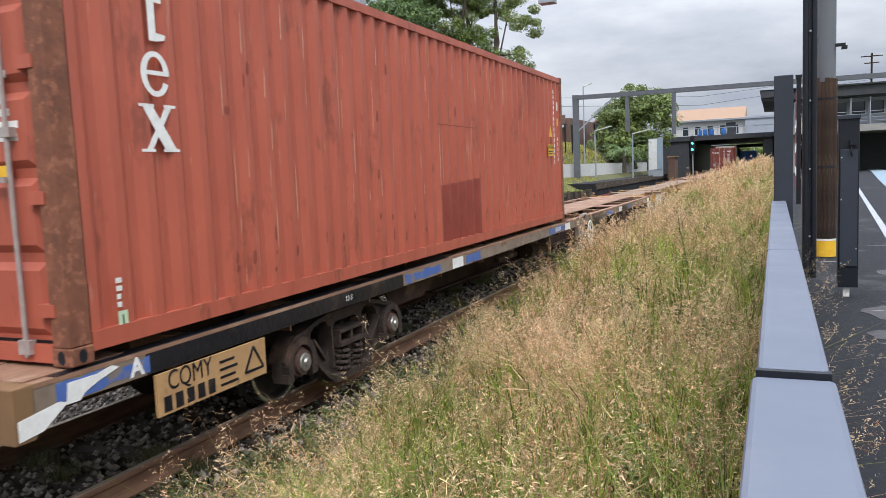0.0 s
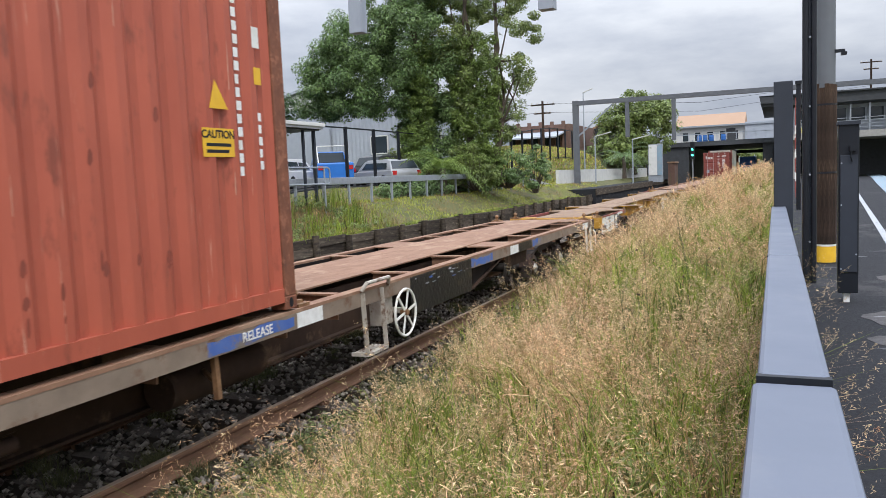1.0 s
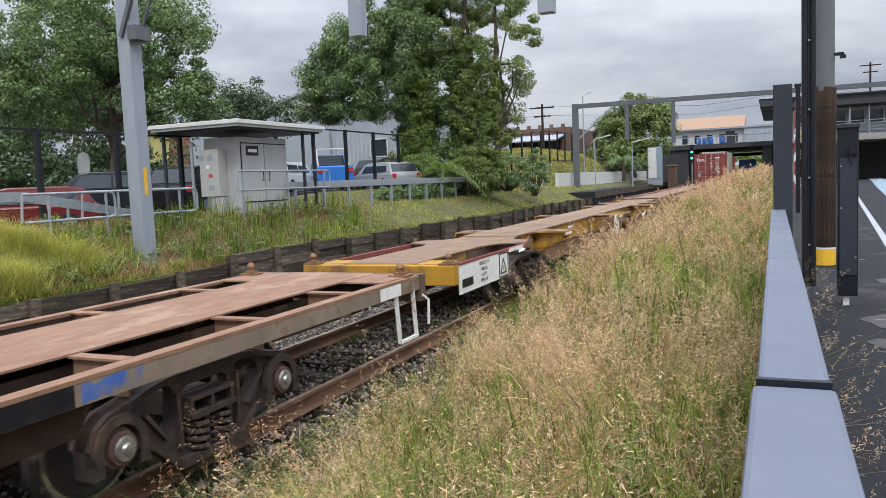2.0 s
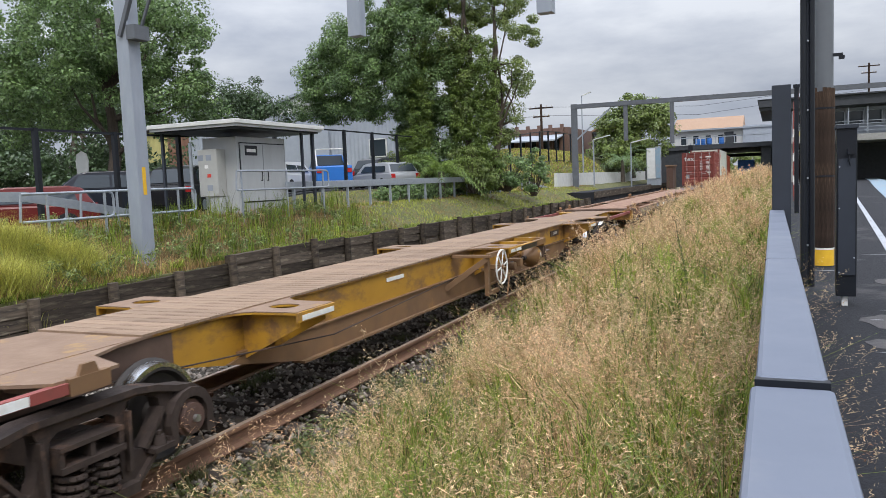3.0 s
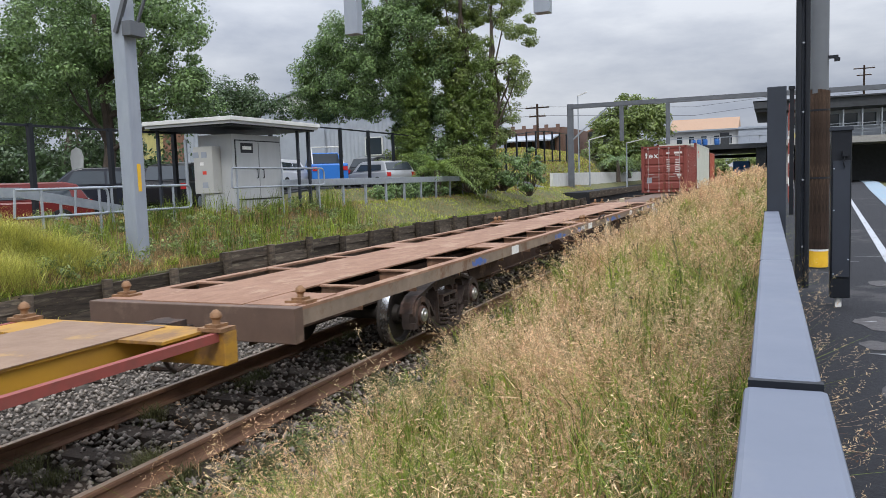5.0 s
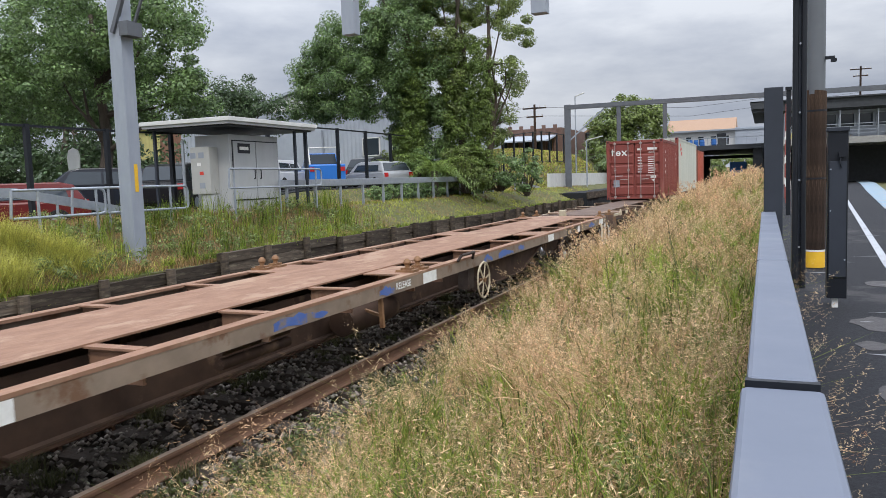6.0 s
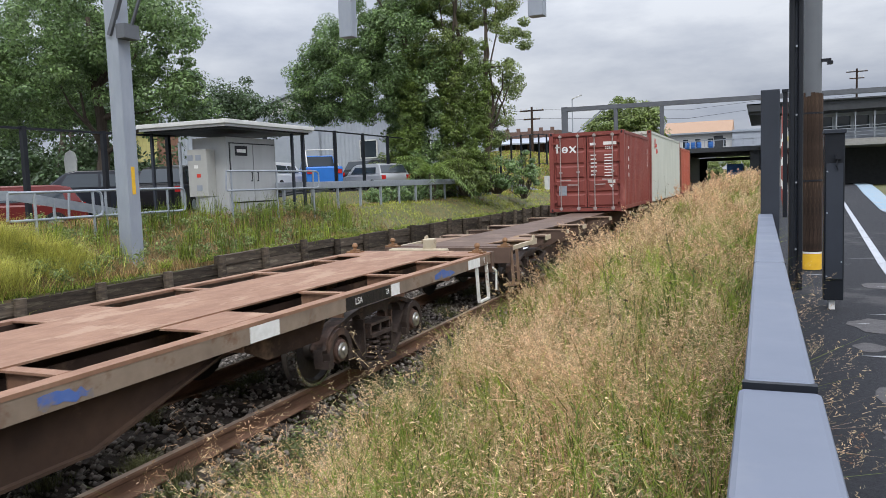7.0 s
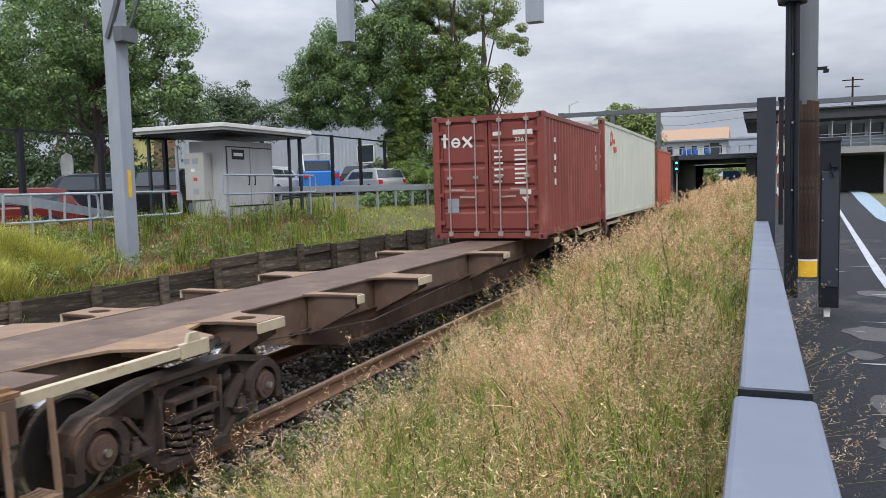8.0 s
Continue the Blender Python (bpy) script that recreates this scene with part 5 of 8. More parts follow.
bars(box_a, 11.53, 1.2065, 2.62, 0.06, 14, 0.075, 0.03, M["white"], 5)
bars(box_a, 11.80, 1.2065, 1.70, 0.05, 5, 0.07, 0.03, M["white"], 7)
lettering(box_a, "4561", 0.15, M["white"], 0.72, 0.033, 2.34, FACE_BACK)
bars(box_a, 0.0345, 0.50, 2.60, 0.42, 1, 0.12, 0.05, M["white"], 3, "y")
bars(box_a, 0.0345, 0.50, 1.98, 0.42, 8, 0.045, 0.032, M["white"], 4, "y")
part("yellow_sticker", Geo().box(0.66, 0.82, 0.030, 0.034, 1.18, 1.25), M["yellow_mark"], box_a, "yellow sticker")

box_b = container(92.70, CZ, 6.058, 2.591, "box_red_b", "box_red_b", "short dull red shipping container with closed doors")
# maker's mark on the door: stroke, ring and cross
for i, g in enumerate((Geo().box(-0.98, -0.92, 0.0305, 0.034, 1.93, 2.22).box(-1.02, -0.86, 0.0305, 0.034, 2.10, 2.14), Geo().lathe([(0.0, 0.06), (0.0, 0.105)], "y", 20, (-0.70, 0.031, 2.03)).box(-0.79, -0.60, 0.029, 0.032, 2.01, 2.05),
                       Geo().bar((-0.54, 0.031, 2.14), (-0.34, 0.031, 1.93), 0.004, 0.06).bar((-0.34, 0.030, 2.14), (-0.54, 0.030, 1.93), 0.004, 0.04))):
    part("logo_shape", g, M["white"], box_b, "white logo shape")
bars(box_b, 0.0345, 0.12, 2.22, 0.26, 1, 0.08, 0.03, M["white"], 31, "y")
bars(box_b, 0.0345, 0.55, 2.24, 0.48, 1, 0.10, 0.03, M["white"], 33, "y")
lettering(box_b, "2261", 0.13, M["white"], 0.72, 0.033, 2.04, FACE_BACK)
bars(box_b, 0.0345, 0.14, 1.84, 0.20, 6, 0.04, 0.085, M["white"], 34, "y")
bars(box_b, 0.0345, 0.58, 1.84, 0.28, 8, 0.035, 0.06, M["white"], 35, "y")
part("grey_plate", Geo().box(-0.92, -0.66, 0.0305, 0.034, 0.55, 0.86), M["galv"], box_b, "grey data plate")
part("sticker", Geo().box(0.68, 0.92, 0.0305, 0.034, 0.92, 1.02).prism([(0.72, 0.87), (0.88, 0.87), (0.80, 0.77)], "y", 0.0305, 0.034), M["white_worn"], box_b, "white triangular sticker")
bars(box_b, 0.86, 1.2065, 2.10, 0.17, 1, 0.10, 0.2, M["white"], 36)
bars(box_b, 0.86, 1.2065, 1.75, 0.17, 3, 0.13, 0.13, M["white"], 37)
bars(box_b, 5.45, 1.2065, 2.1, 0.09, 3, 0.16, 0.08, M["white"], 38)

box_c = container(99.35, CZ, 12.192, 2.896, "box_white", "box_red_b", "long off-white shipping container")
part("logo_shape", Geo().lathe([(0.0, 0.10), (0.0, 0.22)], "x", 18, (1.2075, 1.35, 2.42)).box(1.2065, 1.2085, 1.62, 1.95, 2.28, 2.42).prism([(1.6, 2.2), (2.2, 2.2), (2.2, 2.05), (1.7, 2.0)], "x", 1.2065, 1.2085), M["red_logo"], box_c, "red logo shape")
box_d = container(112.2, CZ, 6.058, 2.591, "box_red", "box_rust", "short worn red shipping container at the back")
# ---------------------------------------------------------------- plants
def leaf_material(name, c1, c2, rand=0.35, see=0.25, rough=0.55, spec=0.3):
    return material(name, c1, c2, rough, scale=0.9, bump=0, rand=rand, island=True, see=see, spec=spec)


M["leaf"] = leaf_material("green_tree_leaf", (0.22, 0.32, 0.115), (0.09, 0.155, 0.055), 0.55, 0.3, 0.38, 0.5)
M["leaf_dark"] = leaf_material("dark_green_leaf", (0.105, 0.16, 0.07), (0.05, 0.085, 0.037), 0.5, 0.22, 0.42, 0.45)
M["leaf_olive"] = leaf_material("olive_green_leaf", (0.26, 0.32, 0.095), (0.115, 0.165, 0.05), 0.5, 0.3, 0.4, 0.45)
M["leaf_light"] = leaf_material("yellow_green_ivy_leaf", (0.21, 0.285, 0.065), (0.10, 0.155, 0.04), 0.5, 0.3, 0.42, 0.4)
M["bark"] = material("grey_brown_bark", (0.11, 0.085, 0.065), (0.06, 0.048, 0.038), 0.9, scale=6, stretch=(2, 2, 0.4), bump=0.7)
M["blade"] = leaf_material("green_grass_blade", (0.28, 0.34, 0.05), (0.085, 0.135, 0.018), 0.8, 0.32)
M["blade_lime"] = leaf_material("bright_green_grass_blade", (0.46, 0.45, 0.10), (0.25, 0.30, 0.05), 0.5, 0.35)
M["tuft"] = leaf_material("dull_dark_tuft_blade", (0.13, 0.125, 0.05), (0.06, 0.07, 0.026), 0.5, 0.2)
M["tussock"] = leaf_material("pale_lime_tussock_blade", (0.62, 0.58, 0.16), (0.38, 0.40, 0.085), 0.45, 0.35)
M["straw"] = leaf_material("dry_straw_stem", (0.50, 0.335, 0.16), (0.26, 0.165, 0.072), 0.55, 0.3)
M["seed"] = leaf_material("pale_grass_seed_head", (0.86, 0.65, 0.40), (0.54, 0.385, 0.205), 0.55, 0.33)
M["seed_tan"] = leaf_material("pinkish_tan_seed_head", (0.80, 0.52, 0.32), (0.48, 0.285, 0.145), 0.5, 0.3)
# green darkened to paint the shaded gaps in the bank grass
M["blade_low"] = leaf_material("shade_darkened_green_blade", (0.065, 0.09, 0.02), (0.028, 0.045, 0.011), 0.5, 0.2)
M["dead_stem"] = leaf_material("brown_dead_stem", (0.30, 0.20, 0.10), (0.17, 0.11, 0.055), 0.45, 0.15)
M["seed_red"] = leaf_material("reddish_seed_head", (0.36, 0.19, 0.10), (0.26, 0.125, 0.065), 0.4, 0.25)
M["head_dark"] = leaf_material("dark_brown_flower_head", (0.10, 0.06, 0.035), (0.065, 0.04, 0.025), 0.3, 0.1)
M["weed"] = leaf_material("dark_weed_leaf", (0.13, 0.15, 0.055), (0.075, 0.10, 0.035), 0.4, 0.25)


def leaf_cloud(rng, centres, per, spread, size, droop=0.2, flat=0.72):
    """Pillow-shaped clumps of folded leaves that lie on each clump's surface: vertices and faces."""
    centres = np.asarray(centres, float)
    c = np.repeat(centres, per, axis=0)
    n = len(c)
    d = rng.normal(size=(n, 3))
    d /= np.linalg.norm(d, axis=1)[:, None]
    r = np.repeat(spread * rng.uniform(0.55, 1.3, len(centres)), per) * rng.random(n) ** 0.28
    p = c + d * r[:, None] * np.array([1, 1, flat])
    face = d + np.array([0, 0, 0.45]) + rng.normal(scale=0.38, size=(n, 3))
    face /= np.linalg.norm(face, axis=1)[:, None]
    out = np.cross(face, rng.normal(size=(n, 3))) + d * 0.3 - np.array([0, 0, droop])
    out /= np.linalg.norm(out, axis=1)[:, None]
    side = np.cross(out, face)
    side /= np.linalg.norm(side, axis=1)[:, None] + 1e-9
    s = size * rng.uniform(0.6, 1.3, n)[:, None]
    up = np.cross(side, out)
    v = np.stack([p - out * s * 0.5, p + side * s * 0.32 + up * s * 0.08, p + out * s * 0.55, p - side * s * 0.32 + up * s * 0.08], 1).reshape(-1, 3)
    return v, np.arange(4 * n).reshape(-1, 4)


def limb(g, a, b, r0, r1, rng, k=5, wob=0.12):
    a, b = Vector(a), Vector(b)
    pts = [a.lerp(b, i / k) + Vector(rng.normal(scale=wob, size=3)) * (0 if i in (0, k) else (b - a).length * 0.25) for i in range(k + 1)]
    for i in range(k):
        g.tube(pts[i], pts[i + 1], r0 + (r1 - r0) * i / k, 8, r2=r0 + (r1 - r0) * (i + 1) / k)
    return pts


def tree(name, label, base, blobs, leaf, seed, clumps=90, per=110, size=0.20, spread=0.55, trunks=None, trunk_r=0.22, ivy=None):
    """A tapered trunk, limbs to every part of the crown, and leaf clumps on the shells of the crown's lobes."""
    rng = np.random.default_rng(seed)
    t = thing(name, label, "tree", at=pose(*base))
    B = Vector(base)
    centres = []
    tot = sum(b[3] * b[4] for b in blobs)
    for bx, by, bz, rx, rz in blobs:
        k = max(6, int(clumps * rx * rz / tot * 1.0))
        for _ in range(k):
            d = rng.normal(size=3)
            d /= np.linalg.norm(d)
            q = 0.55 + 0.50 * rng.random() ** 0.6
            w = 1 + 0.22 * noise.noise((bx + d[0] * 2, by + d[1] * 2, bz + d[2] * 2))
            centres.append((bx + d[0] * rx * q * w - B.x, by + d[1] * rx * q * w - B.y, bz + d[2] * rz * q * w - B.z))
    trunk = Geo()
    for tx, ty, top in (trunks or [(B.x, B.y, max(b[2] for b in blobs))]):
        pts = limb(trunk, (tx - B.x, ty - B.y, -0.3), (tx - B.x + rng.normal(scale=0.3), ty - B.y, top - B.z), trunk_r, trunk_r * 0.3, rng, 6, 0.05)
        near = sorted(blobs, key=lambda b: abs(b[0] - tx))[:3]
        for bx, by, bz, rx, rz in near:
            for _ in range(3):
                s = pts[int(rng.integers(2, 6))]
                e = (bx - B.x + rng.normal(scale=rx * 0.4), by - B.y + rng.normal(scale=rx * 0.4), bz - B.z + rng.normal(scale=rz * 0.35))
                limb(trunk, s, e, trunk_r * 0.35, 0.02, rng, 4)
    part("trunk", trunk, M["bark"], t, "grey-brown trunk and limbs", smooth=True)
    v, f = leaf_cloud(rng, centres, per, spread, size)
    part("crown", raw_mesh("crown", v, f, [M[leaf]]), None, t, "dense uneven green crown")
    if ivy:
        cs = []
        for tx, ty, z0, z1, r in ivy:
            for _ in range(int((z1 - z0) * 22)):
                a, zz = rng.uniform(0, 6.28), rng.uniform(z0, z1)
                rr = r * rng.uniform(0.6, 1.1)
                cs.append((tx + rr * math.cos(a) - B.x, ty + rr * math.sin(a) - B.y, zz - B.z))
        v, f = leaf_cloud(rng, cs, 80, 0.30, 0.10, 0.5)
        part("ivy", raw_mesh("ivy", v, f, [M["leaf_light"]]), None, t, "yellow-green ivy on the trunks")
    return t


tree("tree", "tall dark leafy tree with an ivy-covered trunk beside the car park", (-12.3, 37.6, 1.9),
     [(-16.9, 38.0, 7.7, 2.5, 2.0), (-17.3, 37.6, 8.9, 1.7, 1.2), (-15.2, 37.2, 9.6, 2.1, 1.6), (-13.0, 37.8, 12.2, 2.4, 2.3), (-12.6, 37.4, 9.2, 2.2, 2.2), (-14.4, 37.0, 7.3, 2.2, 1.6), (-11.3, 38.4, 7.6, 1.4, 1.8), (-11.2, 38.6, 4.9, 1.4, 1.4), (-18.2, 37.6, 6.3, 1.4, 0.9), (-12.9, 38.6, 5.6, 1.6, 1.3)],
     "leaf", 21, clumps=430, per=340, size=0.125, spread=0.62, trunks=[(-12.3, 37.6, 11.5)], trunk_r=0.32,
     ivy=[(-12.1, 37.2, 1.9, 8.6, 0.55), (-11.75, 36.9, 1.7, 9.4, 0.55), (-12.3, 36.9, 1.7, 5.0, 0.6)])
tree("tree", "tall lighter tree with ivy climbing its bare trunks", (-9.2, 38.8, 1.9),
     [(-10.2, 39.0, 12.6, 2.0, 2.0), (-10.4, 39.0, 9.6, 1.8, 2.3), (-9.4, 39.2, 6.4, 1.7, 2.4), (-7.6, 38.8, 11.4, 1.3, 1.2), (-6.4, 38.6, 9.6, 1.0, 0.7), (-6.9, 38.6, 7.6, 1.0, 0.9), (-7.9, 38.6, 5.2, 1.0, 1.2)],
     "leaf_olive", 22, clumps=230, per=300, size=0.11, spread=0.5, trunks=[(-9.6, 38.4, 12.5), (-8.0, 38.2, 11.0)], trunk_r=0.22,
     ivy=[(-9.7, 38.0, 1.6, 9.4, 0.6), (-8.2, 37.6, 1.6, 9.4, 0.5), (-8.9, 38.0, 2.0, 7.4, 0.6)])
tree("tree", "broad leafy street tree overhanging the car park", (-19.3, 23.5, 1.3),
     [(-22.5, 24, 8.6, 3.4, 2.6), (-18.6, 23.5, 9.2, 3.2, 2.6), (-16.4, 23.8, 7.2, 1.6, 2.0), (-20.5, 23, 6.3, 2.8, 1.5), (-16.5, 24, 5.8, 1.6, 1.2), (-25.5, 25, 8.0, 2.8, 2.6), (-23.5, 23, 5.4, 2.0, 1.1)],
     "leaf", 5, clumps=420, per=260, size=0.125, spread=0.6, trunk_r=0.3)
tree("tree", "dark leafy tree behind the parked cars", (-33, 34, 1.3),
     [(-34, 34, 6.0, 4.0, 3.4), (-28.5, 34, 5.0, 3.0, 2.6), (-39.5, 36, 6.5, 4.0, 3.6), (-31, 35, 9.0, 3.0, 2.4), (-31.5, 33, 3.0, 3.0, 2.0), (-37.5, 33.5, 3.0, 3.6, 2.2), (-44, 35, 4.5, 4.0, 3.6), (-27.0, 33, 3.2, 1.6, 1.5)], "leaf_dark", 6, clumps=330, per=110, size=0.27, spread=1.0)
tree("tree", "spreading small tree behind the equipment hut", (-21.0, 34, 1.9),
     [(-21.6, 34, 6.3, 1.9, 1.2), (-19.3, 34, 6.0, 1.5, 1.0), (-23.3, 34, 7.0, 1.4, 1.0), (-20.5, 34, 7.3, 1.3, 0.8)], "leaf_dark", 7, clumps=130, per=150, size=0.13, spread=0.55, trunk_r=0.16)
tree("tree", "rounded dense tree on the grassy hill", (-8.8, 86, 2.0),
     [(-10.4, 86, 6.0, 2.8, 2.6), (-7.4, 86, 6.6, 2.9, 2.9), (-8.4, 86, 8.6, 2.4, 2.0), (-11.0, 86, 7.8, 1.8, 1.5), (-6.2, 86, 8.6, 1.6, 1.5), (-9, 85, 4.4, 3.6, 1.6)], "leaf_olive", 9, clumps=240, per=110, size=0.28, spread=0.9)


def shrub(label, x, y, z, r, h, leaf, seed, clumps=26, per=90, size=0.15):
    rng = np.random.default_rng(seed)
    s = thing("shrub", label, "shrub", at=pose(x, y, z))
    g = Geo()
    cs = []
    for _ in range(clumps):
        a, q = rng.uniform(0, 6.28), rng.random() ** 0.5
        c = (r * q * math.cos(a), r * q * math.sin(a), h * rng.uniform(0.15, 1.0) * (1.1 - 0.5 * q))
        cs.append(c)
        g.tube((c[0] * 0.15, c[1] * 0.15, -0.1), c, 0.03, 5, r2=0.008)
    tagged(part("stem", g, M["bark"], s), kind="stuff")
    v, f = leaf_cloud(rng, cs, per, 0.34, size)
    part("foliage", raw_mesh("foliage", v, f, [M[leaf]]), None, s)
    return s


shrub("leafy green shrub at the end of the guard rail", -7.5, 43, 1.2, 1.1, 2.9, "leaf", 3)
shrub("low dark shrub under the tall trees", -13.8, 40, 1.9, 1.6, 2.0, "leaf_dark", 4)
shrub("yellow-green shrub under the tall trees", -10.8, 40.5, 2.0, 1.8, 2.2, "leaf", 14)
for i, (sx, sy, sr, sh) in enumerate(((-12.9, 36.6, 1.2, 2.2), (-11.2, 36.2, 1.3, 2.0), (-8.9, 37.0, 1.2, 2.4), (-7.6, 38.4, 1.1, 2.0), (-10.2, 37.6, 1.4, 2.6))):
    tagged(shrub("dense leafy undergrowth below the tall trees", sx, sy, 1.6, sr, sh, "leaf" if i % 2 else "leaf_olive", 70 + i, 40, 130, 0.11), group="undergrowth below the trees")
for i, (sx, sy) in enumerate(((-10.0, 30.2), (-10.3, 32.2), (-9.9, 34.0), (-10.4, 37.4), (-10.0, 39.4), (-10.2, 41.6))):
    tagged(shrub("low dark ivy-like undergrowth behind the guard rail", sx, sy, 1.3, 0.95, 0.85, "leaf_dark" if i % 2 else "leaf", 40 + i, 22, 80, 0.11), group="undergrowth behind the guard rail")


def palm(label, x, y, z, n, length, h, seed, leaf="leaf"):
    rng = np.random.default_rng(seed)
    p = thing("palm", label, "palm", at=pose(x, y, z))
    part("trunk", Geo().tube((0, 0, -0.2), (0, 0, h), 0.22, 10, r2=0.16), M["bark"], p, smooth=True)
    for i in range(n):
        a = 2 * math.pi * i / n + rng.uniform(-0.2, 0.2)
        rise = rng.uniform(0.1, 1.3)
        g = Geo()
        pts = []
        for k in range(9):
            u = k / 8
            d = length * u * math.cos(rise * (1 - 0.4 * u))
            zz = h + length * (math.sin(rise) * u - 0.75 * u * u * (1.3 - 0.4 * rise))
            pts.append(Vector((d * math.cos(a), d * math.sin(a), zz)))
        side = Vector((-math.sin(a), math.cos(a), 0))
        for k in range(8):
            g.bar(pts[k], pts[k + 1], 0.02)
            for j in (0, 0.5):
                q = pts[k].lerp(pts[k + 1], j)
                ll = 0.42 * length / 2.5 * (1 - 0.5 * k / 8) * (0.5 if k == 0 else 1)
                for s in (-1, 1):
                    tip = q + side * s * ll + (pts[k + 1] - pts[k]).normalized() * ll * 0.6 - Vector((0, 0, ll * 0.45))
                    w = (pts[k + 1] - pts[k]).normalized() * 0.035
                    g.add([q - w, q + w, tip], [(0, 1, 2)])
        part("frond", g, M[leaf], p)
    return p


palm("young palm with arching fronds under the trees", -9.75, 34.8, 1.35, 24, 2.6, 1.3, 2, "leaf_light")
palm("palm with drooping grey-green fronds on the hill", -8.6, 78.0, 1.6, 18, 3.4, 2.0, 8)

# ---------------------------------------------------------------- grass
def blades(rng, x, y, z, height, width, lean, bend=0.35):
    """Thin curved blades, two quads each."""
    n = len(x)
    a = rng.uniform(0, 2 * np.pi, n)
    h = height * rng.uniform(0.55, 1.15, n)
    L = lean * rng.uniform(0.2, 1.0, n) * h
    dx, dy = np.cos(a) * L, np.sin(a) * L
    b = rng.uniform(0, 2 * np.pi, n)
    wx, wy = np.cos(b) * width / 2, np.sin(b) * width / 2
    P = np.stack([x, y, z], 1)
    mid = P + np.stack([dx * bend, dy * bend, h * 0.55], 1)
    top = P + np.stack([dx, dy, h * (1 - 0.25 * lean)], 1)
    W = np.stack([wx, wy, np.zeros(n)], 1)
    v = np.stack([P - W, P + W, mid + W * 0.8, mid - W * 0.8, top], 1).reshape(-1, 3)
    i = 5 * np.arange(n)[:, None]
    f = np.concatenate([i + np.array([[0, 1, 2]]), i + np.array([[0, 2, 3]]), i + np.array([[3, 2, 4]])], 0)
    return v, f, top


def plume(rng, top, k, size, length, sway=None, wide=0.42, fat=1.0):
    """Airy panicles: k thin branches round the upper stem, each with two or three grains."""
    n = len(top)
    axis = np.tile([0.0, 0.0, 1.0], (n, 1)) + (0 if sway is None else sway * 2.2)
    axis /= np.linalg.norm(axis, axis=1)[:, None]
    L = length * rng.uniform(0.6, 1.35, n)
    A, T, LL, F = (np.repeat(q, k, axis=0) for q in (axis, top, L, np.broadcast_to(fat, n)))
    u = np.tile(np.linspace(0, 1, k), n)
    o = T - A * (LL * (1 - u))[:, None]
    h = rng.normal(size=(n * k, 3)) * np.array([1, 1, 0.35])
    h /= np.linalg.norm(h, axis=1)[:, None]
    d = h + A * 0.7 - np.array([0, 0, 0.25])
    e = o + d * (LL * wide * (1.05 - 0.75 * u) * rng.uniform(0.5, 1.1, n * k))[:, None]
    w = np.cross(d, rng.normal(size=(n * k, 3)))
    w = w / (np.linalg.norm(w, axis=1)[:, None] + 1e-9) * (0.0011 * F)[:, None]
    tri = [np.stack([o - w, o + w, e], 1)]
    for q in (0.55, 0.8, 1.0):
        p = o + (e - o) * q + rng.normal(scale=0.006, size=(n * k, 3))
        g = d + rng.normal(scale=0.6, size=(n * k, 3)) - np.array([0, 0, 0.4])
        g /= np.linalg.norm(g, axis=1)[:, None]
        c = np.cross(g, rng.normal(size=(n * k, 3)))
        c /= np.linalg.norm(c, axis=1)[:, None] + 1e-9
        z = (size * F * rng.uniform(0.6, 1.4, n * k))[:, None]
        tri.append(np.stack([p - g * z, p + c * z * 0.5, p + g * z], 1))
    v = np.concatenate(tri, 0).reshape(-1, 3)
    return v, np.arange(len(v)).reshape(-1, 3)


def heights(x, y):
    return np.array([ground_height(a, b) for a, b in zip(x, y)])


def stuff(name, label, v, f, mat, category="grass"):
    ob = new(name, raw_mesh(name, v, f, [M[mat]], 3))
    return tagged(ob, label, category, kind="stuff")


def bank_points(rng, n, power, y1=66, x_low=2.02):
    """Places on the bank between the ballast shoulder and the fence, denser near by."""
    y = 1.2 + (y1 - 1.2) * rng.random(n) ** power
    edge = x_low + 0.25 * np.sin(y * 1.7) + 0.15 * np.sin(y * 4.1 + 1) - 1.02 * np.clip((y - 6.0) / 4.5, 0, 1)
    edge = np.maximum(edge, 0.98)
    x = edge + (5.14 - edge) * rng.random(n) ** 0.92
    return x, y


def clump_points(rng, n, per, power, radius):
    """Plants in clumps: the places, each clump's size, its lean and its number."""
    cx, cy = bank_points(rng, n, power)
    k = np.repeat(np.arange(n), per)
    r = radius * rng.uniform(0.5, 1.4, n)[k]
    a, q = rng.uniform(0, 6.28, n * per), rng.random(n * per) ** 0.5
    x, y = cx[k] + r * q * np.cos(a), cy[k] + r * q * np.sin(a)
    return np.minimum(x, 5.17), y, rng.uniform(0.6, 1.3, n)[k], rng.uniform(0, 6.28, n)[k], cx, cy, k


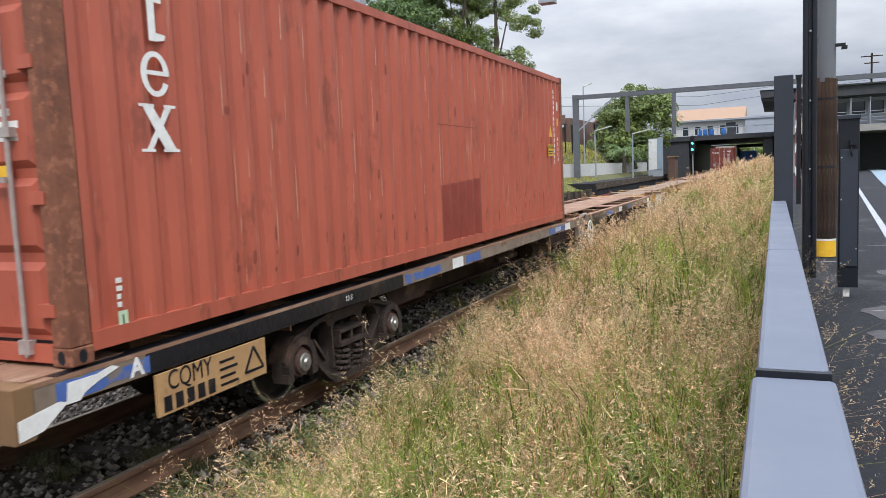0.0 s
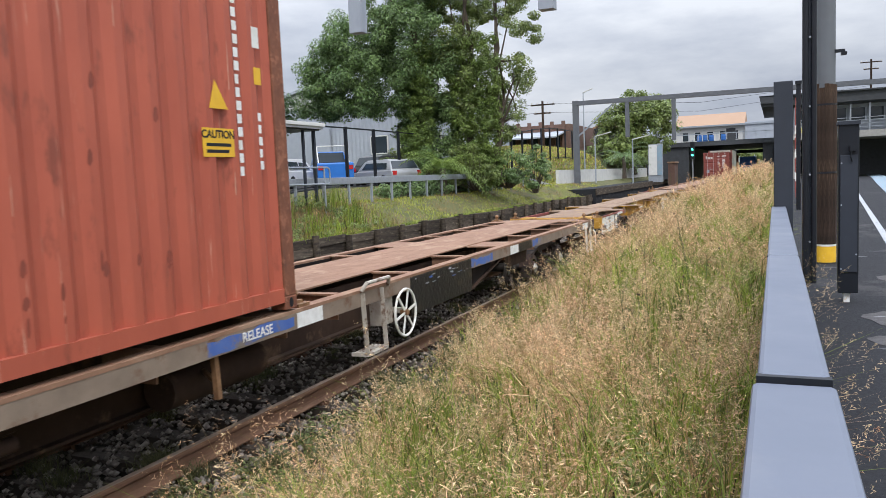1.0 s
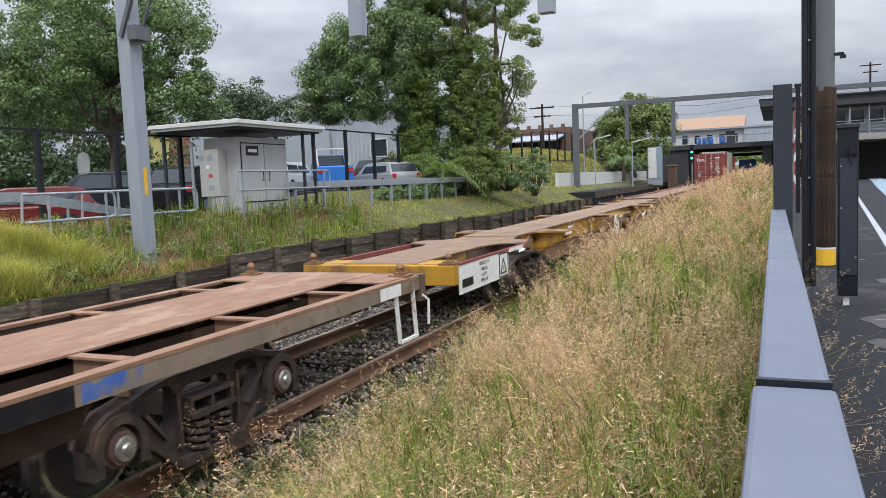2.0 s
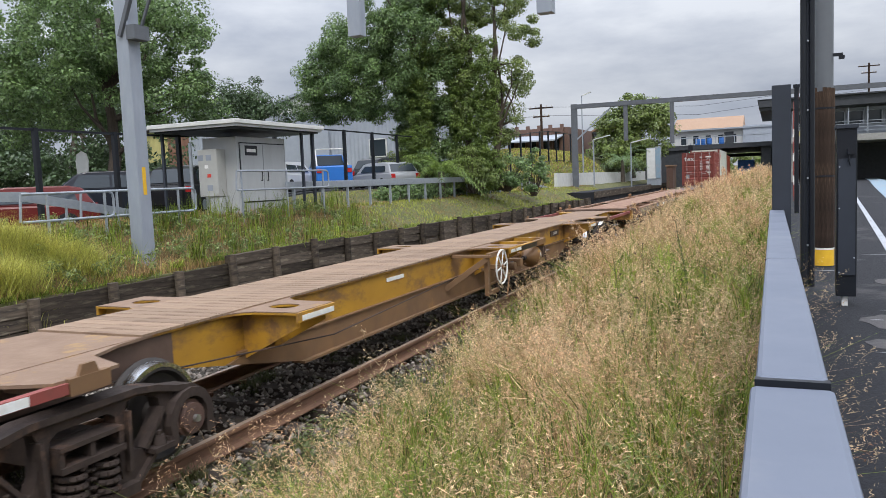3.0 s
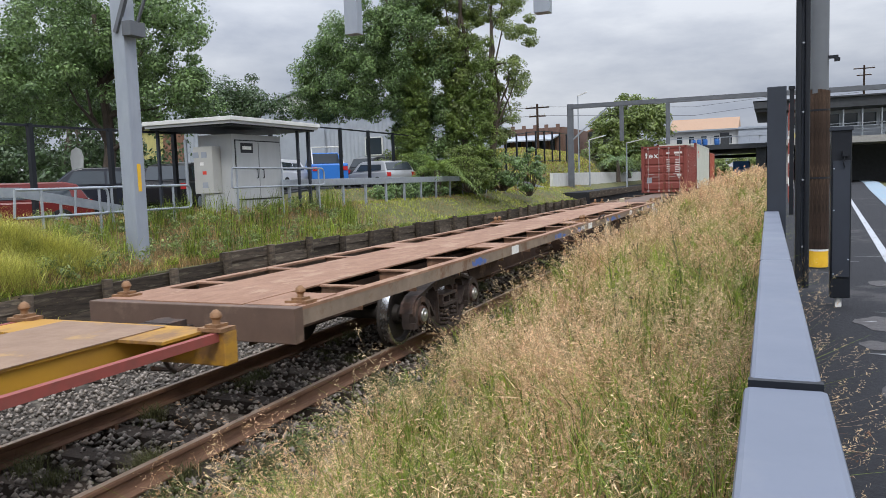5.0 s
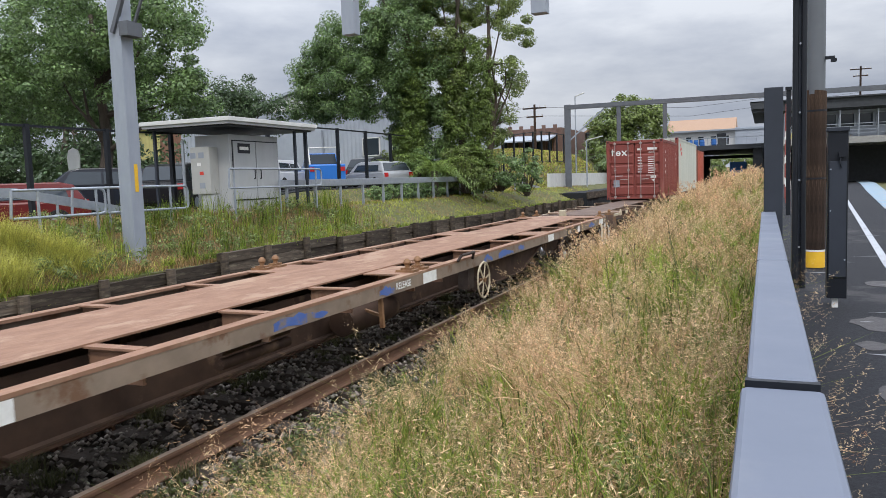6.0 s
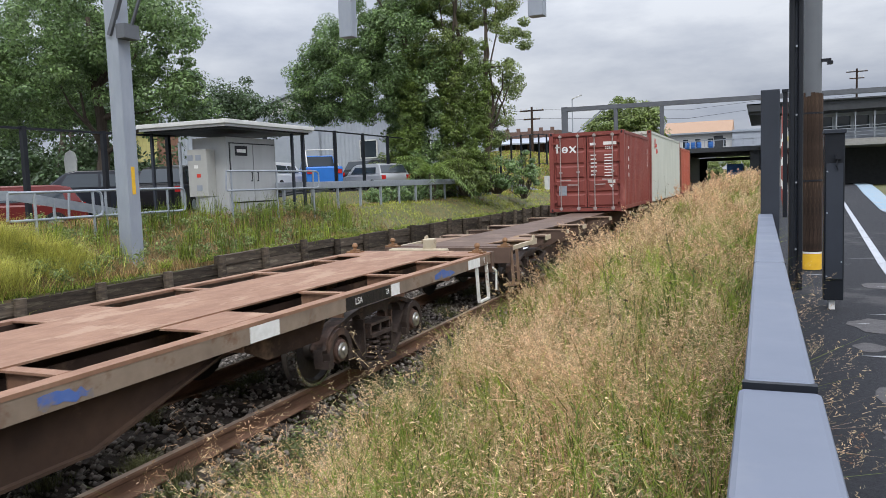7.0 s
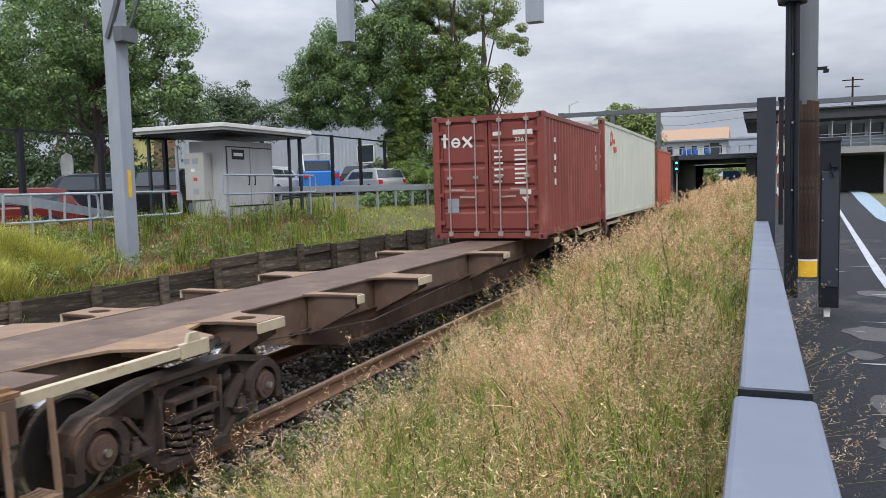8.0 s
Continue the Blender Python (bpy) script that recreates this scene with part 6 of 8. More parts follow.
def build_bank_grass():
    rng = np.random.default_rng(77)
    patch = lambda x, y, s, o: np.array([noise.noise((a * s + o, b * s, o)) for a, b in zip(x, y)])
    # low green sward, its colour darkened as shade between the taller clumps
    x, y = bank_points(rng, 28000, 2.2)
    v, f, _ = blades(rng, x, y, heights(x, y) - 0.03, 0.20 + 0.004 * y, 0.005 * (1 + y / 14), 0.9)
    stuff("grass", "dense low green grass on the railway bank", v, f, "blade_low")
    # arching green tufts, thick in patches and along the fence
    x, y, s, d, cx, cy, k = clump_points(rng, 2500, 36, 2.0, 0.12)
    w = (1.9 * patch(cx, cy, 0.75, 9.0) + 0.35 * np.clip(cx - 4.0, -0.6, 1))[k]
    keep = rng.random(len(x)) < 0.52 + w
    x, y, s = x[keep], y[keep], s[keep]
    v, f, _ = blades(rng, x, y, heights(x, y) - 0.03, 0.70 * s ** 1.3, 0.006 * (1 + y / 16), 0.95, 0.25)
    stuff("grass_tuft", "arching green grass tufts on the railway bank", v, f, "blade")
    # tangles of dry stems, each lying its own way
    x, y, s, d, cx, cy, k = clump_points(rng, 1500, 24, 2.0, 0.16)
    w = (1.6 * patch(cx, cy, 0.9, 3.0))[k]
    keep = rng.random(len(x)) < 0.6 + w
    x, y, s, d = x[keep], y[keep], s[keep], d[keep] + rng.normal(scale=0.5, size=int(keep.sum()))
    v, f, top = blades(rng, x, y, heights(x, y) - 0.02, 0.5 * s, 0.0042 * (1 + y / 13), 0.5)
    v = v.reshape(-1, 5, 3)
    lie = np.stack([np.cos(d), np.sin(d), np.full(len(d), -0.45)], 1) * (0.42 * s)[:, None]
    v[:, 2:4] += lie[:, None] * 0.35
    v[:, 4] += lie
    stuff("dry_grass", "dry straw-coloured grass stems on the railway bank", v.reshape(-1, 3), f, "straw")
    # bleached dead grass along the ballast shoulder
    y = 2.0 + 26 * rng.random(9000) ** 1.6
    x = 1.86 + rng.normal(scale=0.24, size=9000) - 0.5 * np.clip((y - 6) / 6, 0, 1)
    keep = patch(x, y, 1.6, 14.0) > -0.12
    x, y = np.maximum(x[keep], 1.05), y[keep]
    v, f, _ = blades(rng, x, y, np.maximum(heights(x, y), -0.27), 0.17, 0.005 * (1 + y / 12), 1.7)
    stuff("dead_grass", "bleached dead grass along the ballast shoulder", v, f, "seed_tan")
    # flowering clumps with airy heads
    kinds = (("seed_head", "airy blond grass seed heads on the railway bank", "seed", 1250, 17, 9, 0.0066, 9.0, -1.9, 1.8, 0.24),
             ("fine_seed_head", "fine pale grass seed heads on the near bank", "seed", 600, 14, 13, 0.0048, 6.0, 1.2, 3.2, 0.22),
             ("tan_seed_head", "pinkish tan grass seed heads on the railway bank", "seed_tan", 1000, 15, 10, 0.0066, 2.0, 1.9, 1.9, 0.21),
             ("red_seed_head", "reddish dry seed heads among the bank grass", "seed_red", 480, 10, 9, 0.0054, 4.0, 1.5, 2.0, 0.2))
    for name, label, mat, n, per, branches, size, off, bias, power, length in kinds:
        x, y, s, d, cx, cy, k = clump_points(rng, n, per, power, 0.17)
        w = patch(cx, cy, 0.75, off)[k]
        gap = patch(cx, cy, 1.3, 21.0)[k]
        keep = rng.random(len(x)) < (0.68 + bias * w) * np.clip(1.0 + 6.0 * (gap + 0.02), 0.05, 1.0)
        x, y, s, d = x[keep], y[keep], s[keep], d[keep]
        far = np.clip((y - 6.5) / 4, 0, 1)
        hh = 0.66 * s ** 1.6 * (0.5 + 0.36 * far + (0.5 - 0.36 * far) * np.clip((x - 1.3) / 1.5, 0, 1)) * rng.uniform(0.75, 1.15, len(x))
        v, f, top = blades(rng, x, y, heights(x, y), hh, 0.0028 * (1 + y / 11), 0.3)
        dd = d + rng.normal(scale=0.4, size=len(d))
        sway = np.stack([np.cos(dd), np.sin(dd), np.zeros(len(d))], 1) * (hh * 0.34)[:, None]
        v = v.reshape(-1, 5, 3)
        v[:, 2:4] += sway[:, None] * 0.4
        v[:, 4] += sway
        stuff(name.replace("head", "stem"), "thin flowering grass stems on the railway bank", v.reshape(-1, 3), f, "straw")
        v, f = plume(rng, top + sway, branches, size, length, sway, fat=0.88 + y / 10)
        stuff(name, label, v, f, mat)


build_bank_grass()


def weed(label, x, y, h, seed, lean=0.15, leafy=True):
    """A tall branching weed with small dark heads."""
    rng = np.random.default_rng(seed)
    w = thing("weed", label, "weed", at=pose(x, y, ground_height(x, y)))
    g = Geo()
    top = Vector((lean * h * rng.uniform(-1, 1), lean * h * rng.uniform(-1, 1), h))
    g.tube((0, 0, -0.05), top, 0.0045, 5, r2=0.002)
    heads = []
    for i in range(9):
        s = Vector((0, 0, 0)).lerp(top, 0.4 + 0.6 * i / 9)
        e = s + Vector((rng.normal(scale=0.10), rng.normal(scale=0.10), rng.uniform(0.05, 0.2)))
        g.tube(s, e, 0.0024, 4, r2=0.0014)
        heads.append(tuple(e))
    heads.append(tuple(top))
    part("stem", g, M["weed"], w)
    v, f = leaf_cloud(rng, heads[::2], 8, 0.011, 0.016)
    tagged(part("flower_head", raw_mesh("flower_head", v, f, [M["head_dark"]]), None, w), kind="stuff")
    if leafy:
        cs = [tuple(Vector((0, 0, 0)).lerp(top, u)) for u in (0.1, 0.2, 0.3, 0.42, 0.55)]
        v, f = leaf_cloud(rng, cs, 10, 0.10, 0.07)
        tagged(part("leaf", raw_mesh("leaf", v, f, [M["weed"]]), None, w), kind="stuff")
    return w


rnd = random.Random(12)
for i, (xx, yy, hh) in enumerate(((4.15, 6.37, 1.1), (4.16, 7.28, 1.05), (2.94, 7.9, 1.0), (4.7, 6.5, 0.9), (3.4, 7.4, 0.95), (4.4, 9.3, 1.1))):
    tagged(weed("tall thin weed with small dark heads in the bank grass", xx, yy, hh, 60 + i, 0.22, False), group="weeds on the bank")
for i in range(8):
    yy = 5.0 + 18 * rnd.random() ** 1.3
    xx = rnd.uniform(2.2, 5.05)
    tagged(weed("tall thin weed with small dark heads in the bank grass", xx, yy, rnd.uniform(0.7, 1.05), 100 + i, 0.3, False), group="weeds on the bank")
for i in range(16):
    yy = 26 + 30 * rnd.random()
    tagged(weed("tall leafy weed beside the track", rnd.uniform(1.4, 2.1), yy, rnd.uniform(1.3, 2.1), 300 + i), group="weeds on the bank")


def build_terrace_grass():
    rng = np.random.default_rng(31)
    n = 50000
    y = 4 + 60 * rng.random(n) ** 1.5
    x = -6.6 - 5.2 * rng.random(n) ** 1.3
    k = np.array([noise.noise((a * 0.8, b * 0.5, 2.0)) for a, b in zip(x, y)])
    mid = np.clip((y - 10.5) / 1.5, 0, 1) * np.clip((23.5 - y) / 2.5, 0, 1)
    lime = k + rng.normal(scale=0.16, size=n) > 0.02 + 0.60 * mid - 0.25 * np.clip((y - 23) / 3, 0, 1)
    h = 0.15 + 0.16 * k + 0.12 * mid + 0.22 * np.clip((11.5 - y) / 4, 0, 1)
    z = heights(x, y) - 0.03
    v, f, _ = blades(rng, x[lime], y[lime], z[lime], h[lime], 0.019, 0.9)
    stuff("terrace_grass", "bright yellow-green grass on the terrace behind the timber wall", v, f, "blade_lime")
    v, f, _ = blades(rng, x[~lime], y[~lime], z[~lime], h[~lime] + 0.05, 0.015, 0.8)
    stuff("terrace_dry_grass", "dry brownish grass on the terrace behind the timber wall", v, f, "straw")
    # grass that hangs over the wall's top
    n = 7000
    y = 4 + 46 * rng.random(n) ** 1.4
    keep = np.array([noise.noise((b * 1.3, 4.0, 0)) for b in y]) > -0.1
    y = y[keep]
    x = -6.62 + rng.normal(scale=0.06, size=len(y))
    v, f, _ = blades(rng, x, y, np.where(y < 12.6, 0.36, 0.52), 0.26, 0.012, 1.3, 0.5)
    stuff("wall_edge_grass", "ragged grass hanging over the timber wall", v, f, "blade")
    # tall green weeds near the handrail and round the mast
    n = 3000
    cy = 10.8 + 13 * rng.random(90)
    cx = rng.uniform(-9.3, -6.8, 90)
    t = rng.integers(0, 90, n)
    x, y = cx[t] + rng.normal(scale=0.09, size=n), cy[t] + rng.normal(scale=0.09, size=n)
    v, f, _ = blades(rng, x, y, heights(x, y), 0.45 + 0.6 * rng.random(90)[t], 0.013, 0.35)
    stuff("terrace_weeds", "tall green weeds in front of the equipment hut", v, f, "blade")
    # leafy dark weeds and brown dead stems among them
    cs = np.stack([rng.uniform(-9.2, -6.75, 260), 9.5 + 14 * rng.random(260), np.zeros(260)], 1)
    cs[:, 2] = heights(cs[:, 0], cs[:, 1]) + rng.uniform(0.08, 0.42, 260)
    v, f = leaf_cloud(rng, cs, 55, 0.17, 0.06)
    ob = new("terrace_leafy_weeds", raw_mesh("terrace_leafy_weeds", v, f, [M["leaf_olive"]]))
    tagged(ob, "leafy green weeds along the timber wall", "weed", kind="stuff")
    n = 5200
    x, y = rng.uniform(-9.0, -6.65, n), 5 + 20 * rng.random(n)
    v, f, _ = blades(rng, x, y, heights(x, y), 0.42, 0.008, 0.7)
    stuff("terrace_dead_stems", "brown dead stems on the terrace", v, f, "dead_stem")
    # big arching tussocks at the near end
    n = 21000
    c = np.array([(-7.3, 7.0), (-7.9, 8.6), (-8.3, 10.4), (-7.2, 9.2), (-8.9, 8.0), (-9.2, 9.8), (-7.6, 11.0), (-8.6, 6.6)])
    q = c[rng.integers(0, len(c), n)] + rng.normal(scale=0.28, size=(n, 2))
    v, f, _ = blades(rng, q[:, 0], q[:, 1], heights(q[:, 0], q[:, 1]), 0.85, 0.009, 1.45, 0.3)
    stuff("tussock_grass", "large arching lime-green grass tussocks above the timber wall", v, f, "tussock")
    # hill beyond
    for name, n, mat in (("hill_grass", 17000, "blade_lime"), ("hill_dry_grass", 8000, "straw")):
        y = 46 + 36 * rng.random(n)
        x = -9.0 - 11 * rng.random(n)
        x, y = x[(y < 53) | (x < -9.8)], y[(y < 53) | (x < -9.8)]
        v, f, _ = blades(rng, x, y, heights(x, y), 0.22, 0.07, 1.2)
        stuff(name, "yellowish grass on the low hill", v, f, mat)
    # sparse weeds along the near rail and between the rails
    n = 26000
    t = rng.integers(0, 110, n)
    cy, cx = 2.2 + rng.random(110) ** 1.5 * 24, np.where(rng.random(110) < 0.6, rng.uniform(0.95, 1.8, 110), rng.uniform(-0.6, 0.6, 110))
    x, y = cx[t] + rng.normal(scale=0.06, size=n), cy[t] + rng.normal(scale=0.07, size=n)
    v, f, _ = blades(rng, x, y, np.full(n, -0.24), 0.24 * rng.uniform(0.5, 1.2, 110)[t], 0.006, 0.95)
    stuff("track_weeds", "dark spiky weed tufts growing in the ballast", v, f, "tuft")
    # low leafy weeds on the shoulder
    k = 420
    cy = 2.6 + 9 * rng.random(k) ** 1.2
    cx = 1.15 + rng.random(k) * np.clip(0.95 - 0.07 * (cy - 3), 0.25, 1)
    keep = np.array([noise.noise((a * 2.2, b * 1.4, 7.0)) for a, b in zip(cx, cy)]) > -0.08
    cs = np.stack([cx, cy, -0.22 + rng.uniform(0.0, 0.14, k)], 1)[keep]
    v, f = leaf_cloud(rng, cs, 48, 0.12, 0.032, 0.2)
    tagged(new("shoulder_weeds", raw_mesh("shoulder_weeds", v, f, [M["weed"]])), "low dark leafy weeds on the ballast shoulder", "weed", kind="stuff")
    v, f = leaf_cloud(rng, cs[::2] + np.array([0, 0, 0.07]), 9, 0.13, 0.012, 0.0)
    tagged(new("shoulder_flowers", raw_mesh("shoulder_flowers", v, f, [M["seed"]])), "tiny pale flowers on the shoulder weeds", "weed", kind="stuff")


build_terrace_grass()


def fence_weeds():
    """Dry stems that lean over the platform side of the fence."""
    rng = np.random.default_rng(55)
    n = 51
    y = np.repeat(rng.uniform(1.7, 9.5, 17), 3)[:n] + rng.normal(scale=0.08, size=n)
    x = np.full(n, 5.40)
    a = rng.uniform(-0.9, 0.9, n)
    L = rng.uniform(0.12, 0.62, n)
    lean = np.stack([L * np.cos(a), L * np.sin(a), np.zeros(n)], 1)
    P = np.stack([x, y, np.full(n, 0.66)], 1)
    h = rng.uniform(0.12, 0.5, n)
    mid = P + lean * 0.35 + np.stack([0 * h, 0 * h, h * 0.65], 1)
    top = P + lean + np.stack([0 * h, 0 * h, h], 1)
    W = np.array([0.002, 0.004, 0])
    v = np.stack([P - W, P + W, mid + W * 0.8, mid - W * 0.8, top], 1).reshape(-1, 3)
    i = 5 * np.arange(n)[:, None]
    f = np.concatenate([i + np.array([[0, 1, 2]]), i + np.array([[0, 2, 3]]), i + np.array([[3, 2, 4]])], 0)
    stuff("fence_stem", "dry stems leaning over the platform beside the fence", v, f, "seed_tan")
    v, f = plume(rng, top, 8, 0.005, 0.16, lean, fat=1.5)
    stuff("fence_seed_head", "dry seed heads leaning over the platform", v, f, "seed")


fence_weeds()


def leafy_weed(x, y, h, seed):
    """A low broad-leaved weed."""
    rng = np.random.default_rng(seed)
    w = thing("leafy_weed", "low dark green broad-leaved weed", "weed", "leafy weeds", pose(x, y, ground_height(x, y)))
    g, cs = Geo(), []
    for i in range(7):
        a = rng.uniform(0, 6.28)
        e = (0.5 * h * math.cos(a) * rng.random(), 0.5 * h * math.sin(a) * rng.random(), h * rng.uniform(0.4, 1.0))
        g.tube((0, 0, -0.05), e, 0.006, 5, r2=0.002)
        cs += [tuple(c * u for c in e) for u in (0.5, 0.75, 1.0)]
    tagged(part("stem", g, M["weed"], w), kind="stuff")
    v, f = leaf_cloud(rng, cs, 14, 0.08, 0.028, 0.3)
    tagged(part("foliage", raw_mesh("foliage", v, f, [M["leaf_olive"]]), None, w), kind="stuff")
    return w


rnd = random.Random(23)
for i in range(28):
    leafy_weed(rnd.uniform(4.7, 5.1) if i < 5 else rnd.uniform(1.15, 1.75), 3.2 + 6.5 * rnd.random() ** 1.4, rnd.uniform(0.35, 0.5) if i < 5 else rnd.uniform(0.16, 0.30), 500 + i)
# ---------------------------------------------------------------- posts and structures by the platform
def build_portal():
    """Overhead-line portal: box mast, beam above, drop arms and a steel column on the platform."""
    m = thing("overhead_portal", "grey steel overhead-line portal with drop arms over the tracks", "overhead portal")
    g = Geo().box(-7.70, -7.36, 12.7, 13.04, 0.3, 9.4)
    part("mast", g, M["mast_grey"], m, "grey box-section mast", edge=0.01)
    part("mast_bracket", Geo().box(-7.36, -7.12, 12.66, 13.08, 5.42, 5.72).bar((-7.2, 12.9, 5.6), (-6.7, 12.9, 6.6), 0.05).bar((-7.55, 12.68, 5.5), (-7.1, 12.68, 6.5), 0.09), M["beam_dark"], m, "grey bracket with stays")
    part("mast_sign", Geo().box(-7.359, -7.354, 12.82, 12.92, 2.12, 2.72), M["yellow_mark"], m, "yellow warning strip")
    part("beam", Geo().box(-7.36, 6.1, 12.05, 12.4, 8.6, 8.95), M["mast_grey"], m)
    for x, z in ((-1.47, 4.74), (1.95, 4.72)):
        part("drop_arm", Geo().box(x - 0.125, x + 0.125, 12.0, 12.2, z, 8.9), M["mast_grey"], m, "grey box drop arm", edge=0.006)
    part("column", Geo().tube((5.91, 12.2, 0.7), (5.91, 12.2, 8.9), 0.118, 20), M["column"], m, "dark grey round steel column", smooth=True)
    rndp = random.Random(2)
    for k in range(9):
        a = math.pi * (1.0 + k / 8.0)
        cx, cy = 5.91 + 0.125 * math.cos(a), 12.2 + 0.125 * math.sin(a)
        part("cladding_board", Geo().box(-0.027, 0.027, -0.012, 0.012, 0.98, 3.22 + rndp.uniform(-0.05, 0.02)), M["pole_wood"], m, "weathered timber cladding board", at=pose(cx, cy, 0, 0, 0, math.degrees(a) + 90))
    for z in (1.98, 2.93):
        part("strap", Geo().tube((5.91, 12.2, z), (5.91, 12.2, z + 0.025), 0.142, 20), M["black_paint"], m, "dark steel strap", smooth=True)
    part("yellow_band", Geo().tube((5.91, 12.2, 0.72), (5.91, 12.2, 0.95), 0.135, 20), M["yellow_mark"], m, "yellow reflective band", smooth=True)
    part("camera_arm", Geo().box(5.990, 6.140, 12.14, 12.2, 3.650, 3.690).box(6.090, 6.160, 12.1, 12.22, 3.610, 3.650), M["black_paint"], m, "small dark fixture on the column")
    part("band_edge", Geo().tube((5.91, 12.2, 0.95), (5.91, 12.2, 0.975), 0.136, 20), M["white"], m, "white band edge", smooth=True)


build_portal()


def build_black_posts():
    p = thing("double_post", "tall black painted double steel post on the platform", "post")
    part("channel", Geo().box(5.545, 5.61, 10.1, 10.24, 0.68, 7.5), M["black_paint"], p, edge=0.024)
    part("channel", Geo().box(5.64, 5.70, 10.1, 10.24, 0.68, 7.5), M["black_paint"], p, edge=0.024)
    part("filler", Geo().box(5.61, 5.64, 10.15, 10.2, 0.68, 7.5), M["slate_paint"], p)
    for z in (1.2, 2.0, 2.8, 3.6):
        part("bolt", Geo().tube((5.625, 10.09, z), (5.625, 10.12, z), 0.012, 8), M["galv"], p, "bright bolt")
    part("collar", Geo().lathe([(0.0, 0.10), (0.0, 0.16), (0.05, 0.17), (0.09, 0.15), (0.09, 0.10)], "z", 20, (5.62, 10.17, 4.2)), M["black_paint"], p, "black steel collar", smooth=True)
    s = thing("gate_post", "black steel gate post with a latch box on the platform", "post")
    part("post", Geo().box(5.835, 6.02, 8.72, 8.9, 0.80, 2.52), M["black_paint"], s, edge=0.008)
    part("top_plate", Geo().box(5.825, 6.03, 8.70, 8.91, 2.50, 2.54), M["slate_paint"], s, edge=0.004)
    part("cover", Geo().box(5.85, 6.005, 8.702, 8.72, 1.02, 2.2), M["slate_paint"], s, "slate cover plate", edge=0.003)
    part("latch", Geo().box(5.93, 5.99, 8.66, 8.72, 2.24, 2.29).path([(5.95, 8.68, 2.24), (5.94, 8.67, 2.18), (5.955, 8.69, 2.13)], 0.006, 6), M["black_paint"], s, "small latch")
    for x, z in ((5.86, 2.12), (5.86, 1.7), (5.995, 1.2), (5.86, 1.05)):
        part("screw", Geo().tube((x, 8.695, z), (x, 8.71, z), 0.008, 8), M["galv"], s, "bright screw")
    part("foot", Geo().box(5.89, 5.945, 8.76, 8.86, 0.7, 0.80), M["white"], s, "white foot block")
    t = thing("slim_post", "slim black steel post further along the platform", "post")
    part("post", Geo().box(5.85, 5.98, 26.4, 26.53, 0.7, 4.58), M["black_paint"], t)
    part("cap", Geo().box(5.82, 6.01, 26.37, 26.56, 4.58, 4.68), M["black_paint"], t)
    for k, (x, y) in enumerate(((6.05, 31), (6.1, 36), (6.2, 42))):
        r = thing("red_fence_post", "red and white banded post beside the platform", "post", "banded posts")
        part("post", Geo().box(x - 0.06, x + 0.06, y, y + 0.12, 0.7, 4.9), M["red_mark"], r)
        for z in (1.4, 2.4, 3.4):
            part("band", Geo().box(x - 0.063, x + 0.063, y - 0.003, y + 0.123, z, z + 0.35), M["white"], r, "white band")


build_black_posts()

# ---------------------------------------------------------------- hut, handrails, guard rail, fence, car park
M["hut_grey"] = material("pale_grey_hut_paint", (0.43, 0.44, 0.445), (0.37, 0.38, 0.385), 0.5, scale=2, c3=(0.29, 0.32, 0.31), c3_at=0.66, stretch=(1, 1, 0.3), bump=0.04)
M["concrete"] = material("grey_concrete", (0.33, 0.32, 0.30), (0.25, 0.245, 0.23), 0.85, scale=5, bump=0.3)


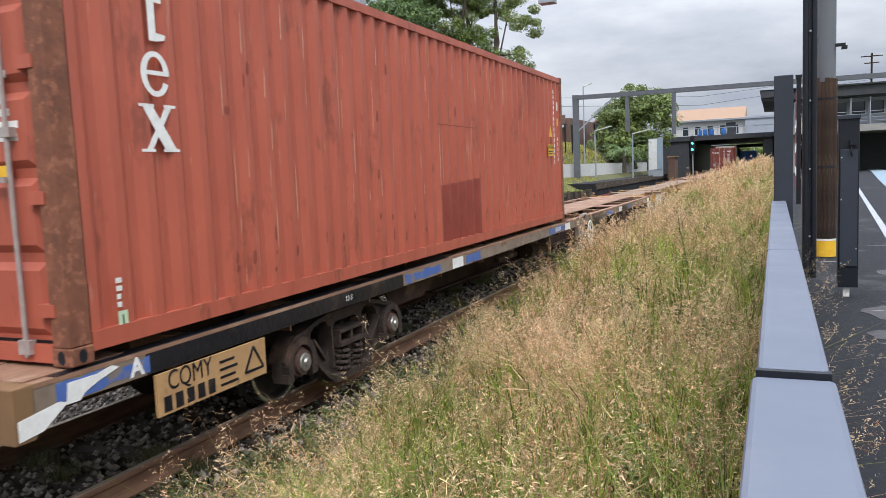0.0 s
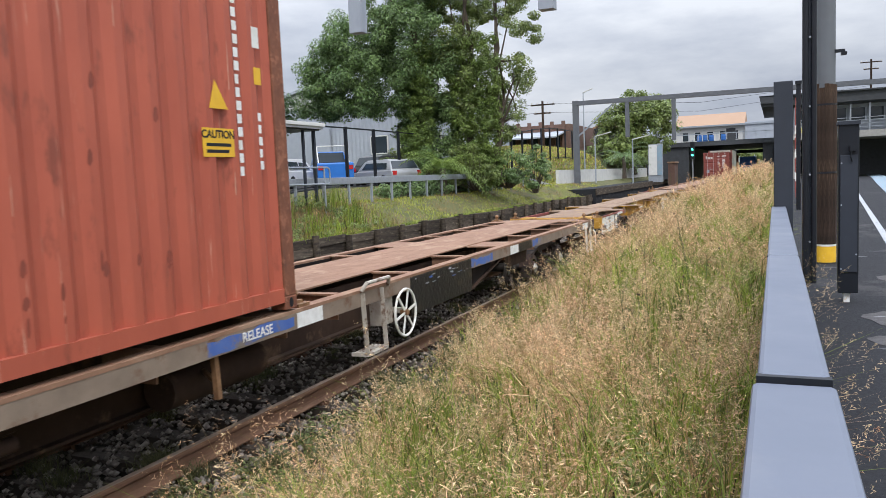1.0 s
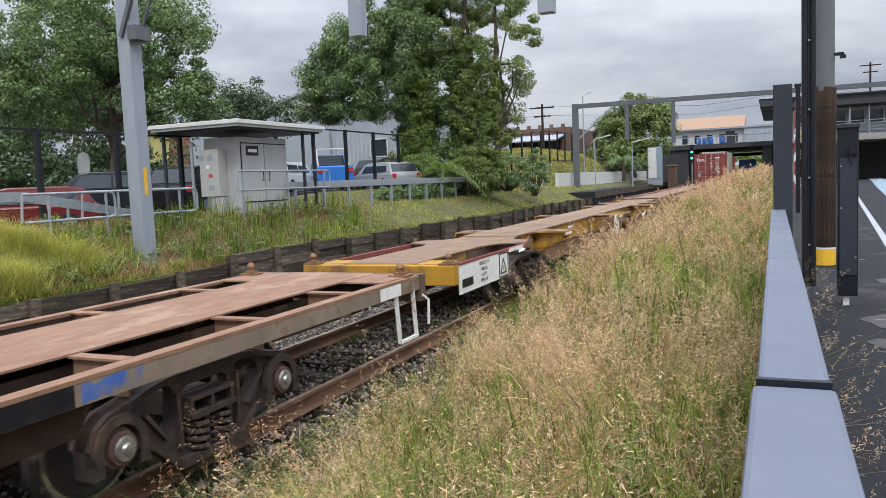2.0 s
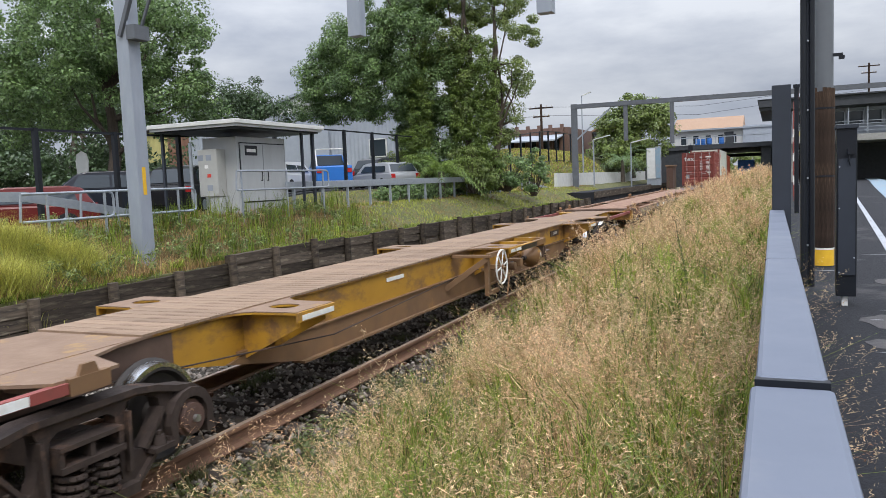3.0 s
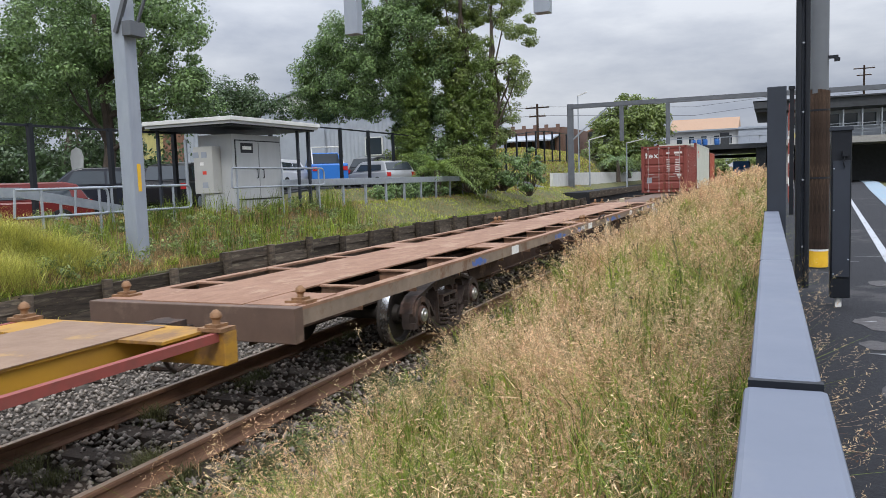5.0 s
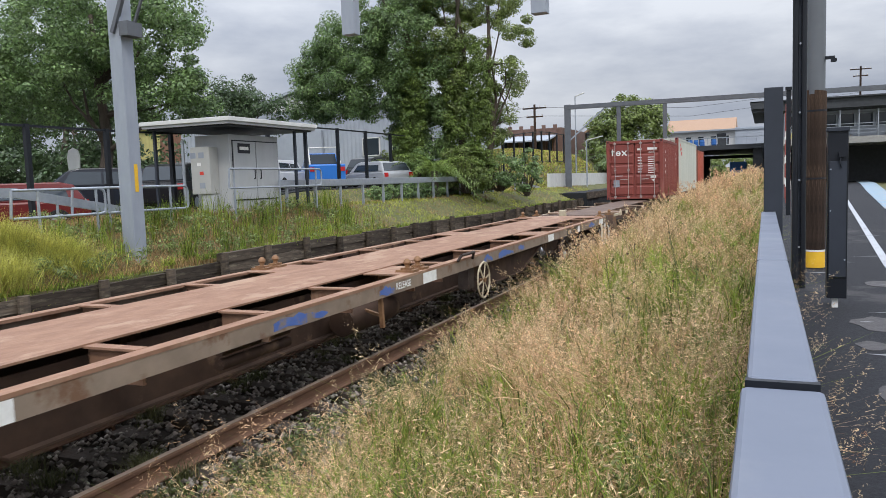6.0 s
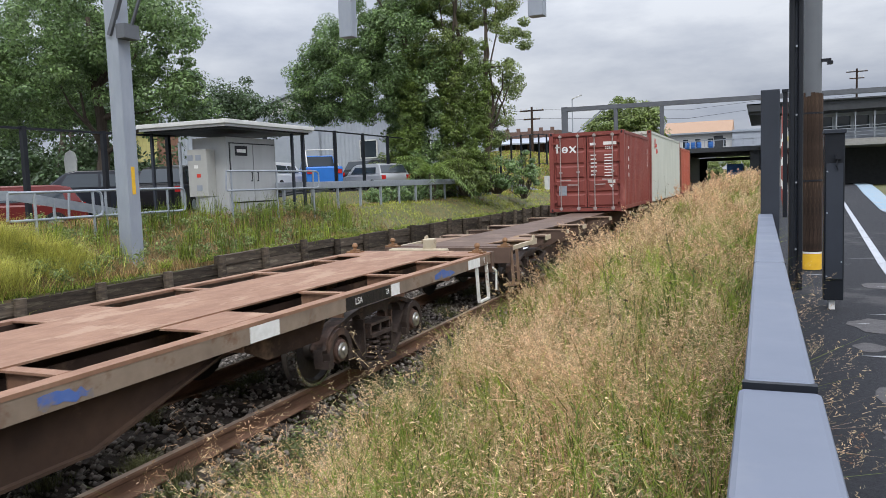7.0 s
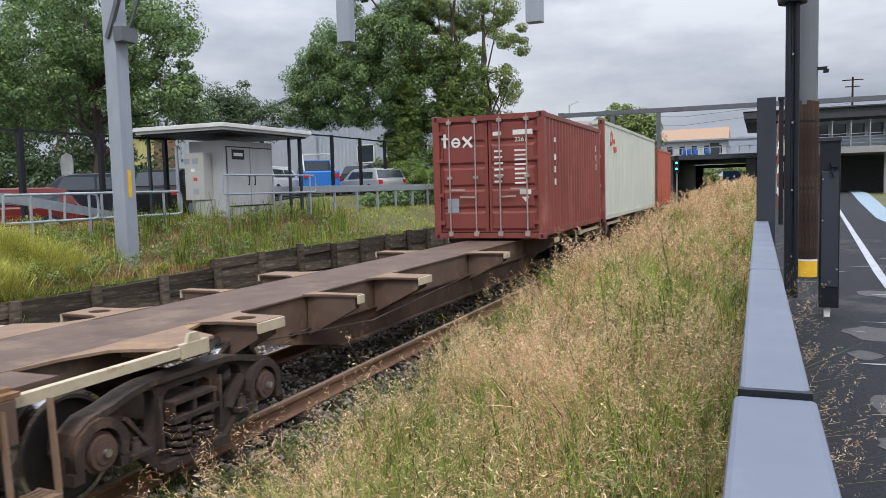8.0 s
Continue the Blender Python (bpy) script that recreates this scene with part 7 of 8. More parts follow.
def build_hut():
    h = thing("equipment_hut", "pale grey steel equipment hut with double doors under a flat roof", "equipment hut")
    X0, X1, Y0, Y1, Z0, Z1 = -10.75, -9.5, 18.8, 21.3, 1.36, 3.74
    part("plinth", Geo().box(X0 - 0.05, X1 + 0.12, Y0 - 0.1, Y1 + 0.1, 0.9, Z0), M["concrete"], h, "concrete plinth")
    part("body", Geo().box(X0, X1, Y0, Y1, Z0, Z1), M["hut_grey"], h, edge=0.01)
    for y0, y1 in ((Y0 + 0.16, Y0 + 1.24), (Y0 + 1.27, Y1 - 0.1)):
        d = part("door", Geo().box(X1 + 0.002, X1 + 0.035, y0, y1, Z0 + 0.42, Z1 - 0.2), M["hut_grey"], h, "pale grey steel door", edge=0.006)
        part("door_seal", Geo().box(X1 + 0.001, X1 + 0.012, y0 - 0.035, y1 + 0.035, Z0 + 0.385, Z1 - 0.165), M["black_paint"], h, "dark door gap")
        yy = y1 - 0.14 if y0 < Y0 + 1 else y0 + 0.14
        part("handle", Geo().path([(X1 + 0.04, yy, Z0 + 1.32), (X1 + 0.09, yy, Z0 + 1.32), (X1 + 0.09, yy, Z0 + 1.05), (X1 + 0.04, yy, Z0 + 1.05)], 0.014, 6), M["black_paint"], d, "dark door handle")
    part("name_sign", Geo().box(X1 + 0.036, X1 + 0.044, Y0 + 0.36, Y0 + 0.96, Z1 - 0.56, Z1 - 0.26), M["black_paint"], h, "black name sign")
    part("sign_print", Geo().box(X1 + 0.044, X1 + 0.047, Y0 + 0.44, Y0 + 0.88, Z1 - 0.46, Z1 - 0.36), M["white"], h, "white bar of lettering")
    r = part("roof", Geo().box(-12.05, -8.85, 18.0, 22.6, 3.98, 4.10), M["hut_grey"], h, "flat overhanging roof")
    part("fascia", Geo().box(-12.1, -8.80, 17.95, 22.65, 4.06, 4.18), M["white_trim"], h, "white roof fascia", edge=0.01)
    # the soffit's black puts the shade below the roof into its colour
    part("soffit", Geo().box(-11.95, -8.95, 18.1, 22.5, 3.93, 3.98), M["black_paint"], h, "soffit blackened as the shade under the roof")
    for x, y in ((-9.1, 22.35), (-9.1, 21.7), (-11.85, 18.3), (-11.85, 22.35)):
        part("roof_post", Geo().box(x - 0.04, x + 0.04, y - 0.04, y + 0.04, 0.9, 3.95), M["slate_paint"], h, "dark roof post")
    b = part("meter_box", Geo().box(-10.62, -9.92, 18.4, 18.79, 1.98, 3.38), M["hut_grey2"], h, "light grey meter cabinet", edge=0.012)
    part("vent", Geo().box(-10.62, -10.42, 18.394, 18.4, 3.05, 3.22), M["mast_grey"], b)
    part("vent", Geo().box(-10.32, -10.12, 18.394, 18.4, 3.05, 3.22), M["mast_grey"], b)
    part("vent", Geo().box(-10.32, -10.12, 18.394, 18.4, 2.15, 2.32), M["mast_grey"], b)
    part("sticker", Geo().box(-10.3, -10.16, 18.393, 18.4, 2.55, 2.65), M["red_logo"], b, "red sticker")
    part("sticker", Geo().box(-10.38, -10.25, 18.393, 18.4, 2.82, 2.92), M["white"], b, "white sticker")
    part("cable_box", Geo().box(-10.3, -9.85, 18.45, 18.79, 1.36, 1.96), M["hut_grey"], h)
    part("pole", Geo().tube((-10.85, 18.35, 1.0), (-10.85, 18.35, 3.6), 0.05, 10), M["galv"], h, "galvanised pole", smooth=True)


M["white_trim"] = material("weathered_white_trim", (0.66, 0.66, 0.64), (0.55, 0.55, 0.53), 0.5, scale=2, bump=0.03)
M["hut_grey2"] = material("light_grey_cabinet_paint", (0.43, 0.43, 0.41), (0.38, 0.38, 0.36), 0.5, scale=2, bump=0.03)
build_hut()


def handrail(label, x, y0, y1, z_top, z_mid, posts, base):
    h = thing("handrail", label, "handrail", "pipe handrails")
    r = 0.028
    part("rail", Geo().path([(x, y0 - 0.05, z_mid), (x, y0, z_top), (x, y1, z_top), (x, y1 + 0.12, z_top - 0.05), (x, y1 + 0.15, z_top - 0.15), (x, y1 + 0.15, z_mid + 0.12), (x, y1 + 0.12, z_mid + 0.03), (x, y1, z_mid), (x, y0, z_mid)], r, 8), M["galv"], h, smooth=True)
    for y in posts:
        part("post", Geo().tube((x, y, base), (x, y, z_top), 0.03, 8), M["galv"], h, smooth=True)
    return h


handrail("galvanised double pipe handrail beside the hut path", -8.6, 10.8, 13.0, 2.23, 1.66, (11.4, 12.9), 0.7)
handrail("galvanised double pipe handrail by the mast", -8.75, 12.4, 15.9, 2.24, 1.66, (13.4, 15.4), 0.7)
handrail("galvanised double pipe handrail in front of the hut doors", -8.6, 17.6, 22.3, 2.68, 2.13, (17.8, 20.0, 22.1), 0.8)
ramp = thing("cable_tray", "sloping galvanised steel cable tray behind the handrail", "cable tray")
part("tray", Geo().bar((-9.0, 8.2, 2.25), (-9.0, 11.2, 2.18), 0.05, 0.20).bar((-9.0, 11.2, 2.18), (-9.0, 14.4, 1.62), 0.05, 0.20), M["galv"], ramp)
for y in (8.6, 10.4, 12.2):
    part("leg", Geo().tube((-9.0, y, 0.9), (-9.0, y, 2.1), 0.03, 8), M["galv"], ramp)

guard = thing("guard_rail", "galvanised steel guard rail on short posts above the terrace", "guard rail")
part("beam", Geo().box(-9.36, -9.26, 21.0, 44.2, 2.09, 2.34), M["galv"], guard, edge=0.01)
part("sloping_beam", Geo().bar((-9.31, 44.2, 2.24), (-9.31, 53.5, 1.3), 0.08, 0.15), M["galv"], guard)
for i in range(14):
    y = 21.4 + 1.74 * i
    part("post", Geo().box(-9.35, -9.27, y - 0.04, y + 0.04, ground_height(-9.3, y) - 0.1, 2.09), M["galv"], guard)
for y in (46.5, 49.5, 52.5):
    part("post", Geo().box(-9.35, -9.27, y - 0.04, y + 0.04, 0.9, 2.2 - 0.1 * (y - 44.2)), M["galv"], guard)

fence = thing("car_park_fence", "tall black steel fence along the car park", "fence")
y, prev = 6.3, None
while y < 78:
    gz = ground_height(-12.0, y)
    top = gz + 2.68
    part("post", Geo().box(-12.06, -11.94, y - 0.06, y + 0.06, gz - 0.2, top), M["black_paint"], fence)
    if prev:
        part("top_rail", Geo().bar((-12.0, prev[0], prev[1] - 0.05), (-12.0, y, top - 0.05), 0.05, 0.06), M["black_paint"], fence)
        part("bottom_rail", Geo().bar((-12.0, prev[0], prev[1] - 2.5), (-12.0, y, top - 2.5), 0.04, 0.05), M["black_paint"], fence)
    prev = (y, top)
    y += 2.57

M["glass"] = glass_material("dark_window_glass")
M["tyre"] = material("black_tyre_rubber", (0.02, 0.02, 0.021), (0.015, 0.015, 0.016), 0.85, scale=12, bump=0.1)
M["tail"] = material("red_tail_lamp", (0.5, 0.02, 0.02), (0.4, 0.02, 0.02), 0.25, scale=8, bump=0)
M["clear_lamp"] = material("clear_head_lamp", (0.7, 0.72, 0.75), (0.6, 0.62, 0.65), 0.2, scale=8, bump=0)


def paint(name, c):
    m = material(name, c, [v * 0.9 for v in c], 0.3, scale=1.2, bump=0, spec=0.3)
    m.node_tree.nodes["Principled BSDF"].inputs["Coat Weight"].default_value = 0.12
    return m


def car(label, x, y, z, turn, mat, L=4.4, H=1.5, kind="car"):
    """A parked vehicle: lower body, cabin, panes, wheels, lamps. Local x forward."""
    c = thing("parked_car", label, "car", "parked cars", pose(x, y, z, 0, 0, turn))
    W, h = 0.88, H
    hood = h * 0.60
    if kind == "ute":
        side = [(-L / 2, 0.35), (-L / 2, hood + 0.12), (-0.35, hood + 0.12), (L / 2 - 1.15, hood + 0.12), (L / 2 - 0.1, hood - 0.02), (L / 2, 0.6), (L / 2, 0.32)]
        cab = [(-0.45, hood + 0.10), (-0.30, h - 0.03), (-0.1, h), (0.75, h), (L / 2 - 1.0, hood + 0.10)]
    else:
        side = [(-L / 2, 0.32), (-L / 2 - 0.02, hood - 0.1), (-L / 2 + 0.1, hood + 0.05), (L / 2 - 1.25, hood + 0.04), (L / 2 - 0.25, hood - 0.12), (L / 2, 0.55), (L / 2 - 0.02, 0.3)]
        cab = [(-L / 2 + 0.12, hood + 0.03), (-L / 2 + 0.42, h - 0.08), (-L / 2 + 0.8, h), (0.25, h), (0.6, h - 0.08), (L / 2 - 1.1, hood + 0.02)]
    part("body", Geo().prism(side, "y", -W, W), mat, c, edge=0.07)
    inset = 0.14
    n = len(cab)
    mid = (min(p[0] for p in cab) + max(p[0] for p in cab)) / 2
    g = Geo()
    v = []
    for s in (-1, 1):
        v += [(p[0], s * (W - 0.03 - (inset if p[1] > hood + 0.15 else 0)), p[1]) for p in cab]
    g.add(v, [tuple(range(n)), tuple(reversed(range(n, 2 * n)))] + [(i, n + i, n + (i + 1) % n, (i + 1) % n) for i in range(n)])
    part("cabin", g, mat, c, edge=0.04)
    x0, x1 = min(p[0] for p in cab) + 0.32, max(p[0] for p in cab) - 0.5
    for s in (-1, 1):
        for a, b in ((x0, mid - 0.04), (mid + 0.04, x1)):
            q = [(a + (0.12 if a == x0 else 0), hood + 0.10), (b, hood + 0.10), (b - (0.28 if b == x1 else 0), h - 0.12), (a + (0.22 if a == x0 else 0), h - 0.12)]
            part("side_window", Geo().add([(px, s * (W - 0.02 if pz < hood + 0.2 else W - inset - 0.015), pz) for px, pz in q] + [(px, s * (W - 0.05 if pz < hood + 0.2 else W - inset - 0.05), pz) for px, pz in q], [(0, 1, 2, 3), (7, 6, 5, 4), (0, 4, 5, 1), (1, 5, 6, 2), (2, 6, 7, 3), (3, 7, 4, 0)]), M["glass"], c)
    for pts in ((cab[-1], cab[-2]), (cab[0], cab[1])):
        (ax, az), (bx, bz) = pts
        d = 0.02 if ax > mid else -0.02
        part("windscreen" if ax > mid else "rear_window", Geo().add([(ax + d + (bx - ax) * u, s * (W - 0.12 - 0.1 * u), az + 0.02 + (bz - az) * u) for s, u in ((-1, 0.12), (1, 0.12), (1, 0.92), (-1, 0.92))] + [(ax + (bx - ax) * u, s * (W - 0.12 - 0.1 * u), az + (bz - az) * u) for s, u in ((-1, 0.12), (1, 0.12), (1, 0.92), (-1, 0.92))], [(0, 1, 2, 3), (7, 6, 5, 4), (0, 4, 5, 1), (1, 5, 6, 2), (2, 6, 7, 3), (3, 7, 4, 0)]), M["glass"], c)
    for wx in (-L / 2 + 0.85, L / 2 - 0.85):
        for s in (-1, 1):
            w = part("wheel", Geo().lathe([(-0.1, 0.0), (-0.1, 0.30), (-0.06, 0.33), (0.06, 0.33), (0.1, 0.30), (0.1, 0.0)], "y", 22), M["tyre"], c, smooth=True, at=pose(wx, s * (W - 0.08), 0.33))
            part("rim", Geo().lathe([(s * 0.105, 0.0), (s * 0.108, 0.05), (s * 0.103, 0.20)], "y", 16), M["galv"], w)
    for s in (-1, 1):
        part("tail_lamp", Geo().box(-L / 2 - 0.03, -L / 2 + 0.04, min(s * 0.62, s * 0.84), max(s * 0.62, s * 0.84), hood - 0.22, hood - 0.02), M["tail"], c)
        part("head_lamp", Geo().box(L / 2 - 0.16, L / 2 - 0.02, min(s * 0.55, s * 0.82), max(s * 0.55, s * 0.82), 0.58, 0.74), M["clear_lamp"], c)
    if kind == "ute":
        part("tray_liner", Geo().box(-L / 2 + 0.12, -0.6, -W + 0.1, W - 0.1, hood + 0.121, hood + 0.128), M["black_paint"], c)
        part("rack", Geo().path([(-0.8, -0.75, hood + 0.12), (-0.8, -0.7, h + 0.25), (-0.8, 0.7, h + 0.25), (-0.8, 0.75, hood + 0.12)], 0.03, 6).path([(-1.9, -0.75, hood + 0.12), (-0.8, -0.7, h + 0.2)], 0.03, 6).path([(-1.9, 0.75, hood + 0.12), (-0.8, 0.7, h + 0.2)], 0.03, 6), M["white_trim"], c, "pale tubular rack")
    return c


red, navy, black, blue, grey, white = paint("red_car_paint", (0.13, 0.014, 0.014)), paint("dark_blue_car_paint", (0.012, 0.015, 0.024)), paint("black_car_paint", (0.012, 0.012, 0.014)), paint("bright_blue_car_paint", (0.03, 0.17, 0.55)), paint("dark_grey_car_paint", (0.05, 0.055, 0.06)), paint("white_car_paint", (0.62, 0.63, 0.64))
G = ground_height
car("red parked hatchback behind the handrail", -14.9, 15.6, 1.05, 228, red, 4.3, 1.42)
car("white parked hatchback beside the red car", -17.3, 17.7, 1.1, 232, white, 4.2, 1.40)
car("dark blue parked station wagon under the tree", -17.2, 20.6, 1.3, 226, navy, 4.8, 1.70)
car("black parked wagon with red tail lamps behind the hut", -14.4, 22.6, 1.35, 108, black, 4.7, 1.70)
car("dark parked wagon behind the hut", -17.2, 26.6, 1.6, 120, black, 4.6, 1.65)
car("white parked sedan beyond the hut", -16.2, 31.0, 1.9, 100, white, 4.5, 1.45)
car("bright blue pickup truck with a pale rack", -15.7, 34.0, 1.9, 128, blue, 5.1, 1.85, "ute")
car("silver parked sedan by the fence", -13.4, 35.4, 1.8, 150, paint("silver_car_paint", (0.36, 0.37, 0.39)), 4.5, 1.42)
car("dark grey parked wagon by the fence", -14.6, 38.6, 1.95, 80, grey, 4.5, 1.6)

sign = thing("oval_sign", "small white oval-topped sign on a post behind the cars", "sign")
part("post", Geo().tube((-21.0, 23.5, 1.2), (-21.0, 23.5, 3.2), 0.04, 8), M["galv"], sign)
part("board", Geo().prism([(-21.3, 3.05), (-20.7, 3.05), (-20.65, 3.6), (-20.75, 3.9), (-21.0, 4.0), (-21.25, 3.9), (-21.35, 3.6)], "y", 23.42, 23.47), M["white_trim"], sign, "white sign board")

# ---------------------------------------------------------------- buildings
M["sheet_grey"] = material("pale_grey_wall_sheet", (0.36, 0.39, 0.44), (0.31, 0.34, 0.39), 0.6, scale=1.2, bump=0.05)
M["sheet_white"] = material("off_white_render", (0.56, 0.56, 0.55), (0.47, 0.47, 0.46), 0.7, scale=1, c3=(0.40, 0.39, 0.37), c3_at=0.66, bump=0.1)
M["brick"] = material("red_brown_brick", (0.175, 0.105, 0.083), (0.12, 0.075, 0.06), 0.85, scale=12, bump=0.3)
M["orange_roof"] = material("orange_brown_roof_sheet", (0.36, 0.225, 0.14), (0.29, 0.18, 0.11), 0.65, scale=2, stretch=(6, 1, 1), bump=0.15)
M["dark_roof"] = material("dark_fascia_sheet", (0.05, 0.054, 0.06), (0.035, 0.038, 0.043), 0.55, scale=3, bump=0.05)
M["yellow_sheet"] = material("pale_yellow_sheet", (0.47, 0.43, 0.17), (0.40, 0.36, 0.15), 0.6, scale=2, bump=0.05)
M["brown_sheet"] = material("rust_brown_panel", (0.23, 0.12, 0.08), (0.17, 0.09, 0.06), 0.7, scale=2, bump=0.1)


def ribbed(x0, x1, y, z0, z1, pitch=0.25, depth=0.05):
    n = int((x1 - x0) / pitch)
    g = Geo()
    xs = [x0 + (x1 - x0) * i / (2 * n) for i in range(2 * n + 1)]
    g.v = [(x, y - (depth if i % 2 else 0), z) for z in (z0, z1) for i, x in enumerate(xs)]
    m = len(xs)
    g.f = [(i, i + 1, m + i + 1, m + i) for i in range(m - 1)]
    g.mi = [0] * len(g.f)
    return g


def window(parent, x0, x1, y, z0, z1, frame_mat=None):
    w = part("window", Geo().box(x0, x1, y - 0.06, y + 0.05, z0, z0 + 0.08).box(x0, x1, y - 0.06, y + 0.05, z1 - 0.08, z1).box(x0, x0 + 0.08, y - 0.06, y + 0.05, z0, z1).box(x1 - 0.08, x1, y - 0.06, y + 0.05, z0, z1), frame_mat or M["white_trim"], parent)
    part("pane", Geo().box(x0 + 0.07, x1 - 0.07, y - 0.035, y - 0.015, z0 + 0.07, z1 - 0.07), M["glass"], w)
    return w


def build_warehouse():
    b = thing("warehouse", "pale grey sheet-metal warehouse with a gabled roof behind the car park", "warehouse")
    part("wall", ribbed(-36, -16.7, 52, 1.6, 8.0, 0.35), M["sheet_grey"], b, "pale grey ribbed wall")
    part("side_wall", Geo().box(-16.75, -16.6, 52, 66, 1.6, 8.0), M["sheet_grey"], b)
    part("gable", Geo().prism([(-34, 8.0), (-29.0, 9.3), (-24, 8.0)], "y", 51.9, 52.1), M["sheet_white"], b, "white gable")
    part("roof", Geo().prism([(-34.6, 7.9), (-29.0, 9.4), (-23.4, 7.9), (-23.4, 8.1), (-29, 9.6), (-34.6, 8.1)], "y", 51.6, 68).box(-23.4, -16.4, 51.6, 66, 8.0, 8.25), M["sheet_grey"], b, "metal roof")
    part("roller_door", Geo().box(-31.5, -26.5, 51.75, 51.9, 1.6, 6.4), M["sheet_grey"], b)
    for x in (-23, -20.5, -18.6):
        window(b, x, x + 1.5, 51.9, 4.2, 5.6)
    c = thing("workshop", "small yellow and brown sheet-metal workshop behind the cars", "workshop")
    part("wall", ribbed(-44, -40, 49, 1.2, 7.2, 0.4), M["yellow_sheet"], c, "pale yellow wall")
    part("wall", ribbed(-40, -37.8, 49, 1.2, 7.0, 0.4), M["brown_sheet"], c, "brown wall")
    part("wall", ribbed(-37.8, -33, 49, 1.2, 6.9, 0.4), M["sheet_grey"], c, "grey wall")
    part("roof", Geo().box(-44.4, -32.6, 48.6, 55, 7.2, 7.45), M["sheet_grey"], c)


build_warehouse()


def build_brick_building():
    b = thing("brick_building", "long red-brown brick building with a stepped parapet beyond the trees", "building")
    part("wall", Geo().box(-26, -15.5, 84, 96, 2, 7.6), M["brick"], b, "red-brown brick wall")
    for i in range(8):
        x = -25.5 + 1.3 * i
        part("pier", Geo().box(x, x + 0.4, 83.8, 84.0, 2, 7.95), M["brick"], b, "brick pier")
        if i < 7:
            window(b, x + 0.5, x + 1.2, 83.98, 4.6, 6.4, M["brown_sheet"])
    part("awning", Geo().prism([(80, 6.0), (83.9, 6.7), (83.9, 6.85), (80, 6.15)], "x", -26, -16), M["sheet_grey"], b, "pale awning roof")
    c = thing("white_shed", "white gabled shed beyond the fence", "building")
    part("wall", Geo().box(-17.5, -11.5, 98, 106, 2, 6.6), M["sheet_white"], c)
    part("roof", Geo().prism([(-18, 6.5), (-14.5, 8.3), (-11, 6.5), (-11, 6.7), (-14.5, 8.5), (-18, 6.7)], "y", 97.6, 106.4), M["orange_roof"], c)
    window(c, -15.5, -13.5, 97.98, 3.4, 5.2)
    d = thing("dark_cabin", "dark boxy cabin behind the portal leg", "building")
    part("wall", Geo().box(-14.0, -9.2, 90, 94, 3.0, 7.0), M["dark_roof"], d)
    part("parapet", Geo().box(-14.1, -9.1, 89.9, 94.1, 7.0, 7.2), M["dark_roof"], d)
    window(d, -13.4, -12.0, 89.98, 4.4, 6.0)


build_brick_building()


def utility_pole(x, y, z0, z1, seed):
    u = thing("utility_pole", "weathered timber utility pole with cross arms and wires", "utility pole", "utility poles")
    part("pole", Geo().tube((x, y, z0), (x, y, z1), 0.17, 8, r2=0.12), M["pole_wood"], u, smooth=True)
    for z, w in ((z1 - 0.4, 1.3), (z1 - 1.3, 0.9)):
        part("cross_arm", Geo().box(x - w, x + w, y - 0.06, y + 0.06, z - 0.07, z + 0.07), M["pole_wood"], u)
        for k in (-1, -0.5, 0.5, 1):
            part("insulator", Geo().tube((x + k * w * 0.9, y, z + 0.07), (x + k * w * 0.9, y, z + 0.25), 0.06, 8), M["white_trim"], u)


utility_pole(-17.4, 80, 2, 9.9, 1)
utility_pole(17.2, 120, 0.5, 15.8, 2)
for dz in (0.0, -0.9):
    wire = thing("overhead_wire", "thin black overhead wire between poles", "wire", "wires")
    part("wire", Geo().path([(-60, 80 + 12 * 0, 9.2 + dz), (-40, 80, 8.8 + dz), (-17.4, 80, 9.6 + dz), (-2, 86, 9.0 + dz), (17.2, 120, 13.2 + dz)], 0.02, 4), M["black_paint"], wire)


def build_far_portal():
    g = thing("far_overhead_portal", "long grey steel portal beam across the tracks with drop arms", "overhead portal")
    part("beam", Geo().bar((-9.3, 60, 7.55), (16, 60, 7.42), 0.35, 0.33), M["beam_dark"], g)
    part("leg", Geo().box(-9.3, -8.85, 59.85, 60.15, 0.8, 7.75), M["beam_dark"], g)
    part("leg", Geo().box(15.3, 15.7, 59.85, 60.15, 0.2, 7.6), M["mast_grey"], g)
    for x, z in ((-5.1, 4.7), (-1.68, 4.3)):
        part("drop_arm", Geo().box(x - 0.14, x + 0.14, 59.85, 60.15, z, 7.4), M["beam_dark"], g)
    part("stay", Geo().bar((-8.9, 60, 5.0), (-6.2, 60, 7.3), 0.1), M["mast_grey"], g)


build_far_portal()

lot = tagged(new("car_park"), "dark asphalt car park behind the black fence", "car park", kind="structure")
g = Geo()
for i in range(12):
    y0, y1 = 8 + 3.2 * i, 11.2 + 3.2 * i
    z0, z1 = ground_height(-14, y0) + 0.06, ground_height(-14, y1) + 0.06
    g.prism([(y0, z0 - 0.2), (y1, z1 - 0.2), (y1, z1), (y0, z0)], "x", -27, -12.4)
part("surface", g, M["asphalt"], lot, "dark asphalt")

opp = thing("opposite_platform", "low dark opposite platform edge with a white wall behind", "platform")
tagged(opp, kind="structure")
part("slab", Geo().box(-9.45, -6.2, 53.2, 99, -0.4, 0.98), M["asphalt"], opp)
part("edge", Geo().box(-6.22, -6.12, 53.2, 99, 0.55, 1.02), M["timber"], opp, "dark worn edge")
part("white_wall", Geo().box(-9.75, -9.52, 56, 99, 0.5, 2.42), M["white_trim"], opp, "white painted wall")


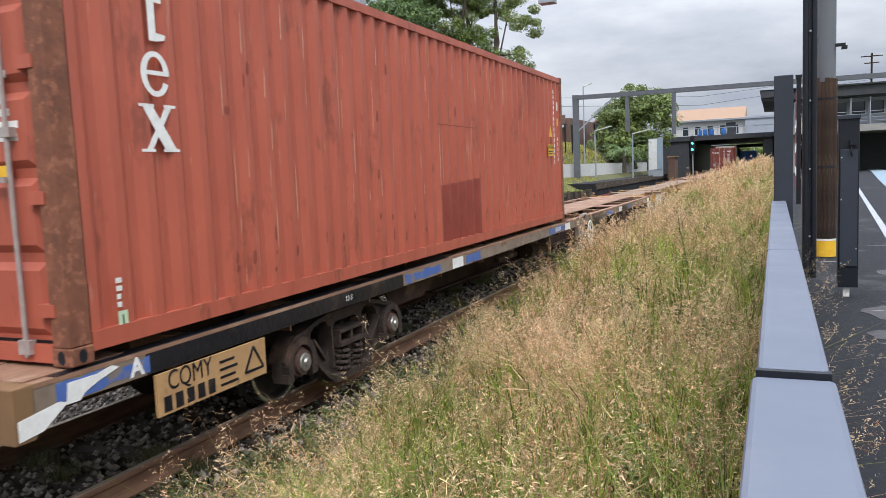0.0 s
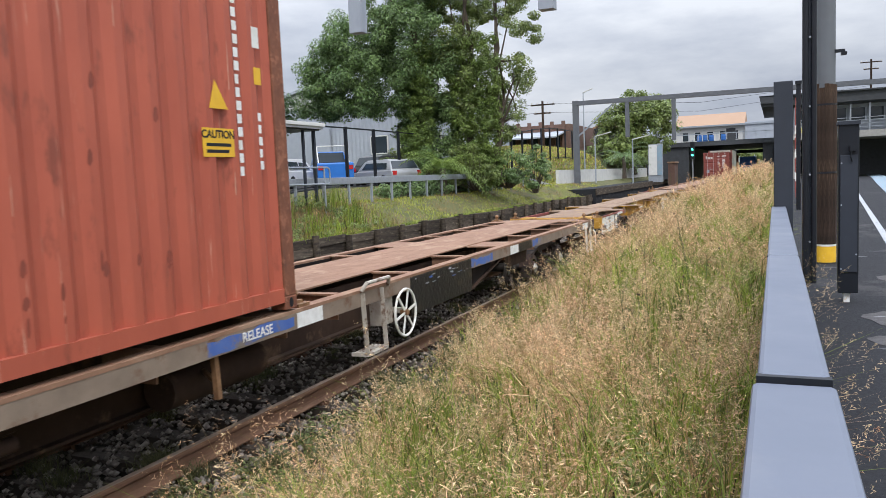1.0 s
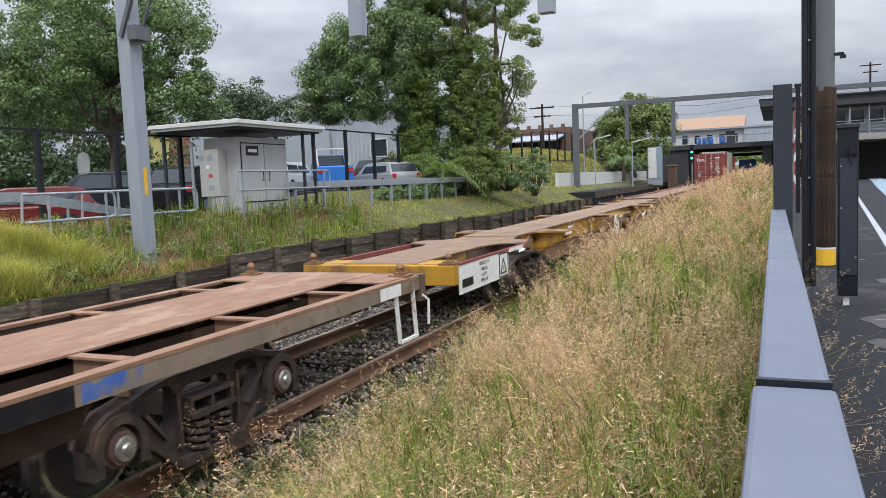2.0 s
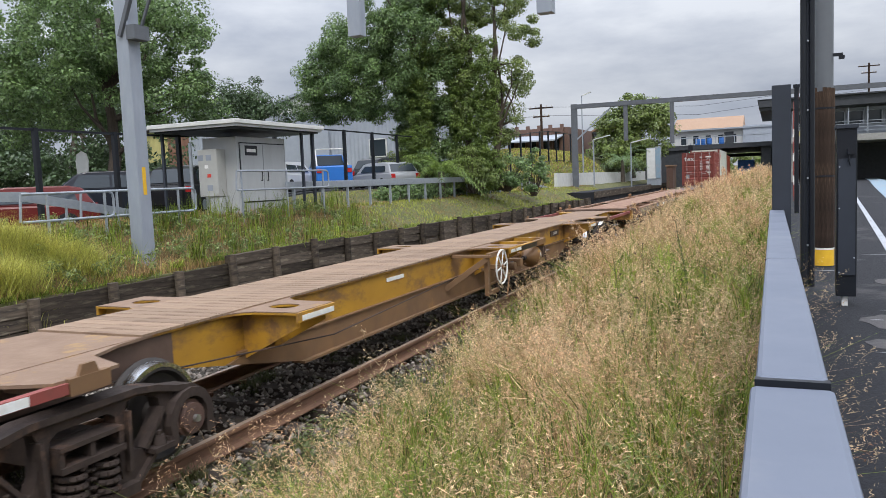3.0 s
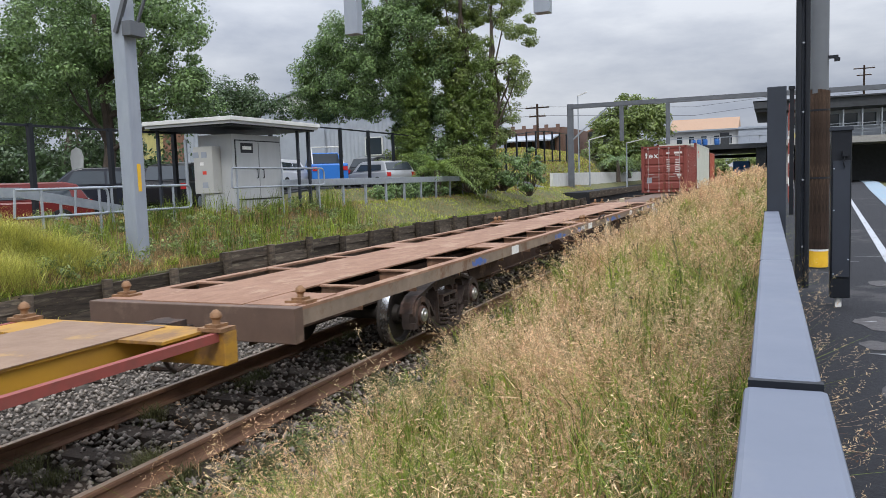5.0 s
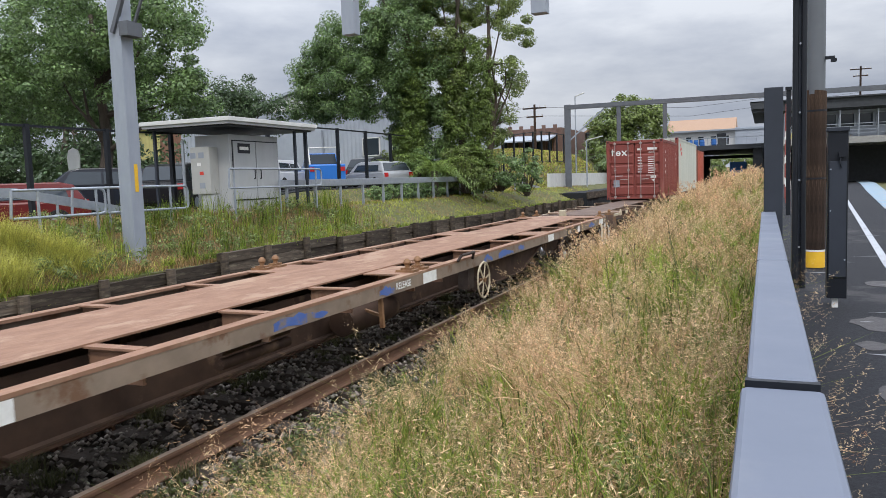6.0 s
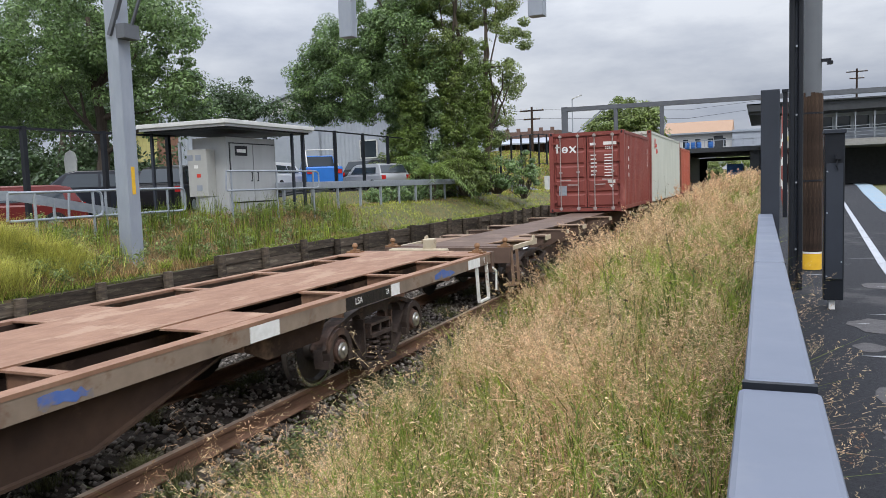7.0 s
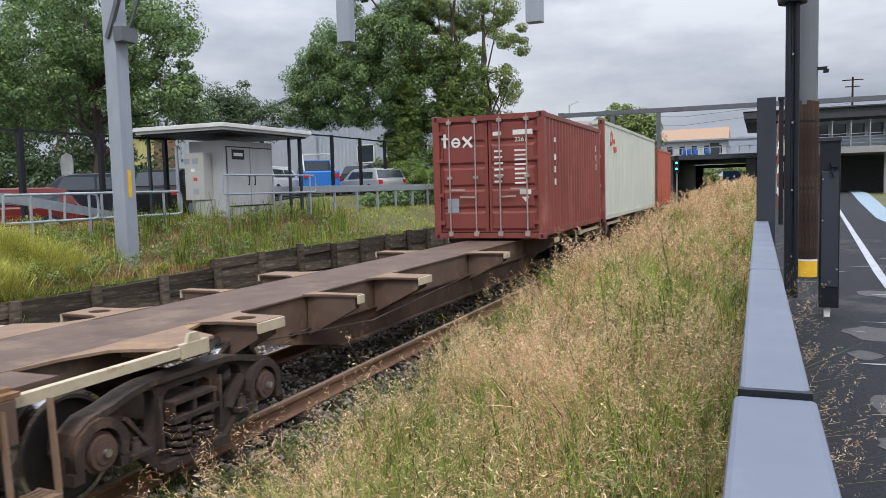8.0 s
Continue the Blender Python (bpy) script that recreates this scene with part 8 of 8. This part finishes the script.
def lamp_post(x, y, z0, z1, arm):
    l = thing("street_lamp", "slim pale street lamp with a sloping arm", "street lamp", "platform lamps")
    part("pole", Geo().tube((x, y, z0), (x, y, z1), 0.07, 8, r2=0.05), M["galv"], l)
    part("lamp_head", Geo().bar((x, y, z1), (x + arm, y, z1 + 0.3), 0.16, 0.08), M["white_trim"], l)


lamp_post(-8.9, 66, 0.98, 5.2, 1.4)
lamp_post(-6.75, 72, 0.98, 5.0, 1.5)
lamp_post(-11.2, 72, 2.0, 9.6, 0.9)
bill = thing("billboard", "upright pale blue poster stand on the opposite platform", "billboard")
part("frame", Geo().box(-6.55, -5.12, 80.0, 80.25, 0.9, 4.7), M["galv"], bill)
part("poster", Geo().box(-6.47, -5.68, 79.95, 80.0, 1.6, 4.62), M["white_trim"], bill, "pale poster")
part("poster_band", Geo().box(-5.66, -5.2, 79.95, 80.0, 1.6, 4.62), M["pale_blue"], bill, "blue poster band")
kiosk = thing("red_kiosk", "red brick platform shelter beside the track", "shelter")
part("wall", Geo().box(-5.6, -4.9, 88, 91, 0.4, 2.8), M["brick"], kiosk)
part("roof", Geo().box(-5.7, -4.8, 87.9, 91.1, 2.8, 2.95), M["orange_roof"], kiosk)


def build_signal():
    s = thing("railway_signal", "black railway signal with two green lamps lit", "signal")
    part("post", Geo().tube((-3.0, 88, -0.3), (-3.0, 88, 5.2), 0.08, 8), M["galv"], s)
    part("head", Geo().box(-3.25, -2.75, 87.8, 88.0, 3.1, 5.0), M["black_paint"], s, edge=0.05)
    for z in (3.55, 4.2):
        part("green_lamp", Geo().tube((-3.0, 87.78, z), (-3.0, 87.81, z), 0.11, 14), M["green_lamp"], s, "lit green lamp")


M["green_lamp"] = glow("lit_green_lamp", (0.05, 0.9, 0.55), 6)
build_signal()


def build_station():
    b = thing("station_bridge", "dark road bridge over the tracks with a steel parapet", "bridge")
    part("deck", Geo().box(-14, 24, 100, 140, 4.95, 5.25), M["dark_roof"], b, "dark bridge deck")
    part("girder", Geo().box(-14, 24, 99.9, 100.2, 4.80, 5.36), M["dark_roof"], b)
    part("abutment", Geo().box(-14, -4.6, 100.2, 140, -0.4, 4.85), M["dark_roof"], b, "dark abutment wall")
    part("pier", Geo().box(3.9, 5.0, 100.2, 140, -0.4, 4.85), M["dark_roof"], b, "dark pier")
    part("pier", Geo().box(18, 24, 100.2, 116, -0.4, 4.85), M["dark_roof"], b, "dark pier")
    part("back_wall", Geo().box(-4.6, -3.4, 139, 140, -0.4, 4.85).box(3.5, 3.9, 139, 140, -0.4, 4.85).box(-3.4, 3.5, 139, 140, 4.3, 4.85), M["dark_roof"], b, "dark end wall with an opening")
    part("back_wall", Geo().box(5.0, 18, 115, 116, -0.4, 4.85), M["dark_roof"], b, "dark back wall")
    for i in range(9):
        x = -4.6 + 1.1 * i
        part("parapet_post", Geo().box(x, x + 0.1, 100.0, 100.1, 5.5, 6.3), M["galv"], b)
    part("parapet_rail", Geo().box(-6, 6, 100.0, 100.1, 6.2, 6.3), M["galv"], b)
    s = thing("station_building", "raised station concourse with a dark roof and a glazed front", "station building")
    part("roof", Geo().prism([(4.1, 7.6), (4.1, 8.5), (24, 8.5), (24, 7.6)], "y", 79.6, 98).box(3.9, 24.2, 79.3, 98, 8.5, 8.62), M["dark_roof"], s, "dark fascia roof")
    part("canopy", Geo().box(4.0, 6.6, 79.3, 84, 7.9, 8.6), M["dark_roof"], s, "dark canopy end")
    part("floor", Geo().box(6.4, 24, 79.8, 98, 4.35, 4.95), M["concrete"], s, "concrete floor slab")
    part("wall", Geo().box(6.4, 24, 82.5, 82.7, 4.95, 7.5), M["sheet_grey"], s)
    for i in range(10):
        window(s, 7.0 + 1.55 * i, 8.4 + 1.55 * i, 82.48, 5.9, 7.25, M["galv"])
        part("mullion", Geo().box(6.9 + 1.55 * i, 7.0 + 1.55 * i, 80.0, 80.15, 4.95, 7.4), M["galv"], s)
    for z in (5.25, 5.55, 5.85, 6.1):
        part("rail", Geo().box(6.4, 24, 80.0, 80.06, z, z + 0.05), M["galv"], s, "pale balcony rail")
    for x in (6.6, 11.4, 16, 20):
        part("column", Geo().box(x, x + 0.5, 81, 81.5, 0.2, 4.4), M["concrete"], s, "concrete column")
    part("under_wall", Geo().box(10.8, 24, 90, 90.3, 0.0, 4.35), M["dark_roof"], s, "dark wall below")
    part("sign_panel", Geo().box(7.2, 9.4, 79.9, 79.97, 5.0, 5.5), M["yellow_sheet"], s, "pale yellow panel")
    w = thing("white_building", "white two-storey building with an orange-brown roof above the bridge", "building")
    part("wall", Geo().box(-9.6, 4.8, 131, 143, 5.36, 8.9), M["sheet_white"], w)
    part("roof", Geo().prism([(130.2, 8.8), (137, 11.0), (144, 8.8)], "x", -9.8, 0.9), M["orange_roof"], w)
    part("annex", Geo().box(0.9, 5.6, 130.4, 140, 5.36, 9.0), M["sheet_grey"], w)
    for i in range(5):
        window(w, -8.6 + 1.9 * i, -7.6 + 1.9 * i, 130.98, 6.4, 7.9)
    part("door", Geo().box(-1.9, -0.5, 130.9, 131.0, 5.2, 8.2), M["dark_roof"], w, "dark doorway")
    part("gutter", Geo().box(-9.8, 5.8, 130.2, 130.5, 8.6, 8.85), M["galv"], w)
    k = thing("blue_container", "tall blue steel container standing under the bridge", "shipping container")
    part("side_wall", corrugated(6.0, 0.1, 3.5, 1), M["blue_box"], k, "ribbed blue side", at=pose(1.795, 104.1, -0.3))
    part("front_wall", Geo().box(1.15, 3.0, 103.9, 104.1, -0.33, 3.25), M["blue_box"], k, "blue end wall")
    part("roof", Geo().box(1.15, 3.0, 104.1, 110, 3.2, 3.3), M["blue_box"], k)


M["blue_box"] = material("bright_blue_container_paint", (0.03, 0.14, 0.42), (0.025, 0.11, 0.34), 0.5, scale=2, bump=0.05)
build_station()
for i, dx in enumerate((-3.4, -2.7, -2.0, -0.6)):
    drum = thing("drum", "blue plastic drum on the bridge", "drum", "drums on the bridge", pose(dx, 101.2, 5.25))
    part("body", Geo().lathe([(0.0, 0.0), (0.0, 0.29), (0.3, 0.30), (0.32, 0.31), (0.34, 0.30), (0.6, 0.30), (0.62, 0.31), (0.64, 0.30), (0.9, 0.28), (0.9, 0.0)], "z", 16), M["blue_box"], drum, smooth=True)
    part("lid", Geo().tube((0.12, 0, 0.9), (0.12, 0, 0.93), 0.05, 8), M["white_trim"], drum, "pale screw lid")
tree("tree", "green tree beyond the bridge", (-3.4, 156, -0.3),
     [(-4.2, 156, 3.0, 2.2, 1.8), (-1.6, 158, 3.4, 2.4, 2.2), (2.6, 160, 3.8, 2.6, 2.4), (-3.4, 157, 1.0, 2.4, 1.4), (4.6, 158, 2.0, 2.0, 2.0)], "leaf_olive", 91, clumps=120, per=60, size=0.4, spread=0.9)


motions()
